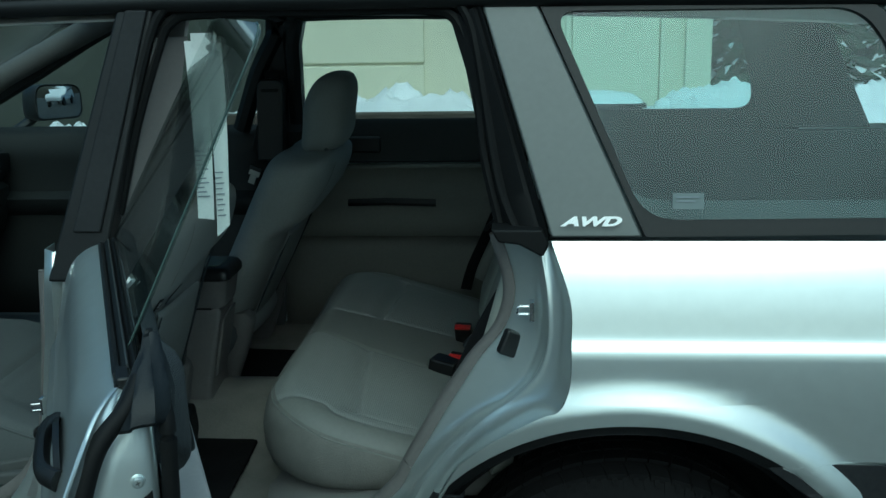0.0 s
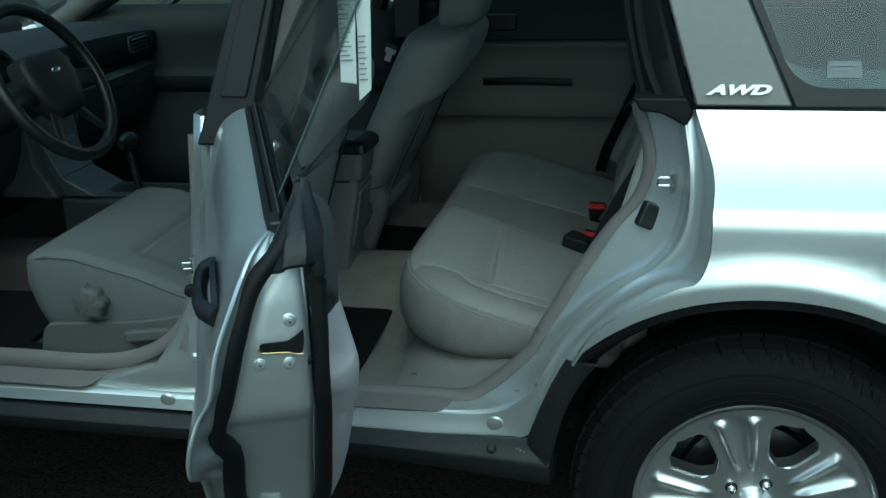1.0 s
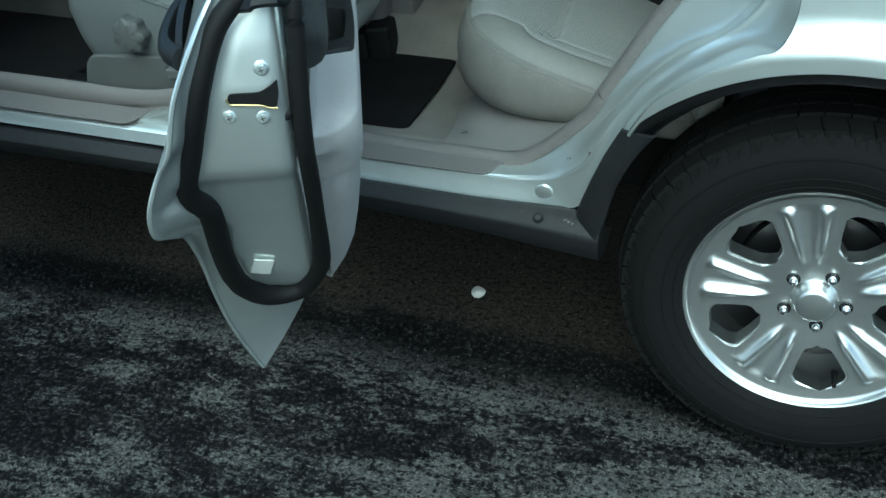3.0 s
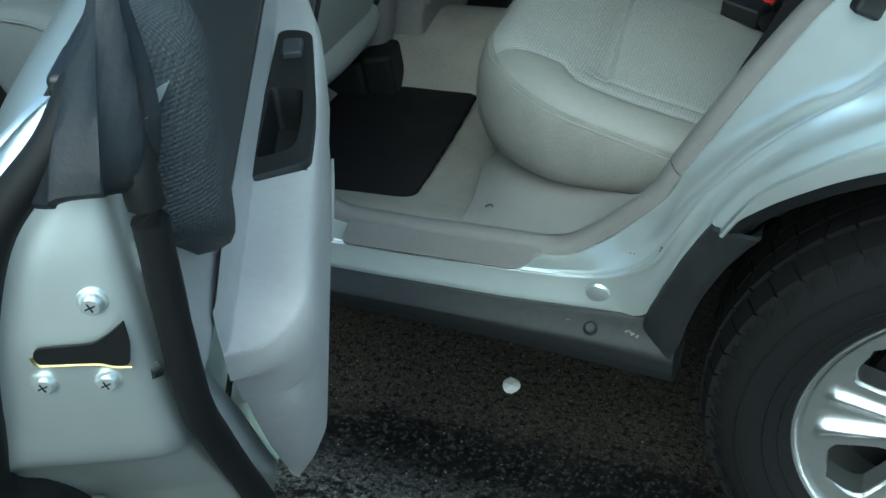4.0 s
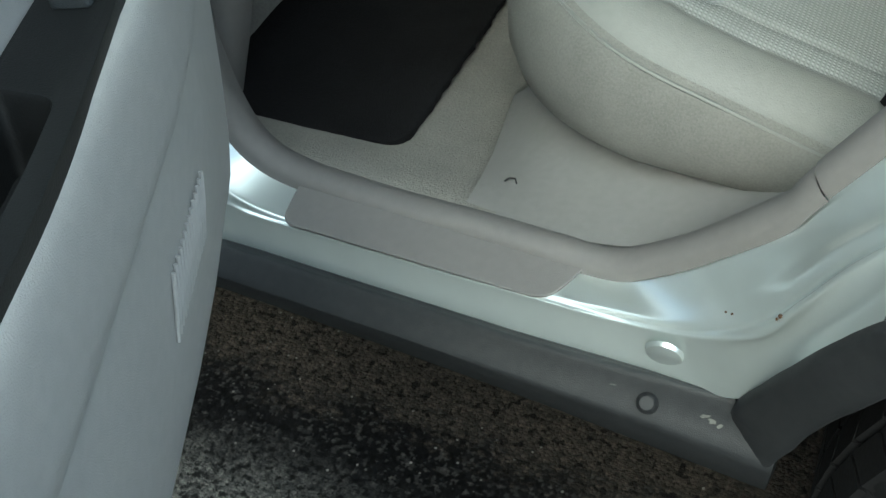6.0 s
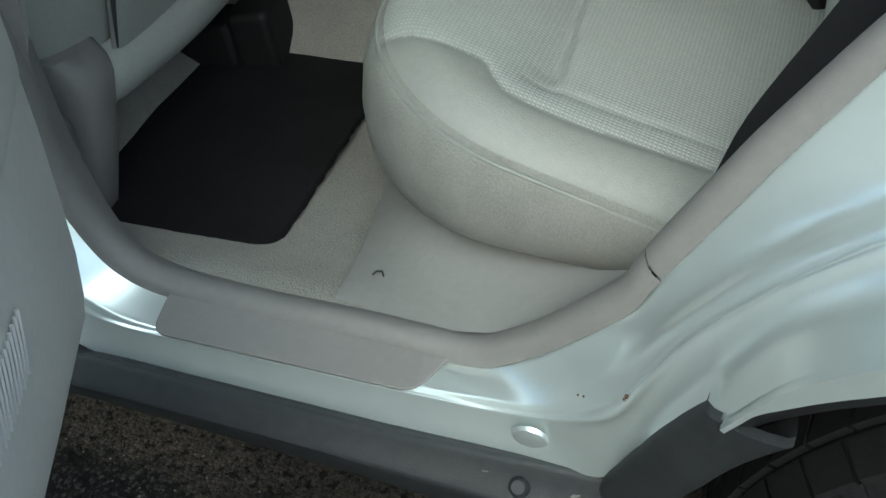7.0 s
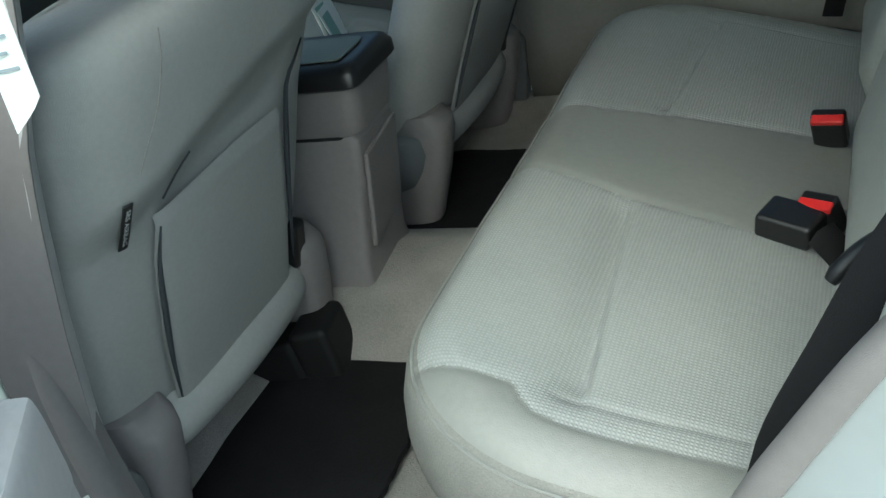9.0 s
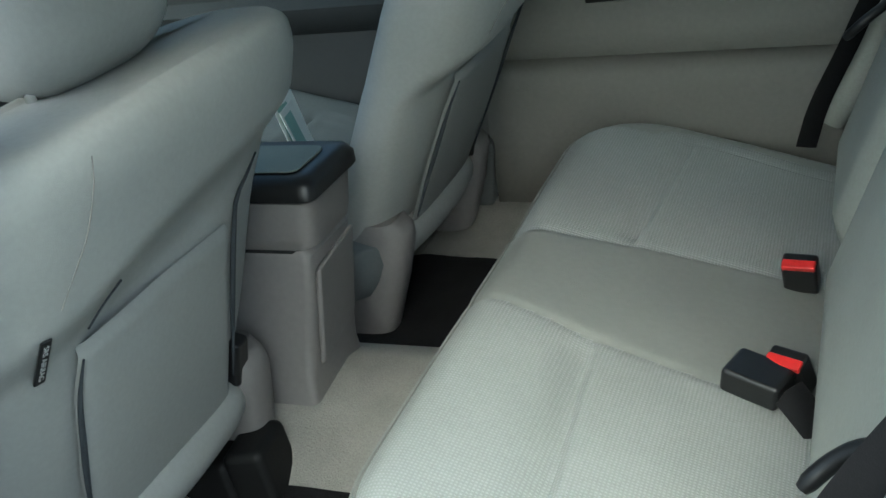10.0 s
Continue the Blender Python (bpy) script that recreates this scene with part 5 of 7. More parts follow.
# seats in front
def front_seat(name, dx, lean, yc, bulge, hx, label):
    """A front seat: leaning padded back with a bulging top, a map pocket and a plastic foot, on a cushion."""
    s = thing(name, label, "car seat", group="front seats")

    def rear(y, z, off):
        return (-0.995 + dx + lean * (z - 0.60) + off, yc + y, z)

    def fold(y):
        """The height at which the padded top meets the hollow over the map pocket."""
        return lerp_table([(-0.25, 0.835), (-0.16, 0.858), (-0.128, 0.872), (-0.06, 0.893), (0.02, 0.905), (0.12, 0.912), (0.20, 0.917), (0.26, 0.915)], y)

    def swell(y, z):
        k = min(1, max(0, (z - fold(y) + 0.010) / 0.06))
        up = bulge * k * k * (3 - 2 * k) * (1 - 0.3 * max(0, (z - 1.0) / 0.08))
        mouth = -0.008 * math.exp(-((z - fold(y) + 0.03) / 0.02) ** 2) * min(1, max(0, 1 - (abs(y + 0.012) - 0.10) / 0.04))
        return up + mouth

    def back(t, q):
        """t up the back, q round its section."""
        z = 0.565 + 0.482 * t
        x = -0.995 + dx + lean * (z - 0.60) - 0.078
        half = lerp_table([(0, 0.205), (0.1, 0.222), (0.35, 0.236), (0.6, 0.244), (0.72, 0.258), (0.82, 0.268), (0.93, 0.266), (0.97, 0.260), (0.99, 0.250), (1.0, 0.236)], t)
        deep = lerp_table([(0, 0.068), (0.3, 0.074), (0.8, 0.078), (0.94, 0.077), (0.97, 0.073), (0.99, 0.066), (1, 0.056)], t)
        a = 2 * math.pi * q
        c, sn = math.cos(a), math.sin(a)
        py = abs(sn) ** 0.68 * (1 if sn > 0 else -1) * half
        px = abs(c) ** 0.78 * (1 if c > 0 else -1) * deep
        if c < 0:
            px *= 1.0 - 0.35 * math.exp(-(py / 0.12) ** 2)
        else:
            px += swell(py, z) * c ** 0.3
        return (x + px, yc + py + lerp_table([(0, 0.0), (0.55, 0.0), (0.78, 0.014), (1, 0.016)], t), z + 0.012 * (1 - (py / 0.26) ** 2) * max(0, t - 0.9) / 0.1)

    n, m = 64, 120
    bm = grid_mesh([[back(i / n, j / m) for j in range(m)] for i in range(n + 1)], closed_u=True)
    bm.verts.ensure_lookup_table()
    bm.faces.new([bm.verts[n * m + j] for j in range(m)])
    bm.faces.new([bm.verts[j] for j in range(m)])
    bmesh.ops.recalc_face_normals(bm, faces=bm.faces)
    part("backrest", bm, seat_back_cloth, s, "padded grey backrest")

    def left_edge(z):
        return lerp_table([(0.60, -0.136), (0.70, -0.150), (0.80, -0.152), (0.85, -0.142), (0.90, -0.098)], z)

    def right_edge(z):
        return lerp_table([(0.60, 0.136), (0.70, 0.124), (0.80, 0.114), (0.86, 0.114), (0.88, 0.122), (0.905, 0.172)], z)

    def pocket():
        rows = []
        for j in range(25):
            v = j / 24
            z = 0.600 + 0.248 * v
            y0, y1 = left_edge(z), right_edge(z)
            row = []
            for i in range(31):
                u = i / 30
                y = y0 + (y1 - y0) * u
                e = min(u, 1 - u) * (y1 - y0)
                rim = 1 - max(0, 1 - e / 0.014) ** 2
                base = -0.0745 + 0.073 * (1 - (abs(y) / 0.25) ** 3.2) ** 0.5
                row.append(rear(y, z + 0.006 * math.sin(math.pi * u) * v, base + 0.003 + 0.004 * rim + 0.004 * math.sin(math.pi * v) * rim - (0.006 if j == 24 else 0)))
            rows.append(row)
        return grid_mesh(rows)

    part("map_pocket", pocket(), seat_back_cloth, s, "flat cloth map pocket")

    def skin(y, z, off):
        base = -0.0745 + 0.073 * max(0, 1 - (abs(y) / 0.25) ** 3.2) ** 0.5
        return rear(y, z, base + swell(y, z) * 0.9 + off)

    part("lower_roll", tube(spline([rear(-0.185, 0.583, -0.045), rear(-0.16, 0.582, -0.026), rear(0.0, 0.577, -0.014), rear(0.15, 0.576, -0.026), rear(0.178, 0.577, -0.045)], 21), [0.016, 0.030, 0.037] + [0.040] * 15 + [0.037, 0.030, 0.016], 16), seat_back_cloth, s, "padded lower roll")
    part("pocket_seam", tube(spline([skin(left_edge(z) - 0.002, z, 0.012) for z in (0.615, 0.68, 0.75, 0.80, 0.838)], 14), [0.0012 + 0.0024 * math.sin(math.pi * k / 13) for k in range(14)], 6), seam_mat, s, "dark pocket edge")
    part("pocket_seam", tube(spline([skin(left_edge(z) - 0.002, z, 0.006) for z in (0.862, 0.88, 0.897)], 7), 0.0011, 6), seam_mat, s, "dark pocket edge")
    part("pocket_seam", tube(spline([skin(right_edge(z) + 0.002, z, 0.010) for z in (0.625, 0.70, 0.78, 0.85, 0.875, 0.89, 0.905)], 20), [0.0012 + 0.0022 * math.sin(math.pi * k / 19) for k in range(20)], 6), seam_mat, s, "dark pocket edge")

    part("side_seam", tube(spline([skin(y, z, 0.0055) for y, z in ((-0.186, 0.915), (-0.176, 0.935), (-0.158, 0.97), (-0.148, 1.01), (-0.146, 1.035))], 14), 0.0006, 5), trim_grey, s, "fine sewn side seam")

    def foot_cover(side):
        rows = []
        for k in range(13):
            t = k / 12
            z = 0.43 + 0.205 * t
            wide, deep = 0.030 + 0.008 * t, lerp_table([(0, 0.055), (0.5, 0.062), (0.85, 0.060), (0.95, 0.05), (1, 0.03)], t)
            x = -1.035 + dx + lean * 0.6 * (z - 0.60)
            rows.append([(x + deep * math.copysign(abs(math.cos(a)) ** 0.7, math.cos(a)), yc + side * (0.196 - 0.012 * t) + wide * math.copysign(abs(math.sin(a)) ** 0.6, math.sin(a)), z) for a in [2 * math.pi * j / 24 for j in range(24)]])
        bm = grid_mesh(rows, closed_u=True)
        bm.verts.ensure_lookup_table()
        bm.faces.new([bm.verts[12 * 24 + j] for j in range(24)])
        bmesh.ops.recalc_face_normals(bm, faces=bm.faces)
        return bm

    for side in (-1, 1):
        part("recliner_cover", foot_cover(side), trim_grey, s, "grey plastic recliner cover")
    part("hinge_gap", moved(box(-0.05, 0.016, -0.012, 0.018, -0.032, 0.036), pose(-1.0 + dx, yc + 0.160, 0.628, 0, 14, 0)), black_trim, s, "dark gap over the recliner", bevel=0.006)
    part("hinge_gap", moved(box(-0.02, 0.012, -0.006, 0.006, -0.010, 0.008), pose(-1.005 + dx, yc - 0.171, 0.622, 0, 14, 0)), black_trim, s, "dark gap over the recliner", bevel=0.003)
    # cushion
    def hz(x, y):
        top = lerp_table([(-1.53, 0.668), (-1.52, 0.688), (-1.50, 0.703), (-1.465, 0.712), (-1.40, 0.709), (-1.33, 0.690), (-1.26, 0.673), (-1.17, 0.640), (-1.02, 0.60)], x - dx)
        edge = min(y - yc + 0.255, yc + 0.255 - y)
        inner = min(1, max(0, (edge - 0.085) / 0.02))
        behind = min(1, max(0, (x - dx + 1.31) / 0.03))
        crease = math.exp(-((x - dx + 1.305) / 0.007) ** 2) * inner + 0.8 * math.exp(-((edge - 0.085) / 0.006) ** 2) * behind
        return top - 0.014 * max(0, 1 - edge / 0.016) ** 2 - 0.010 * inner * behind - 0.007 * crease
    # Darker than the backrest: the cushion's colour holds the cabin shade.
    part("cushion", cushion(-1.53 + dx, -1.02 + dx, yc - 0.255, yc + 0.255, 0.05, 72, 60, hz, lambda x, y: 0, 0.50, [(-0.003, -0.003, 0.06), (-0.005, -0.006, 0.3), (0.006, 0.0, 0.6), (0.022, 0.008, 0.85), (0.05, 0.03, 1.0)]), [shaded_cloth, shaded_cloth], s, "grey cloth seat cushion, darkened for cabin shade")
    edge_line = [(x + dx, yc - 0.2565, hz(x + dx, yc - 0.2545) - 0.001) for x in np.linspace(-1.06, -1.48, 26)]
    edge_line += [(-1.5135 + dx, yc - 0.238, hz(-1.51 + dx, yc - 0.2545) - 0.004)] + [(-1.5315 + dx, yc + y, 0.665) for y in np.linspace(-0.205, 0.205, 12)]
    part("cushion_piping", tube(spline(edge_line, 90), 0.0032, 6), shaded_cloth, s, "sewn edge piping")
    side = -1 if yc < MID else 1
    part("side_shield", prism([(p.x + dx, yc + side * 0.265, p.y) for p in rounded([(-1.515, 0.44), (-1.0, 0.44), (-0.98, 0.60), (-1.15, 0.585), (-1.25, 0.565), (-1.49, 0.545)], 0.03, 5)], (0, -side * 0.03, 0)), shaded_shield, s, "grey plastic seat side shield, darkened for cabin shade", bevel=0.006)
    # headrest
    bm = bmesh.new()
    bmesh.ops.create_uvsphere(bm, u_segments=40, v_segments=26, radius=1)
    for v in bm.verts:
        x, y, z = v.co
        wide = 0.100 + 0.014 * min(1, max(0, (z + 0.8) / 1.2))
        v.co = (hx + 0.066 * math.copysign(abs(x) ** 0.72, x) + 0.03 * z, yc + 0.022 + wide * math.copysign(abs(y) ** 0.5, y), 1.148 + (0.106 if z < 0 else 0.114) * math.copysign(abs(z) ** (0.45 if z < 0 else 0.74), z))
    part("headrest", bm, seat_back_cloth, s, "rounded cloth headrest")
    for d in (-0.06, 0.06):
        part("headrest_post", tube([(hx, yc + d, 1.02), (hx, yc + d, 1.10)], 0.006, 8), chrome, s)
    for d in (-0.2, 0.2):
        part("seat_rail", box(-1.60 + dx, -1.05 + dx, yc + d - 0.02, yc + d + 0.02, 0.42, 0.46), black_trim, s, "black seat rail", bevel=0.004)
    if yc < MID:
        part("rail_cover", joined(moved(box(-0.15, -0.035, -0.045, 0.045, -0.045, 0.035), pose(-0.985 + dx * 0.5, yc + 0.155, 0.470, 0, -6, 8)), moved(box(-0.04, 0.02, -0.043, 0.043, -0.045, 0.046), pose(-0.985 + dx * 0.5, yc + 0.155, 0.470, 0, -6, 8))), rubber, s, "black plastic rail end cover", bevel=0.012, segs=3)
    return s


driver = front_seat("driver_seat", 0.0, 0.335, 0.48, 0.030, -0.955, "grey cloth front seat with map pocket on its back")
passenger = front_seat("passenger_seat", 0.060, 0.50, 2 * MID - 0.455, 0.05, -0.722, "grey cloth front passenger seat leaning further back")
# height knob, lever and airbag tag
rows = []
for r, y in ((0.0, -0.03), (0.026, -0.03), (0.034, -0.024), (0.036, 0.0), (0.03, 0.012)):
    rows.append([(r * (1 + (0.10 * math.cos(7 * a) if r > 0.03 else 0)) * math.cos(a), y, r * (1 + (0.10 * math.cos(7 * a) if r > 0.03 else 0)) * math.sin(a)) for a in [2 * math.pi * k / 56 for k in range(56)]])
# Knob and lever share the shield's shade-darkened plastic.
part("height_knob", moved(grid_mesh(rows, closed_u=True), Matrix.Translation((-1.362, 0.218, 0.606))), shaded_shield, driver, "lobed grey height knob")
part("recline_lever", moved(box(-0.09, 0.07, -0.016, 0.01, -0.014, 0.014), pose(-1.20, 0.206, 0.545, 0, -8, 0)), shaded_shield, driver, "grey recline lever", bevel=0.008)

# tag with lettering
tag_up = Vector((0.592, -0.183, 0.785)).normalized()
tag_out = (Vector((0.78, -0.28, -0.5)) - tag_up * tag_up.dot(Vector((0.78, -0.28, -0.5)))).normalized()
tag_side = tag_up.cross(tag_out)
TAG = Matrix.Translation(Vector((-0.9124, 0.2881, 0.8664)) + tag_out * 0.003) @ Matrix((tag_out, tag_side, tag_up)).transposed().to_4x4()
tag = part("airbag_tag", moved(box(-0.0012, 0.0012, -0.0056, 0.0056, -0.035, 0.035), TAG), black_trim, driver, "small black sewn tag", bevel=0.001)

# lettering on the tag
txt = bpy.data.curves.new("letters", "FONT")
txt.body, txt.size, txt.extrude, txt.align_x, txt.align_y = "SRS AIRBAG", 0.0066, 0.0002, "CENTER", "CENTER"
tmp = new("letters", txt)
bpy.context.view_layer.update()
me = bpy.data.meshes.new_from_object(tmp.evaluated_get(bpy.context.evaluated_depsgraph_get()))
bpy.data.objects.remove(tmp)
me.materials.append(white_paint)
tl = new("tag_letters", me)
tl.parent = tag
tl.matrix_world = TAG @ Matrix.Translation((0.0014, 0, 0)) @ Matrix(((0, 0, 1, 0), (0, 1, 0, 0), (-1, 0, 0, 0), (0, 0, 0, 1))) @ Matrix.Diagonal((1.62, 1.15, 1, 1))

# console between the seats
console = thing("centre_console", "grey plastic centre console with black armrest lid", "console")
def console_body():
    """The tower behind the seats: its rear face slopes back towards the lid and its flanks draw in."""
    rows = []
    for z, xr, y0, y1 in ((0.49, -0.948, 0.722, 0.880), (0.53, -0.950, 0.727, 0.876), (0.60, -0.939, 0.734, 0.872), (0.66, -0.928, 0.740, 0.870), (0.70, -0.921, 0.743, 0.869), (0.722, -0.918, 0.744, 0.868), (0.730, -0.924, 0.748, 0.862)):
        rows.append([(p.x, p.y, z) for p in rounded([(-1.20, y0), (xr, y0), (xr, y1), (-1.20, y1)], [0.004, 0.014, 0.014, 0.004], 4)])
    return grid_mesh(rows, closed_u=True)


def armrest_bin():
    rows = []
    for z, xr, y0, y1 in ((0.728, -0.925, 0.748, 0.866), (0.733, -0.912, 0.744, 0.872), (0.75, -0.907, 0.743, 0.874), (0.80, -0.900, 0.741, 0.878)):
        rows.append([(p.x, p.y, z) for p in rounded([(-1.15, y0), (xr, y0), (xr, y1), (-1.15, y1)], [0.004, 0.024, 0.03, 0.004], 5)])
    bm = grid_mesh(rows, closed_u=True)
    bm.verts.ensure_lookup_table()
    bm.faces.new([bm.verts[k] for k in range(len(rows[0]))])
    bmesh.ops.recalc_face_normals(bm, faces=bm.faces)
    return bm


def armrest_lid():
    rows = []
    for z, d in ((0.800, 0.0), (0.803, -0.003), (0.818, -0.003), (0.828, 0.003), (0.832, 0.013), (0.8325, 0.05)):
        rows.append([(p.x, p.y, z) for p in rounded([(-1.16, 0.738 + d), (-0.894 - d, 0.738 + d), (-0.894 - d, 0.882 - d), (-1.16, 0.882 - d)], [0.004, 0.02, 0.028, 0.004], 5)])
    bm = grid_mesh(rows, closed_u=True)
    bm.verts.ensure_lookup_table()
    n = len(rows[0])
    bm.faces.new([bm.verts[(len(rows) - 1) * n + k] for k in range(n)])
    bm.faces.new([bm.verts[k] for k in range(n)])
    bmesh.ops.recalc_face_normals(bm, faces=bm.faces)
    return bm


part("body", console_body(), trim_grey, console, "grey console body")
part("front_tray", prism([(-1.75, 0.757, 0.50), (-1.201, 0.757, 0.50), (-1.201, 0.757, 0.66), (-1.75, 0.757, 0.66)], (0, 0.166, 0)), dash_mat, console, "dark front console tray", bevel=0.012, segs=3)
part("bin", armrest_bin(), trim_grey, console, "grey armrest bin")
part("bin_gap", tube([(-1.14, 0.7465, 0.729), (-0.945, 0.7465, 0.729), (-0.927, 0.756, 0.729), (-0.9245, 0.80, 0.729), (-0.927, 0.852, 0.729)], 0.0028, 6), rubber, console, "dark joint under the armrest bin")
part("lid", armrest_lid(), black_trim, console, "black armrest lid")
part("lid_pad", prism([(p.x, p.y, 0.8330) for p in rounded([(-1.15, 0.758), (-0.918, 0.758), (-0.918, 0.846), (-1.15, 0.846)], [0.004, 0.016, 0.02, 0.004], 5)], (0, 0, 0.003)), pad_mat, console, "grey-green satin lid pad", bevel=0.0015)
part("rear_flap", prism([(-0.9475, 0.752, 0.552), (-0.9475, 0.862, 0.575), (-0.921, 0.862, 0.712), (-0.921, 0.752, 0.700)], (0.009, 0, 0.002)), trim_grey, console, "grey rear flap", bevel=0.005, segs=3)
part("shift_plate", prism([(p.x, p.y, 0.661) for p in rounded([(-1.66, 0.775), (-1.32, 0.775), (-1.32, 0.905), (-1.66, 0.905)], 0.02, 5)], (0, 0, 0.008)), satin_panel, console, "satin gear selector surround", bevel=0.003)
part("shift_slot", prism([(p.x, p.y, 0.668) for p in rounded([(-1.63, 0.805), (-1.38, 0.805), (-1.38, 0.875), (-1.63, 0.875)], 0.012, 4)], (0, 0, 0.004)), black_trim, console, "black gear selector slot", bevel=0.0015)
part("console_panel", prism([(-1.64, 0.76, 0.664), (-1.735, 0.76, 0.715), (-1.775, 0.76, 0.80), (-1.86, 0.76, 0.80), (-1.86, 0.76, 0.664)], (0, 0.16, 0)), satin_panel, console, "satin grey sloping storage lid", bevel=0.006)
part("lid_gap", tube([(-1.7365, 0.762, 0.7165), (-1.7365, 0.918, 0.7165)], 0.0016, 6), rubber, console)
part("gear_lever", tube([(-1.56, 0.84, 0.668), (-1.575, 0.84, 0.77)], [0.012, 0.008], 10), black_trim, console, "black gear lever")
part("gear_knob", lathe([(0.0, -0.035), (0.012, -0.034), (0.020, -0.015), (0.024, 0.008), (0.022, 0.024), (0.012, 0.032), (0.0, 0.033)], 20, (-1.58, 0.84, 0.798)), black_trim, console, "black gear knob")

# dashboard and wheel
dash = thing("dashboard", "dark grey moulded dashboard with charcoal centre panel", "dashboard")
part("top_pad", grid_mesh([[(x, y, z - 0.03 * abs((y - MID) / 0.7) ** 3) for y in np.linspace(0.17, 1.51, 20)] for x, z in [(-2.28, 1.02), (-2.0, 1.06), (-1.86, 1.06), (-1.80, 1.03), (-1.80, 0.98), (-1.84, 0.93), (-1.83, 0.86), (-1.86, 0.78), (-1.95, 0.68), (-2.1, 0.62)]]), dash_mat, dash, "dark grained dash pad", thick=0.02)
part("centre_panel", prism([(-1.83, 0.72, 0.98), (-1.80, 0.72, 0.93), (-1.785, 0.72, 0.76), (-1.73, 0.72, 0.668), (-1.9, 0.72, 0.668)], (0, 0.24, 0)), trim_dark, dash, "charcoal centre panel", bevel=0.01)
part("meter_hood", grid_mesh([[(-1.90 + 0.14 * u, 0.48 + 0.19 * math.cos(a), 1.03 + 0.07 * math.sin(a)) for a in np.linspace(0, math.pi, 16)] for u in (0, 0.5, 1)]), dash_mat, dash, "dark instrument hood", thick=0.01)
part("dash_lower", grid_mesh([[(x - 0.02 * abs((y - MID) / 0.7) ** 2, y, z) for y in np.linspace(0.98, 1.50, 12)] for x, z in ((-1.815, 0.905), (-1.800, 0.895), (-1.806, 0.84), (-1.825, 0.78), (-1.86, 0.73), (-1.93, 0.70))]), dash_lower_mat, dash, "grey lower dash with glove box lid", thick=0.012)
part("glove_box_gap", tube([(-1.801, 1.03, 0.850), (-1.803, 1.24, 0.850), (-1.808, 1.44, 0.850)], 0.002, 6), rubber, dash)
part("glove_box_latch", moved(box(-0.006, 0.006, -0.035, 0.035, -0.012, 0.012), pose(-1.803, 1.24, 0.868, 0, 5, 0)), black_trim, dash, "black glove box latch", bevel=0.004)
part("knee_panel", grid_mesh([[(x, y, z) for y in np.linspace(0.18, 0.735, 10)] for x, z in ((-1.815, 0.90), (-1.80, 0.885), (-1.815, 0.80), (-1.85, 0.72), (-1.93, 0.66))]), dash_lower_mat, dash, "grey panel under the steering column")
for y in (0.30, 0.76, 0.92, 1.38):
    vent = part("air_vent", box(-1.808, -1.792, y - 0.058, y + 0.058, 0.948, 1.008), black_trim, dash, "black air vent", bevel=0.008)
    for k in range(4):
        part("vent_slat", moved(box(-0.006, 0.004, -0.05, 0.05, -0.0016, 0.0016), pose(-1.789, y, 0.960 + 0.012 * k, 0, 24, 0)), dash_mat, vent)

steer = thing("steering_wheel", "black four-spoke steering wheel with chrome emblem", "steering wheel")
sm = pose(-1.56, 0.505, 1.02, 0, 62, 0)
circ = [(0.185 * math.cos(a), 0.185 * math.sin(a), 0) for a in [2 * math.pi * k / 48 for k in range(49)]]
part("wheel_rim", moved(tube(circ, 0.0155, 10, cap=False), sm), black_trim, steer, "black leather rim")
pad_loop = rounded([(-0.070, -0.088), (-0.070, 0.088), (0.012, 0.094), (0.082, 0.050), (0.082, -0.050), (0.012, -0.094)], [0.03, 0.03, 0.03, 0.025, 0.025, 0.03], 6)
part("airbag_cover", moved(grid_mesh([[(p.x * k, p.y * k, z) for p in pad_loop] for k, z in ((1.0, -0.03), (1.0, 0.004), (0.97, 0.012), (0.88, 0.018), (0.6, 0.024), (0.3, 0.026), (0.01, 0.0265))], closed_u=True), sm), panel_black, steer, "dark centre pad")
for a, r0, w in ((84, 0.07, 0.026), (276, 0.07, 0.026), (33, 0.06, 0.016), (327, 0.06, 0.016)):
    c, d = math.cos(radians(a)), math.sin(radians(a))
    part("spoke", moved(tube([(r0 * c, r0 * d, -0.010), (0.13 * c, 0.13 * d, -0.008), (0.182 * c, 0.182 * d, 0.0)], [w * 1.2, w, w * 0.8], 10, flat=0.35), sm), black_trim, steer)
part("emblem", moved(lathe([(0, -0.002), (0.010, -0.0018), (0.0125, 0.0), (0.013, 0.002)], 24), sm @ Matrix.Translation((-0.018, 0, 0.0275)) @ Matrix.Diagonal((0.6, 1.25, 1, 1)) @ pose(0, 0, 0, -90, 0, 0)), chrome, steer, "oval chrome emblem")
part("column", moved(tube([(0, 0, -0.04), (0, 0, -0.25)], 0.05, 12), sm), black_trim, steer, "dark steering column cowl")
for d in (-1, 1):
    part("stalk", moved(tube([(-0.01, 0.03 * d, -0.07), (-0.03, 0.10 * d, -0.065), (-0.035, 0.16 * d, -0.06)], [0.006, 0.007, 0.009], 8), sm), black_trim, steer, "black column stalk")

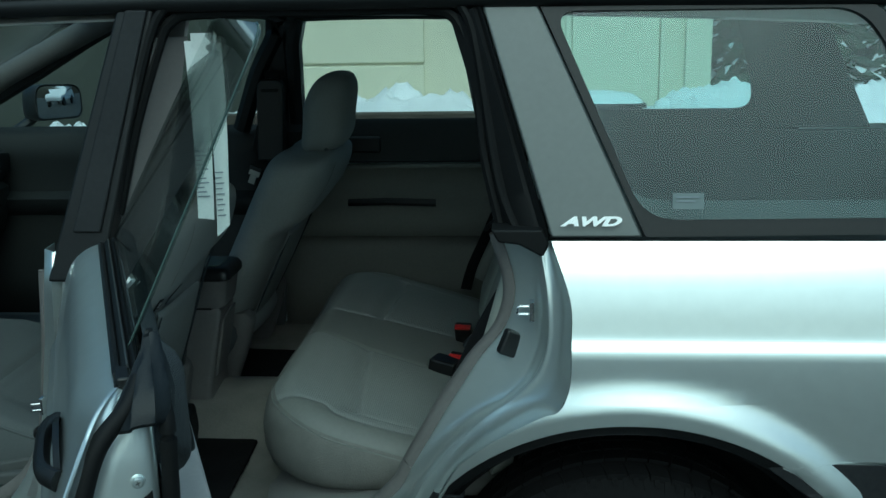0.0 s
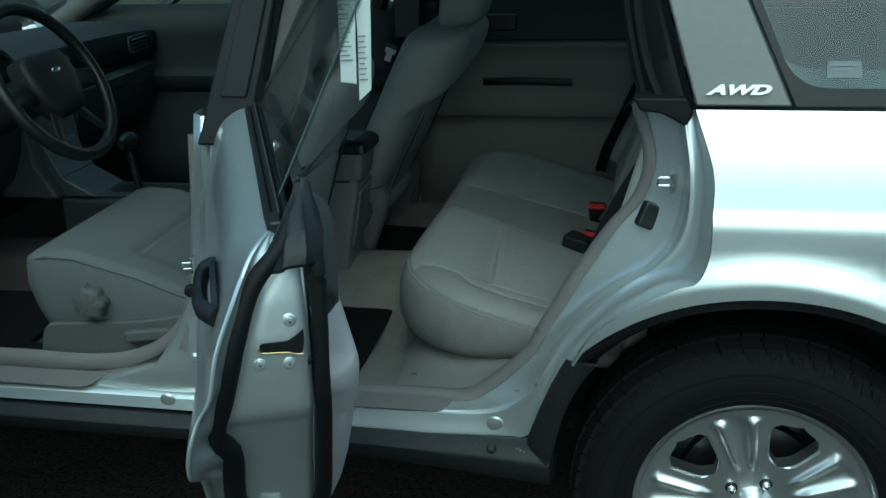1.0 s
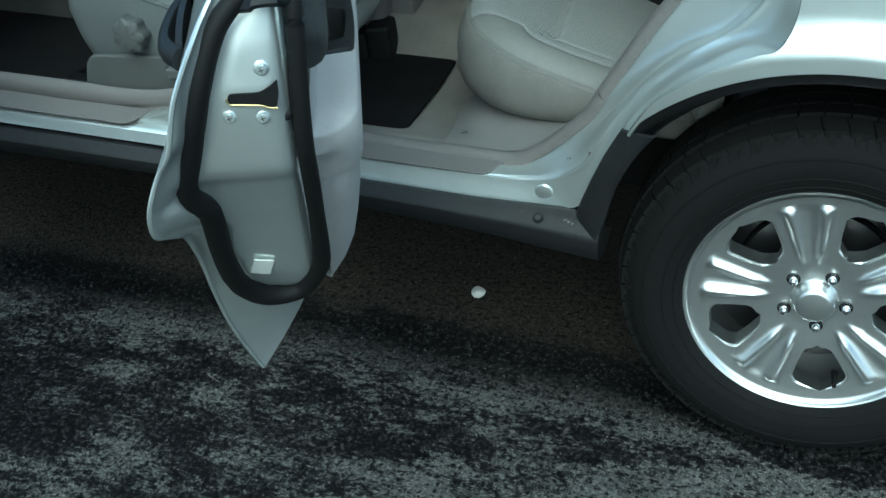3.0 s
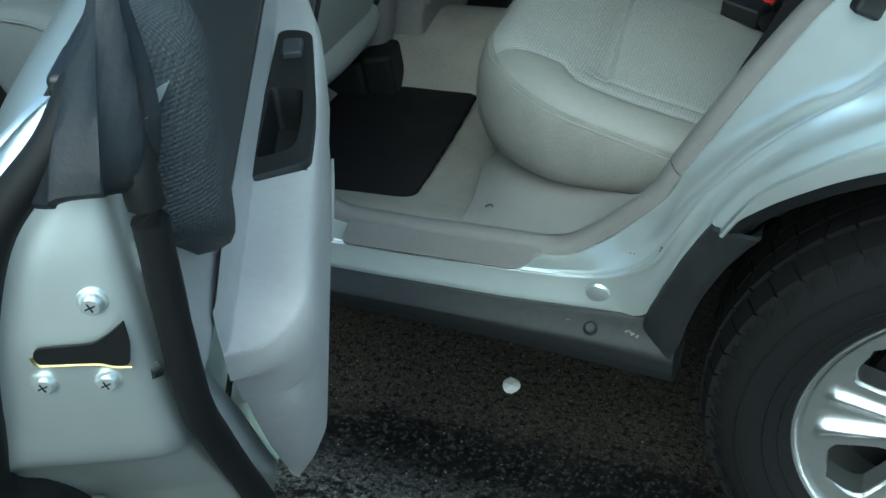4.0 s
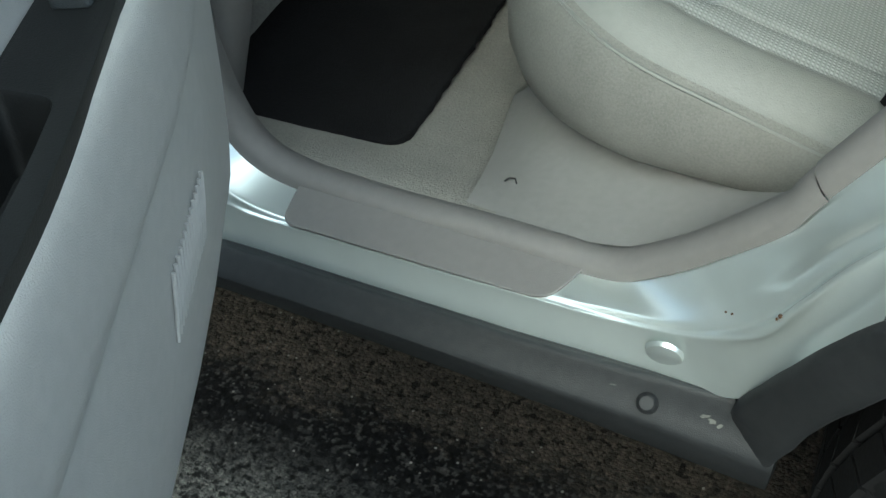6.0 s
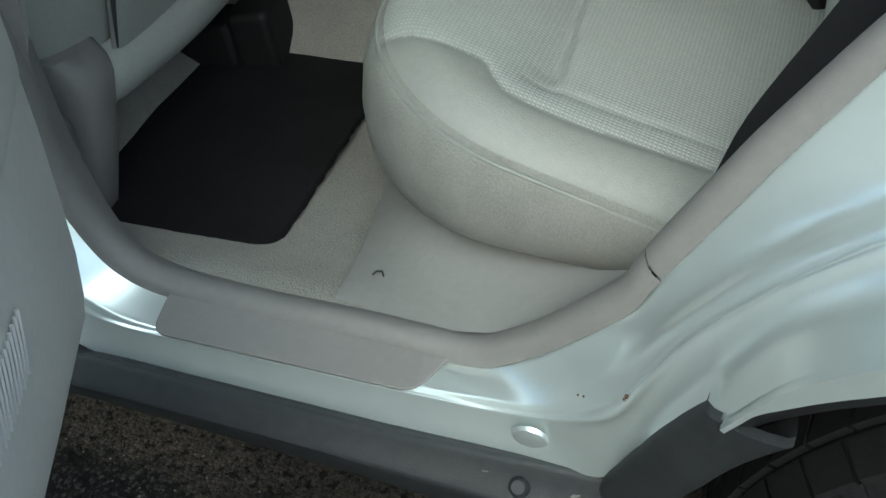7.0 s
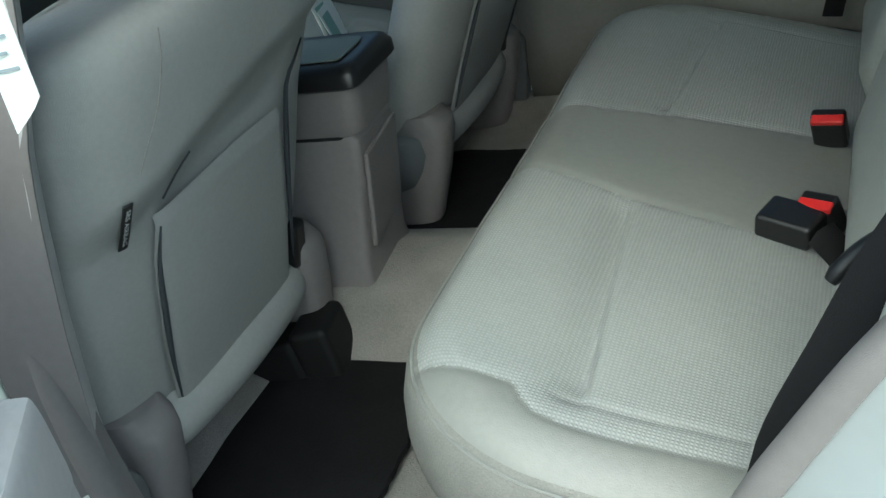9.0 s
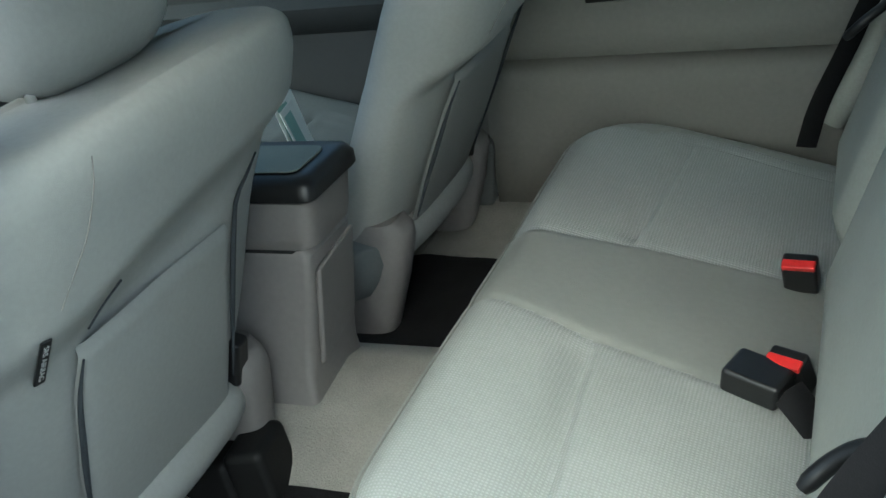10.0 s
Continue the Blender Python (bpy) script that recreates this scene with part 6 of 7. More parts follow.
# mats
def floor_mat(pts, z, label):
    m = thing("floor_mat", label, "floor mat", group="floor mats")
    loop = even(spline([(*p, 0) for p in rounded(pts, [0.03, 0.04, 0.035, 0.09], 5)] + [(*rounded(pts, [0.03, 0.04, 0.035, 0.09], 5)[0], 0)], 140), 140)[:-1]
    cx, cy = sum(p.x for p in loop) / len(loop), sum(p.y for p in loop) / len(loop)
    rows = []
    for q, h in ((1.0, 0.0), (1.002, 0.004), (0.995, 0.008), (0.97, 0.0095), (0.8, 0.0095), (0.5, 0.009), (0.2, 0.0095), (0.0, 0.0095)):
        rows.append([(cx + (p.x - cx) * q + (0.0035 * noise.noise((k * 0.9, 1.3, cx)) if q > 0.9 else 0), cy + (p.y - cy) * q + (0.0035 * noise.noise((k * 0.8, 4.3, cy)) if q > 0.9 else 0), z + h + 0.002 * noise.noise((p.x * 14 * q, p.y * 14 * q, 0.5))) for k, p in enumerate(loop)])
    part("carpet_sheet", grid_mesh(rows, closed_u=True), mat_carpet, m)
    return m


floor_mat([(-1.055, 0.256), (-0.805, 0.272), (-0.815, 0.648), (-1.095, 0.64)], 0.432, "black carpet mat behind the driver seat")
floor_mat([(-1.06, 0.945), (-0.80, 0.935), (-0.78, 1.262), (-1.08, 1.285)], 0.434, "black carpet mat behind the passenger seat")
floor_mat([(-2.1, 0.26), (-1.62, 0.26), (-1.62, 0.68), (-2.1, 0.68)], 0.432, "black carpet mat in the driver footwell")


leaf = thing("leaflet", "white and green printed leaflets propped on the passenger seat", "paper")
for k, (a, b) in enumerate(((0, 0), (0.012, 8))):
    lm = pose(-1.05 - a, 1.015, 0.76 + a, 0, -16 + b * 0.4, 12 - b)
    part("page", moved(grid_mesh([[(0.004 * math.sin(6 * v + k), u, v) for u in np.linspace(-0.035, 0.035, 5)] for v in np.linspace(-0.10, 0.075, 9)]), lm), paper_mat, leaf, "white printed page", thick=0.0008)
    part("colour_block", moved(grid_mesh([[(0.004 * math.sin(6 * v + k) + 0.0012, u, v) for u in np.linspace(-0.028, 0.006, 3)] for v in np.linspace(0.01, 0.065, 5)]), lm), film, leaf, "green printed block")


# belts and buckles
def strap(path, width, label, parent):
    return part("strap", tube(path, width / 2, 8, flat=0.06, up=(0, 1, 0.2)), webbing, parent, label)


def belt(flip):
    b = thing("seat_belt", "black webbing seat belt beside the rear bench", "seat belt", group="rear seat belts")
    f = mirror if flip else (lambda q: q)
    path = spline([(-0.358, 0.285, 0.595), (-0.338, 0.278, 0.665), (-0.297, 0.272, 0.755), (-0.264, 0.262, 0.83), (-0.222, 0.250, 0.91), (-0.175, 0.240, 1.0), (-0.135, 0.236, 1.10), (-0.12, 0.234, 1.2)], 28)
    part("strap", f(tube(path, 0.0185, 10, flat=0.08, up=(-0.3, -0.8, 0.5))), webbing, b, "black webbing strap")
    part("guide", f(tube(spline([(-0.299, 0.320, 0.785), (-0.294, 0.322, 0.791), (-0.279, 0.326, 0.806), (-0.258, 0.322, 0.823), (-0.23, 0.30, 0.838), (-0.20, 0.26, 0.845)], 20), [0.0055] + [0.0075] * 19, 10)), black_trim, b, "black plastic belt guide")
    part("anchor", f(box(-0.14, -0.10, 0.215, 0.235, 1.18, 1.24)), black_trim, b, "black upper anchor", bevel=0.006)
    return b


belt(False)
belt(True)
fb = thing("seat_belt", "black front seat belt with bare metal tongue on the far pillar", "seat belt")
part("strap", tube([(-0.93, 1.50, 0.50), (-0.945, 1.485, 0.9), (-0.93, 1.46, 1.25)], 0.024, 10, flat=0.07, up=(0, 1, 0)), webbing, fb, "black webbing strap")
part("tongue", moved(joined(box(-0.017, 0.017, -0.0015, 0.0015, -0.004, 0.022), box(-0.010, 0.010, -0.0015, 0.0015, -0.030, -0.004)), pose(-1.0, 1.44, 0.942, 0, 22, 0)), steel, fb, "bare metal tongue", bevel=0.001)
part("tongue_grip", moved(box(-0.019, 0.019, -0.004, 0.004, 0.012, 0.026), pose(-1.0, 1.44, 0.942, 0, 22, 0)), black_trim, fb, "black tongue grip", bevel=0.002)
part("shoulder_cover", prism([(p.x, 1.435, p.y) for p in rounded([(-0.985, 0.985), (-0.905, 0.985), (-0.893, 1.228), (-0.976, 1.228)], [0.008, 0.008, 0.034, 0.034], 6)], (0, 0.045, 0)), black_trim, fb, "black shoulder anchor cover", bevel=0.008)
part("anchor_slot", moved(box(-0.026, 0.026, -0.002, 0.002, -0.005, 0.005), pose(-0.935, 1.4335, 1.195, 0, 0, 0)), rubber, fb)


def buckle(at, yaw, pitch, red=True, label="black belt buckle with red button", size=1.0):
    b = thing("belt_buckle", label, "belt buckle", group="belt buckles")
    b.matrix_world = Matrix.Translation(at) @ pose(0, 0, 0, 0, pitch, yaw) @ Matrix.Scale(size, 4)
    part("body", box(-0.055, 0.0, -0.022, 0.022, -0.013, 0.013), black_trim, b, bevel=0.005, segs=3)
    if red:
        part("button", box(-0.0570, -0.049, -0.0205, 0.0205, -0.0138, 0.0), red_plastic, b, "red release button", bevel=0.002)
    else:
        part("strap", tube([(0, 0, 0), (0.035, -0.01, -0.02), (0.05, -0.01, -0.05)], 0.02, 8, flat=0.15, up=(0, 0, 1)), webbing, b, "short webbing strap")
    return b


buckle((-0.332, 0.752, 0.572), 66, 66)
buckle((-0.338, 0.700, 0.600), -20, 8, False, "black dummy buckle stowed flat on the bench", 1.22)
buckle((-0.338, 0.966, 0.578), 84, 66)
# ---- the open rear door, built shut and then swung on its hinge ----
HINGE = (-0.926, 0.03)
SWING = Matrix.Translation((*HINGE, 0)) @ pose(0, 0, 0, 0, 0, -70) @ Matrix.Translation((-HINGE[0], -HINGE[1], 0)) @ Matrix.Translation((-0.175, 0.09, 0)) @ pose(0, 0, 0, 0, 0, 3.5) @ Matrix.Translation((0.175, -0.09, 0))
door = new("rear_door")
door.parent = car
tagged(door, "open silver rear door with grey trim")
TRAIL = [(-0.212, 0.101, 1.063), (-0.192, 0.091, 1.060), (-0.168, 0.078, 1.051), (-0.148, 0.067, 1.036), (-0.130, 0.052, 1.008), (-0.117, 0.032, 0.962), (-0.113, 0.020, 0.912), (-0.117, 0.006, 0.888), (-0.114, -0.008, 0.85), (-0.125, -0.010, 0.815), (-0.163, -0.006, 0.79), (-0.206, -0.006, 0.764), (-0.247, -0.005, 0.737), (-0.292, -0.002, 0.675), (-0.332, 0.0, 0.60), (-0.360, 0.008, 0.53), (-0.383, 0.024, 0.465), (-0.396, 0.038, 0.424)]
trail = spline(TRAIL, 80)


def door_part(name, bm, mat, label="", **kw):
    return part(name, moved(bm, SWING), mat, door, label, **kw)


def door_side(x, z):
    """The door's skin follows the body side and rolls inwards along the belt line."""
    return side_y(x, z) + lerp_table([(1.03, 0.0), (1.045, 0.004), (1.055, 0.012), (1.060, 0.021), (1.063, 0.032)], z)


def door_skin():
    rows = []
    for p in trail:
        full = p.y - door_side(p.x, p.z)
        row = []
        for k in range(33):
            t = k / 32
            x = -0.925 + (p.x + 0.925) * (1 - (1 - t) ** 1.6)
            w = min(1, max(0, 1 - (p.x - x) / 0.16))
            row.append((x, door_side(x, p.z) + full * w * w * (3 - 2 * w), p.z))
        # rounded hem along the trailing edge
        rows.append(row + [(p.x + 0.0015, p.y + 0.002, p.z), (p.x + 0.0005, p.y + 0.0045, p.z), (p.x - 0.004, p.y + 0.0055, p.z)])
    return grid_mesh(rows)


door_part("outer_skin", door_skin(), paint, "silver outer skin")


FACE = [(0.41, -0.45), (0.52, -0.385), (0.56, -0.365), (0.65, -0.305), (0.75, -0.245), (0.80, -0.211), (0.842, -0.183), (0.851, -0.175), (0.857, -0.1665), (0.87, -0.163), (0.91, -0.157), (0.95, -0.153), (1.0, -0.158), (1.06, -0.168)]
SEAL_Y = [(0.596, 0.066), (0.628, 0.043), (0.70, 0.033), (0.796, 0.040), (0.82, 0.032), (0.844, 0.021), (0.887, 0.031), (0.956, 0.052), (1.018, 0.077), (1.07, 0.117)]


def end_x(z):
    return lerp_table(FACE, z)


def end_face():
    rows = []
    for p in trail:
        z, y0, x, xe = p.z, p.y, p.x, end_x(p.z)
        if z > 0.605:
            ys = max(lerp_table(SEAL_Y, z), y0 + 0.02)
            xs = min(xe + 0.012, x - 0.02)
            rows.append([(x - 0.004, y0 + 0.0055, z), (x - 0.009, y0 + 0.0075, z), ((x - 0.009 + xs) / 2, (y0 + 0.0075 + ys) / 2 - 0.002, z), (xs + 0.003, ys - 0.004, z), (xs - 0.001, ys, z), (xe + 0.002, ys + 0.013, z), (xe, ys + 0.022, z), (xe + 0.001, max(0.09, ys + 0.026), z), (xe, max(0.120, ys + 0.03), z), (xe - 0.006, max(0.132, ys + 0.035), z), (xe - 0.025, max(0.137, ys + 0.04), z), (xe - 0.07, max(0.138, ys + 0.042), z)])
        else:
            u = (0.605 - z) / 0.185
            a, b = Vector((x - 0.003, y0 + 0.005, z)), Vector((-0.37 - 0.11 * u, 0.125, 0.59 - 0.05 * u))
            rows.append([a.lerp(b, k / 11) + Vector((-0.012, 0.010, 0)) * math.sin(math.pi * k / 11) for k in range(12)])
    return grid_mesh([spline(r, 34) for r in rows])


door_part("end_face", end_face(), paint, "silver latch end panel")

seal_path = [(-0.192, 0.126, 1.078), (-0.169, 0.112, 1.056), (-0.155, 0.077, 1.018), (-0.146, 0.052, 0.956), (-0.156, 0.033, 0.887), (-0.168, 0.022, 0.850), (-0.178, 0.024, 0.828), (-0.200, 0.037, 0.796), (-0.261, 0.034, 0.699), (-0.302, 0.042, 0.632), (-0.325, 0.072, 0.598), (-0.335, 0.112, 0.598), (-0.315, 0.138, 0.64), (-0.280, 0.146, 0.691), (-0.20, 0.148, 0.83), (-0.172, 0.147, 0.90), (-0.166, 0.150, 1.019), (-0.172, 0.148, 1.05), (-0.18, 0.145, 1.07)]
door_part("door_seal", tube(spline(seal_path, 140), [0.0135 - 0.004 * min(1, max(0, (k - 70) / 30)) - 0.005 * max(0, 1 - k / 22) for k in range(140)], 10), rubber, "thick black rubber door seal")
door_part("lower_edge", grid_mesh([[(x, 0.036, 0.415), (x, 0.05, 0.425), (x, 0.09, 0.47), (x, 0.128, 0.545)] for x in np.linspace(-0.925, -0.47, 12)]), paint, "silver door bottom")

# latch and its screws
def latch_outline(grow):
    left, right = 0.080 - grow, 0.126 + grow
    return rounded([(left, 0.944 - grow), (0.110, 0.942 - grow), (0.118, 0.9395 - grow), (right, 0.9385 - grow), (right + 0.003, 0.952), (right + 0.003, 0.967 + grow), (0.121, 0.9605 + grow), (0.111, 0.9545 + grow), (left, 0.9545 + grow)], [0.005, 0.004, 0.003, 0.006, 0.004, 0.001, 0.004, 0.004, 0.005], 4)


door_part("latch", tube(spline([(-0.1502, 0.0785, 0.9495), (-0.1502, 0.0805, 0.9445), (-0.1502, 0.085, 0.9432), (-0.1502, 0.110, 0.9412), (-0.1502, 0.118, 0.9385), (-0.1502, 0.127, 0.9375)], 24), 0.0011, 6), brass, "brass-coloured latch lip")
door_part("latch_slot", prism([(-0.1513, p.x, p.y) for p in latch_outline(0)], (0.0016, 0, 0)), rubber, "dark latch slot")
for y, z in ((0.115, 0.977), (0.079, 0.929), (0.111, 0.927)):
    screw = door_part("latch_screw", moved(lathe([(0, -0.0032), (0.0045, -0.003), (0.0060, -0.0012), (0.0064, 0.001), (0.0078, 0.0015), (0.0082, 0.004)], 20), Matrix.Translation((-0.153, y, z)) @ pose(0, 0, 0, 0, 0, 90)), paint, "painted cross-head latch screw")
    part("screw_slot", moved(joined(box(-0.0006, 0.0006, -0.0003, 0.0003, -0.0028, 0.0028), box(-0.0006, 0.0006, -0.0028, 0.0028, -0.0003, 0.0003)), SWING @ Matrix.Translation((-0.1498, y, z)) @ pose(0, 0, 0, 20, 0, 0)), black_trim, screw)
door_part("bump_stop", moved(lathe([(0, -0.002), (0.004, -0.002), (0.006, 0.003)], 12), Matrix.Translation((-0.164, 0.131, 0.922)) @ pose(0, 0, 0, 0, 0, 60)), black_trim, "small black plug")
door_part("sticker", moved(box(-0.0008, 0.0008, -0.012, 0.012, -0.020, 0.020), pose(-0.2945, 0.072, 0.662, -14, 33.7, 0)), paper_mat, "white paper sticker")

# inner trim: light panel, charcoal padded insert above, armrest over a bulged pocket
def trim_panel(x0, z0, z1, y, puff, back, nx=26, nz=16, corner=0.0):
    rows = []
    for i in range(nz + 1):
        t = i / nz
        z = z0 + (z1 - z0) * t
        xr = end_x(z) - back - corner * max(0, 1 - t / 0.35) ** 2.2
        rows.append([(x0 + (xr - x0) * k / nx, y + puff * (1 - (max(0, 2 * k / nx - 1)) ** 9) * (1 - abs(2 * t - 1) ** 7), z) for k in range(nx + 1)])
    return grid_mesh(rows)


def insert_pad():
    """The padded upper insert: flat along the door, swelling to a rounded rear end."""
    rows = []
    for i in range(21):
        t = i / 20
        z = 0.968 + 0.126 * t
        xr = end_x(z) - 0.032 - 0.020 * max(0, 1 - t / 0.22) ** 2 - 0.03 * max(0, (t - 0.5) / 0.5) ** 2
        edge = (1 - abs(2 * t - 1) ** 8)
        row = []
        for k in range(45):
            s = 1 - (1 - k / 44) ** 1.8
            x = -0.91 + (xr + 0.91) * s
            back = xr - x
            zz = z - lerp_table([(0.0, 0.0), (0.01, 0.002), (0.06, 0.045), (0.14, 0.060), (0.27, 0.062), (0.40, 0.050), (0.75, 0.045)], back) * (1 - t)
            out = 0.024 + 0.016 * math.exp(-((back - 0.04) / 0.04) ** 2)
            row.append((x, 0.138 + out * edge * math.sqrt(max(0, 1 - max(0, 1 - back / 0.03) ** 2)), zz))
        rows.append(row + [(xr + 0.001, 0.130, z)])
    return grid_mesh(rows)


door_part("upper_trim", trim_panel(-0.91, 0.86, 0.975, 0.140, 0.006, 0.020), trim_light, "light grey trim panel")
door_part("upper_insert", insert_pad(), dimple, "charcoal dimpled padded insert")


def trim_end(z):
    return lerp_table([(0.53, -0.455), (0.60, -0.40), (0.70, -0.335), (0.78, -0.295), (0.83, -0.270), (0.90, -0.262)], z)


def bulge(profile, grow, nx=54, dip=False):
    """A moulded body on the door's inner side: (y, z) profile run along x, rounded off at the rear end."""
    rows = []
    for y, z, deep in profile:
        xr = trim_end(z) + grow
        row = []
        for k in range(nx + 1):
            t = k / nx
            x = -0.905 + (xr + 0.905) * (1 - (1 - t) ** 1.35)
            q = max(0, (x - (xr - 0.055)) / 0.055)
            front = lerp_table([(-0.905, 0.55), (-0.78, 0.9), (-0.70, 1.0)], x)
            yy = 0.147 + (y - 0.147 + grow) * front * math.sqrt(max(0, 1 - q ** 2.4))
            zz = z - 0.06 * deep * min(1, max(0, (x + 0.69) / 0.012)) * min(1, max(0, (-0.472 - x) / 0.010)) - 0.018 * max(0, q) ** 2 * (1 if z > 0.84 else 0)
            row.append((x, yy, zz))
        rows.append(row)
    return grid_mesh(rows)


door_part("door_pocket", bulge([(0.15, 0.79, 0), (0.19, 0.79, 0), (0.200, 0.785, 0), (0.198, 0.74, 0), (0.192, 0.68, 0), (0.184, 0.62, 0), (0.172, 0.575, 0), (0.160, 0.55, 0), (0.147, 0.538, 0), (0.13, 0.534, 0)], 0.0), trim_light, "light grey bulged lower panel")
door_part("armrest", bulge([(0.147, 0.905, 0), (0.1485, 0.885, 0), (0.150, 0.872, 0), (0.1515, 0.868, 0), (0.1535, 0.867, 1), (0.176, 0.866, 1), (0.1915, 0.865, 1), (0.1925, 0.8645, 0), (0.1955, 0.864, 0), (0.198, 0.861, 0), (0.200, 0.854, 0), (0.201, 0.842, 0), (0.2005, 0.82, 0), (0.2, 0.80, 0), (0.198, 0.787, 0), (0.195, 0.781, 0)], 0.0045), trim_light, "light grey moulded armrest")
for k in range(14):
    x = -0.722 + 0.0064 * k
    door_part("grip_rib", tube(spline([(x - 0.006, 0.1980, 0.727), (x, 0.1965, 0.705), (x + 0.004, 0.1935, 0.683)], 7), 0.0015, 6), trim_light)
panel = rounded([(-0.752, 0.160), (-0.447, 0.149), (-0.467, 0.200), (-0.56, 0.2025), (-0.742, 0.194)], [0.016, 0.008, 0.013, 0.06, 0.02], 7)
cup = rounded([(-0.612, 0.160), (-0.480, 0.1555), (-0.490, 0.187), (-0.55, 0.191), (-0.603, 0.190)], [0.008, 0.006, 0.016, 0.03, 0.008], 7)


def switch_panel():
    """A plate with a deep pull cup sunk through it."""
    loops = [[(p.x, p.y, 0.838) for p in panel], [(p.x, p.y, 0.868) for p in panel]]
    c = Vector((-0.60, 0.176))
    loops.append([(*(p + (c - p) * 0.02), 0.871) for p in panel])
    m = Vector((-0.55, 0.175))
    loops += [[(*(p + (p - m) * 0.06), 0.8713) for p in cup], [(*p, 0.8718) for p in cup], [(*(p + (m - p) * 0.03), 0.8695) for p in cup], [(*(p + (m - p) * 0.07), 0.845) for p in cup], [(*(p + (m - p) * 0.16), 0.8335) for p in cup], [(*(p + (m - p) * 0.9), 0.832) for p in cup]]
    return grid_mesh(loops, closed_u=True)


door_part("switch_panel", switch_panel(), panel_black, "black window switch panel with a deep pull cup")
door_part("window_switch", moved(box(-0.018, 0.018, -0.010, 0.010, -0.004, 0.005), Matrix.Translation((-0.690, 0.177, 0.8735))), trim_dark, "grey window switch", bevel=0.003)

# window frame, glass, outer handle
door_part("belt_moulding", grid_mesh([[(x, y, z) for y, z in ((0.099, 1.052), (0.1005, 1.066), (0.104, 1.069), (0.108, 1.068), (0.110, 1.064), (0.112, 1.069), (0.116, 1.0725), (0.119, 1.072), (0.1205, 1.067), (0.123, 1.072), (0.126, 1.0755), (0.129, 1.074), (0.130, 1.066), (0.130, 1.050))] for x in np.linspace(-0.915, -0.245, 20)]), black_trim, "black ribbed belt moulding")
door_part("moulding_rib", tube([(-0.912, 0.1172, 1.0735), (-0.55, 0.1172, 1.0735), (-0.25, 0.1172, 1.0735)], 0.0012, 6), steel, "thin bright moulding rib")
door_part("moulding_cap", box(-0.256, -0.212, 0.103, 0.119, 1.050, 1.0725), black_trim, "black moulding end cap", bevel=0.004)
def glass_y(z):
    return 0.125 + (z - 1.075) * 0.485


door_part("door_window", grid_mesh([[(x0 + (x1 - x0) * k / 12, glass_y(z), z) for k in range(13)] for z, x0, x1 in ((1.055, -0.905, -0.330), (1.15, -0.885, -0.326), (1.25, -0.855, -0.321), (1.36, -0.81, -0.317), (1.41, -0.785, -0.318), (1.43, -0.77, -0.33), (1.437, -0.75, -0.36))]), glass_clear, "frameless greenish door glass", thick=0.004)
door_part("glass_edge", tube(spline([(-0.3295, glass_y(1.06), 1.06), (-0.3255, glass_y(1.15), 1.15), (-0.3205, glass_y(1.25), 1.25), (-0.3165, glass_y(1.36), 1.36), (-0.3175, glass_y(1.41), 1.41), (-0.33, glass_y(1.43), 1.43), (-0.36, glass_y(1.437), 1.437)], 40), 0.0016, 6), glass_rim, "ground green edge of the glass")
BOOT = [(1.034, -0.168, 0.097, 0.149, 0.018), (1.038, -0.168, 0.094, 0.153, 0.023), (1.050, -0.172, 0.100, 0.156, 0.023), (1.068, -0.182, 0.110, 0.158, 0.021), (1.088, -0.197, 0.122, 0.156, 0.017), (1.105, -0.208, 0.134, 0.152, 0.012), (1.118, -0.214, 0.138, 0.150, 0.008)]
boot_rows = []
for k in range(16):
    z = 1.034 + (1.118 - 1.034) * (k / 15) ** 1.4
    x, y0, y1, d = (lerp_table([(b[0], b[q]) for b in BOOT], z) for q in (1, 2, 3, 4))
    boot_rows.append([(x + d * math.cos(a) * (1 + 0.07 * math.sin(6 * a + z * 35)), (y0 + y1) / 2 + (y1 - y0) / 2 * math.sin(a) * (1 + 0.12 * math.sin(3 * a + z * 50)) + 0.003 * math.sin(7 * a + z * 60), z + 0.004 * math.sin(2 * a + 1)) for a in [2 * math.pi * j / 40 for j in range(40)]])
door_part("corner_boot", grid_mesh(boot_rows, closed_u=True), boot_mat, "draped charcoal rubber corner boot")
door_part("handle_bezel", moved(lathe([(0.0, 0.004), (0.03, 0.002), (0.04, -0.001), (0.043, 0.006)], 28), Matrix.Translation((-0.25, 0.034, 0.985)) @ Matrix.Diagonal((1.6, 1, 0.7, 1))), black_trim, "black oval handle recess")
door_part("door_handle", tube(spline([(-0.335, 0.036, 0.985), (-0.31, 0.024, 0.987), (-0.25, 0.020, 0.987), (-0.20, 0.022, 0.984), (-0.18, 0.036, 0.98)], 20), 0.009, 10, flat=1.4), black_trim, "black outer door handle")

# papers hung inside the glass, by its upper front corner
st = thing("window_sticker", "long white printed papers hanging inside the door glass", "paper")


def sheet(left, right, z0, z1, cut, label, bend):
    """A narrow hanging sheet between two upright edges, its foot cut askew."""
    rows = []
    for v in np.linspace(0, 1, 18):
        row = []
        for u in np.linspace(0, 1, 6):
            p = Vector(left).lerp(Vector(right), u)
            low = z0 + cut * u
            z = z1 + (low - z1) * v
            row.append((p.x + bend * math.sin(2.6 * v + 0.8 * u), p.y + bend * (math.sin(3.1 * v + u) + 0.8 * math.sin(math.pi * u)), z))
        rows.append(row)
    return part("sheet", grid_mesh(rows), paper_mat, st, label, thick=0.0006)


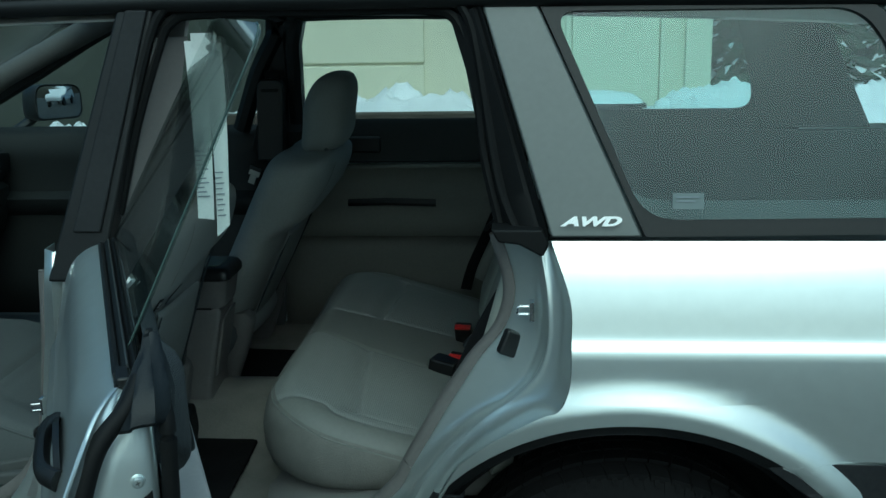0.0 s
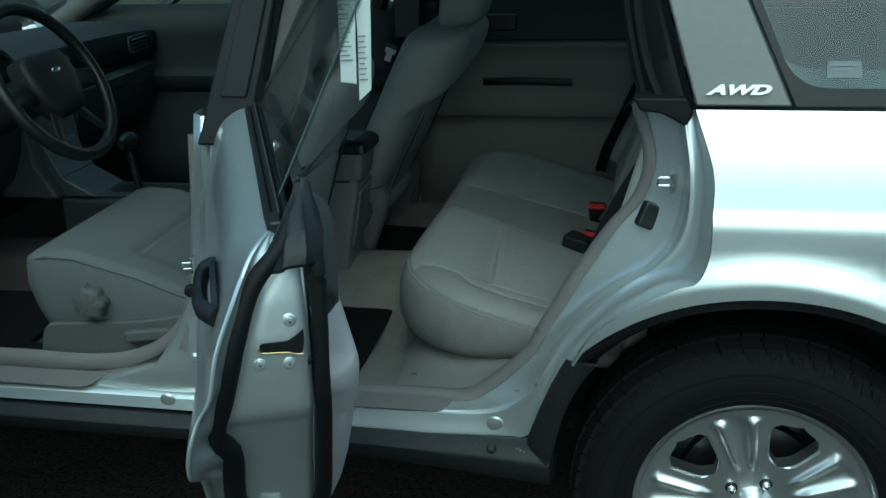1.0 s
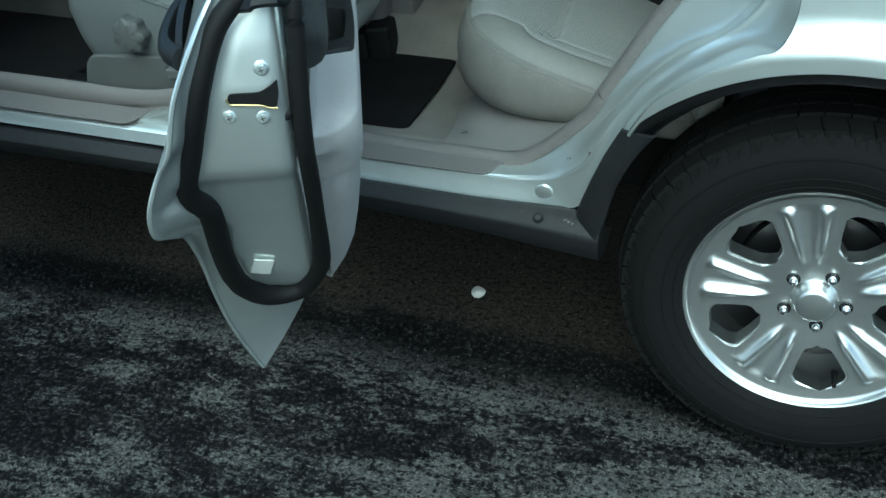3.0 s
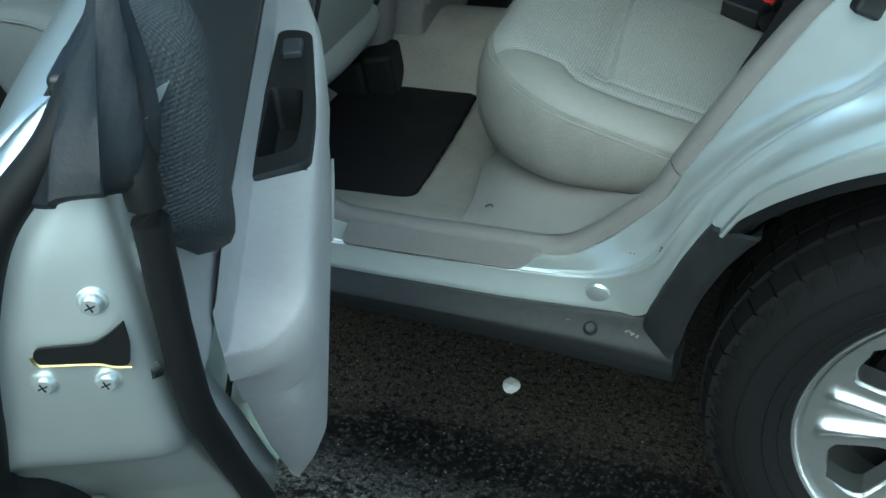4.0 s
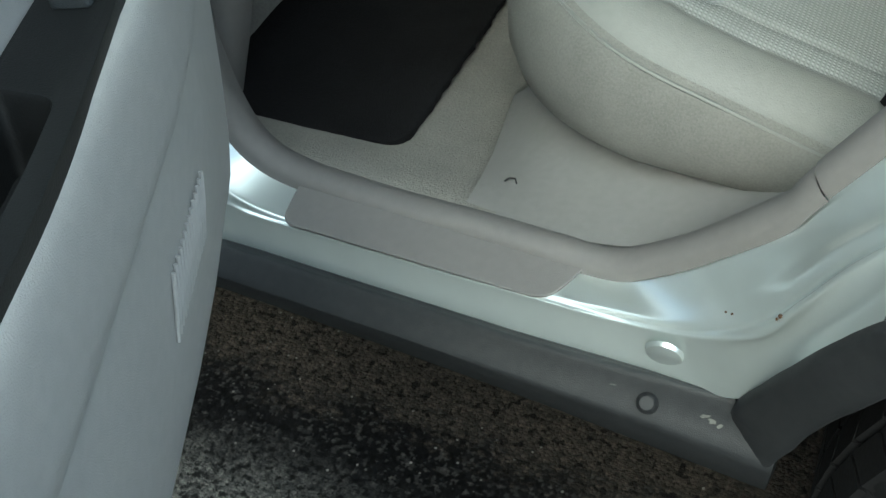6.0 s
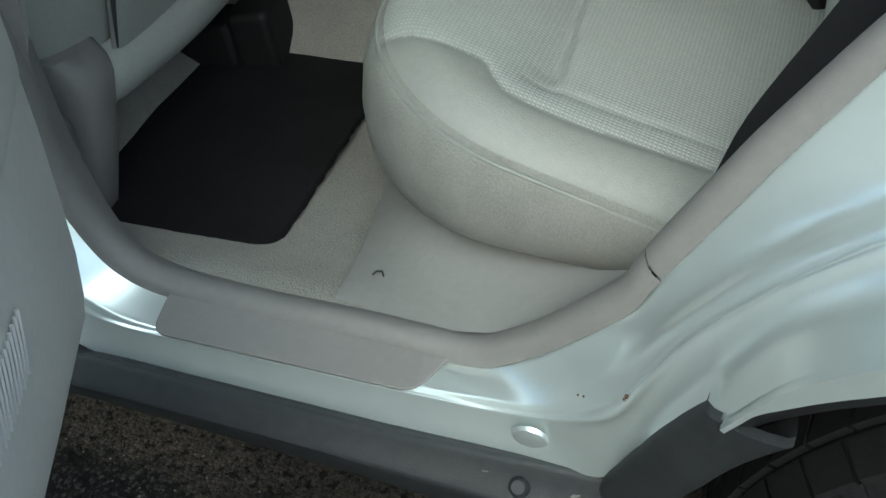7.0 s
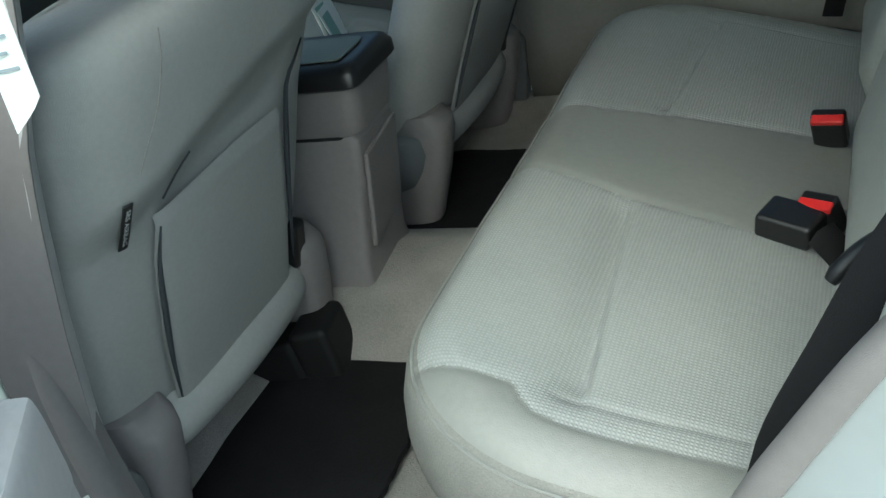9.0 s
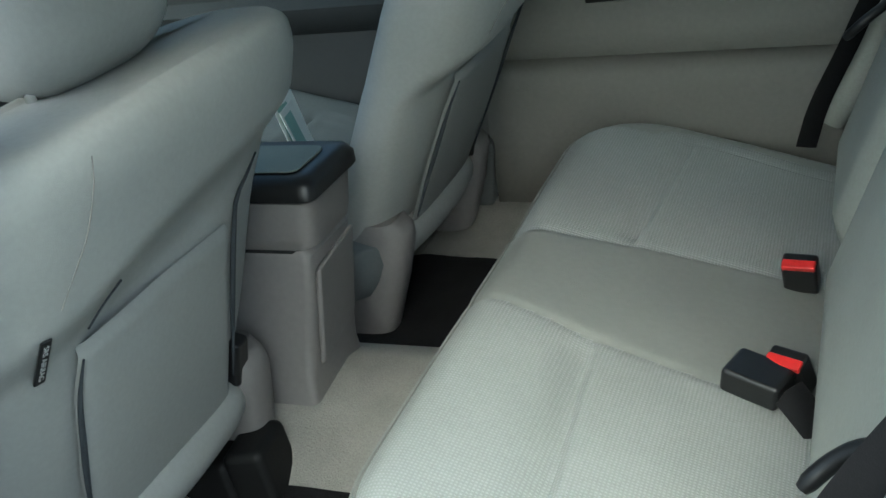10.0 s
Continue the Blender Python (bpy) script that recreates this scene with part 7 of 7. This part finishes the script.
page = sheet((-0.717, 0.008, 0), (-0.689, 0.016, 0), 1.114, 1.400, -0.004, "white printed sheet", 0.003)
sheet((-0.6915, 0.022, 0), (-0.668, 0.032, 0), 1.080, 1.395, 0.018, "white printed sheet folded in front", 0.004)
for k in range(15):
    z = 1.150 + 0.0075 * k
    part("print_line", moved(box(-0.011, 0.009 - 0.004 * (k % 3), -0.0004, 0.0004, -0.0011, 0.0011), pose(-0.703, 0.0105, z, 0, 0, 16)), ink, page)
for k in range(9):
    z = 1.115 + 0.009 * k
    part("print_line", moved(box(-0.007, 0.006 - 0.003 * (k % 2), -0.0004, 0.0004, -0.001, 0.001), pose(-0.680, 0.0265, z, 0, 0, 23)), ink, page)
part("tape", moved(box(-0.02, 0.02, -0.001, 0.001, -0.012, 0.012), pose(-0.688, 0.018, 1.400, 10, 0, 18)), paper_mat, st, "strip of tape on the glass")

# ---- the open front door ----
FSWING = Matrix.Translation((-2.03, 0.04, 0)) @ pose(0, 0, 0, 0, 0, -50) @ Matrix.Translation((2.03, -0.04, 0))
fdoor = new("front_door")
fdoor.parent = car
tagged(fdoor, "open silver front door with grey trim")
part("outer_skin", moved(grid_mesh([[(x, side_y(x, z, False), z) for x in np.linspace(-2.03, -1.03, 12)] for z in (0.42, 0.6, 0.75, 0.888, 0.904, 1.0, 1.06)]), FSWING), paint, fdoor, "silver outer skin", thick=0.003)
part("inner_trim", moved(grid_mesh([[(x, y, z) for x in np.linspace(-2.01, -1.05, 10)] for y, z in ((0.13, 0.46), (0.15, 0.6), (0.19, 0.72), (0.19, 0.85), (0.14, 0.88), (0.14, 1.05))]), FSWING), trim_light, fdoor, "light grey inner trim", thick=0.012)
part("end_panel", moved(prism([(-1.035, 0.03, 0.43), (-1.035, 0.13, 0.44), (-1.035, 0.13, 1.06), (-1.035, 0.08, 1.06), (-1.035, 0.01, 0.85)], (-0.01, 0, 0)), FSWING), paint, fdoor, "silver end panel", smooth=False)

# mirror on the far front door
mir = thing("door_mirror", "black door mirror on the far front door", "mirror")
MIRROR = pose(-1.738, 1.735, 1.14, 0, -2, -25)


def mirror_shell():
    """The housing: deep at the middle, drawn in to a rounded front."""
    rows = []
    for x, k in ((0.020, 0.93), (0.022, 0.98), (0.016, 1.0), (-0.02, 0.99), (-0.05, 0.90), (-0.075, 0.70), (-0.085, 0.40), (-0.087, 0.05)):
        rows.append([(x, p.x * k, p.y * k) for p in rounded([(-0.098, -0.055), (0.098, -0.064), (0.098, 0.050), (-0.092, 0.064)], [0.03, 0.04, 0.04, 0.045], 6)])
    return grid_mesh(rows, closed_u=True)


def mirror_pane():
    """A convex pane."""
    loop = rounded([(-0.090, -0.049), (0.090, -0.057), (0.090, 0.044), (-0.085, 0.057)], [0.026, 0.036, 0.036, 0.04], 6)
    return grid_mesh([[(0.0245 - ((p.x * k) ** 2 + (p.y * k) ** 2) / 4.5, p.x * k, p.y * k) for p in loop] for k in (1.0, 0.85, 0.7, 0.55, 0.4, 0.25, 0.1, 0.004)], closed_u=True)


part("housing", moved(mirror_shell(), MIRROR), black_trim, mir)
part("mirror_glass", moved(mirror_pane(), MIRROR), mirror_glass, mir, "convex mirror glass")
part("mirror_foot", moved(tube([(-0.04, -0.06, -0.05), (-0.06, -0.12, -0.085), (-0.07, -0.17, -0.10)], 0.022, 10, flat=0.7), MIRROR), black_trim, mir, "black mirror foot")

# ---- surroundings beyond the car ----
house = thing("garage", "beige garage wall with panelled door behind the car", "building")
part("wall", box(-2.42, 1.45, 8.0, 8.3, 0.0, 4.0), wall_paint, house, "beige painted wall", smooth=False)
# Added slab: stands in for an unidentified dark background left of the wall.
part("side_backdrop", box(-14, -2.43, 8.6, 8.9, 0.0, 4.0), dark_backdrop, house, "dark grey-green stand-in backdrop beside the garage", smooth=False)
for k in range(3):
    part("door_panel", box(-2.40, -1.1, 7.965, 8.0, 0.05 + 0.8 * k, 0.83 + 0.8 * k), wall_paint, house, "beige garage door panel", bevel=0.015)
for x in (0.18, 1.02):
    part("door_trim", box(x, x + 0.05, 7.955, 8.0, 0.0, 2.15), wall_paint, house, "beige door trim board", bevel=0.006)
part("door_trim", box(0.234, 1.016, 7.955, 8.0, 2.10, 2.15), wall_paint, house, "beige door trim board", bevel=0.006)
part("side_door", box(0.24, 1.01, 7.975, 8.0, 0.02, 2.09), wall_paint, house, "beige flat side door", bevel=0.006)
part("corner_board", box(1.24, 1.47, 7.93, 8.3, 0.0, 4.0), wall_paint, house, "beige corner board", bevel=0.01)
part("eaves_board", box(-2.42, 1.5, 7.85, 8.35, 3.95, 4.15), wall_paint, house, "beige eaves board", bevel=0.01)

chest = thing("storage_chest", "dark low storage chest topped with snow by the garage wall", "chest")
part("body", box(-0.25, 0.77, 6.98, 7.45, 0.0, 0.53), cladding, chest, bevel=0.02)
part("lid", box(-0.28, 0.80, 6.94, 7.48, 0.531, 0.565), cladding, chest, bevel=0.01)
part("snow_cap", grid_mesh([[(-0.27 + 1.06 * i / 16, 6.95 + 0.52 * j / 8, 0.562 + 0.09 * (math.sin(math.pi * i / 16) * math.sin(math.pi * j / 8)) ** 0.3 + 0.012 * noise.noise((i * 0.6, j * 0.6, 0.2))) for i in range(17)] for j in range(9)]), snow_mat, chest, "soft cap of snow")


sleepers = thing("sleeper_wall", "low dark timber retaining wall before the snow bank", "wall")
for k in range(3):
    part("sleeper", box(-3.3, -0.33, 6.40, 6.54, 0.19 * k, 0.186 + 0.19 * k), bark, sleepers, bevel=0.012)


def snow_bank(x0, x1, y, depth, crest, label, n=240):
    """A ploughed ridge of snow whose crest follows a table of heights, broken up into lumps."""
    rows = []
    for i in range(n + 1):
        x = x0 + (x1 - x0) * i / n
        h = lerp_table(crest, x) * (1 + 0.10 * noise.noise((x * 1.3, 3.1, 0.4)) + 0.10 * noise.noise((x * 4.1, 1.7, 2.2)))
        row = []
        for k in range(25):
            s = k / 24
            yy = y + depth * (s - 0.5)
            edge = math.sin(math.pi * s)
            lump = 0.14 * noise.noise((x * 3.3, yy * 3.3, 0.3)) + 0.07 * abs(noise.noise((x * 8, yy * 8, 0.9))) + 0.05 * noise.noise((x * 15, yy * 15, 1.9)) + 0.035 * noise.noise((x * 38, yy * 38, 4.9))
            row.append((x, yy + 0.05 * noise.noise((x * 6, s * 9, 5.0)), max(h * edge ** 0.6 + lump * edge, -0.02)))
        rows.append(row)
    return tagged(part("snow_bank", grid_mesh(rows), snow_mat), label, "snow", kind="stuff")


snow_bank(-9, 5.5, 7.25, 1.3, [(-9, 0.2), (-4.6, 0.25), (-3.4, 0.35), (-2.6, 0.45), (-2.1, 0.5), (-1.8, 0.54), (-1.36, 0.66), (-1.0, 0.56), (-0.7, 0.5), (-0.2, 0.4), (0.7, 0.42), (0.95, 0.52), (1.3, 0.62), (1.8, 0.62), (5.5, 0.5)], "ploughed white snow bank along the garage wall", 420)
snow_bank(-9.0, -4.2, -1.0, 3.5, [(-9, 0.4), (-4.2, 0.35)], "low snow heap in front of the parked car", 120)
# Out of view behind the camera; added so that paint and glass mirror snow.
snow_bank(-14, 16, -9.5, 3.0, [(-14, 0.8), (16, 0.7)], "unseen snow bank added for paint and glass to mirror")
snow_bank(-14, 34, 24, 6, [(-14, 1.0), (34, 1.0)], "far ploughed snow bank at the drive's end")


def conifer(at, height, seed, label):
    """A spruce: tapered trunk, tiers of drooping boughs in ragged clumps, and snow lying on them."""
    rng = random.Random(seed)
    tree = thing("spruce_tree", label, "tree", group="snowy trees", at=(*at, 0))
    part("trunk", tube([(0, 0, -0.05), (0.02, 0.01, height * 0.5), (0, 0, height * 0.97)], [0.04 * height ** 0.6, 0.025 * height ** 0.6, 0.01], 8), bark, tree, "grey-brown trunk")
    green, white = [], []
    for k in range(int(300 * height)):
        z = height * (0.06 + 0.92 * rng.random() ** 1.2)
        reach = (height - z) * 0.30 + 0.12
        a, d = rng.random() * 2 * math.pi, reach * (0.35 + 0.65 * rng.random() ** 0.6)
        size = 0.05 + 0.09 * rng.random()
        for out, lift, flat in ((green, 0.0, 0.45), (white, size * 0.22, 0.22)):
            if out is white and rng.random() < 0.35:
                continue
            b = bmesh.new()
            bmesh.ops.create_icosphere(b, subdivisions=1, radius=1)
            grow = 1.0 if out is green else 0.75
            for v in b.verts:
                f = 1 + 0.5 * rng.uniform(-1, 1)
                v.co = (v.co.x * size * 1.7 * f * grow, v.co.y * size * 0.75 * f * grow, v.co.z * size * flat * f)
            out.append(moved(b, Matrix.Translation((d * math.cos(a), d * math.sin(a), z - 0.35 * d + lift)) @ pose(0, 0, 0, 0, 22, math.degrees(a))))
    part("crown", joined(*green), needles, tree, "dark green needled boughs", smooth=False)
    part("snow_load", joined(*white), snow_mat, tree, "snow lying on the boughs", smooth=False)
    return tree


for k, (x, y, h) in enumerate(((2.4, 10.2, 4.6), (3.3, 11.6, 5.4), (4.3, 10.6, 4.2), (5.4, 11.8, 5.8), (6.6, 10.8, 4.8))):
    conifer((x, y), h, 11 + k, "dark spruce tree laden with fresh snow")


def suv(m):
    """A white off-road car parked far off, seen only in the door mirror."""
    c = thing("parked_suv", "white off-road car parked on the far side of the drive", "car")
    c.matrix_world = m
    def shell(prof, half, draw):
        return grid_mesh([[(x, -half + draw(z), z) for x, z in prof], [(x, -half * 0.5, z + 0.02) for x, z in prof], [(x, half * 0.5, z + 0.02) for x, z in prof], [(x, half - draw(z), z) for x, z in prof]], closed_u=False)
    side = [(-2.1, 0.42), (-2.18, 0.75), (-2.0, 0.98), (-1.1, 1.05), (1.95, 1.06), (2.15, 0.85), (2.15, 0.42)]
    part("body", prism([(p.x, -0.88, p.y) for p in rounded(side, 0.08, 4)], (0, 1.76, 0)), snow_mat, c, "white painted body", bevel=0.03)
    part("cabin", prism([(p.x, -0.76, p.y) for p in rounded([(-1.05, 1.061), (-0.45, 1.66), (1.75, 1.70), (2.02, 1.061)], 0.08, 4)], (0, 1.52, 0)), snow_mat, c, "white cabin", bevel=0.04)
    for y in (-0.765, 0.755):
        for x0, x1, x2, x3 in ((-0.78, 0.10, 0.10, -0.32), (0.20, 1.0, 1.0, 0.20), (1.1, 1.78, 1.62, 1.1)):
            part("side_window", prism([(x0, y, 1.13), (x1, y, 1.13), (x2, y, 1.56), (x3, y, 1.56)], (0, 0.01, 0)), black_trim, c)
    part("rear_window", prism([(2.005, -0.6, 1.16), (2.005, 0.6, 1.16), (1.82, 0.55, 1.58), (1.82, -0.55, 1.58)], (0.02, 0, 0)), black_trim, c)
    for x in (-1.35, 1.35):
        for y in (-0.86, 0.86):
            part("wheel", lathe([(0.0, -0.1), (0.2, -0.1), (0.24, -0.11), (0.33, -0.09), (0.34, 0.0), (0.33, 0.09), (0.24, 0.11), (0.2, 0.1), (0.0, 0.1)], 28, (x, y, 0.34)), rubber, c)
    part("bumper", moved(box(-0.08, 0.08, -0.86, 0.86, -0.12, 0.12), Matrix.Translation((2.18, 0, 0.5))), cladding, c, bevel=0.04)
    return c


suv(pose(22.0, 8.4, 0, 0, 0, 38))

# stones on the ground
def pebble(at, r, mat, label):
    bm = bmesh.new()
    bmesh.ops.create_icosphere(bm, subdivisions=2, radius=r)
    for v in bm.verts:
        v.co *= 1 + 0.35 * noise.noise(v.co * 60 + Vector(at) * 9)
        v.co.z *= 0.6
    ob = part("stone", bm, mat, None, smooth=False)
    ob.location = (at[0], at[1], r * 0.45)
    return tagged(ob, label, "stone")


pebble((-0.682, 0.36, 0), 0.017, pale_stone, "pale quartz pebble on the asphalt")
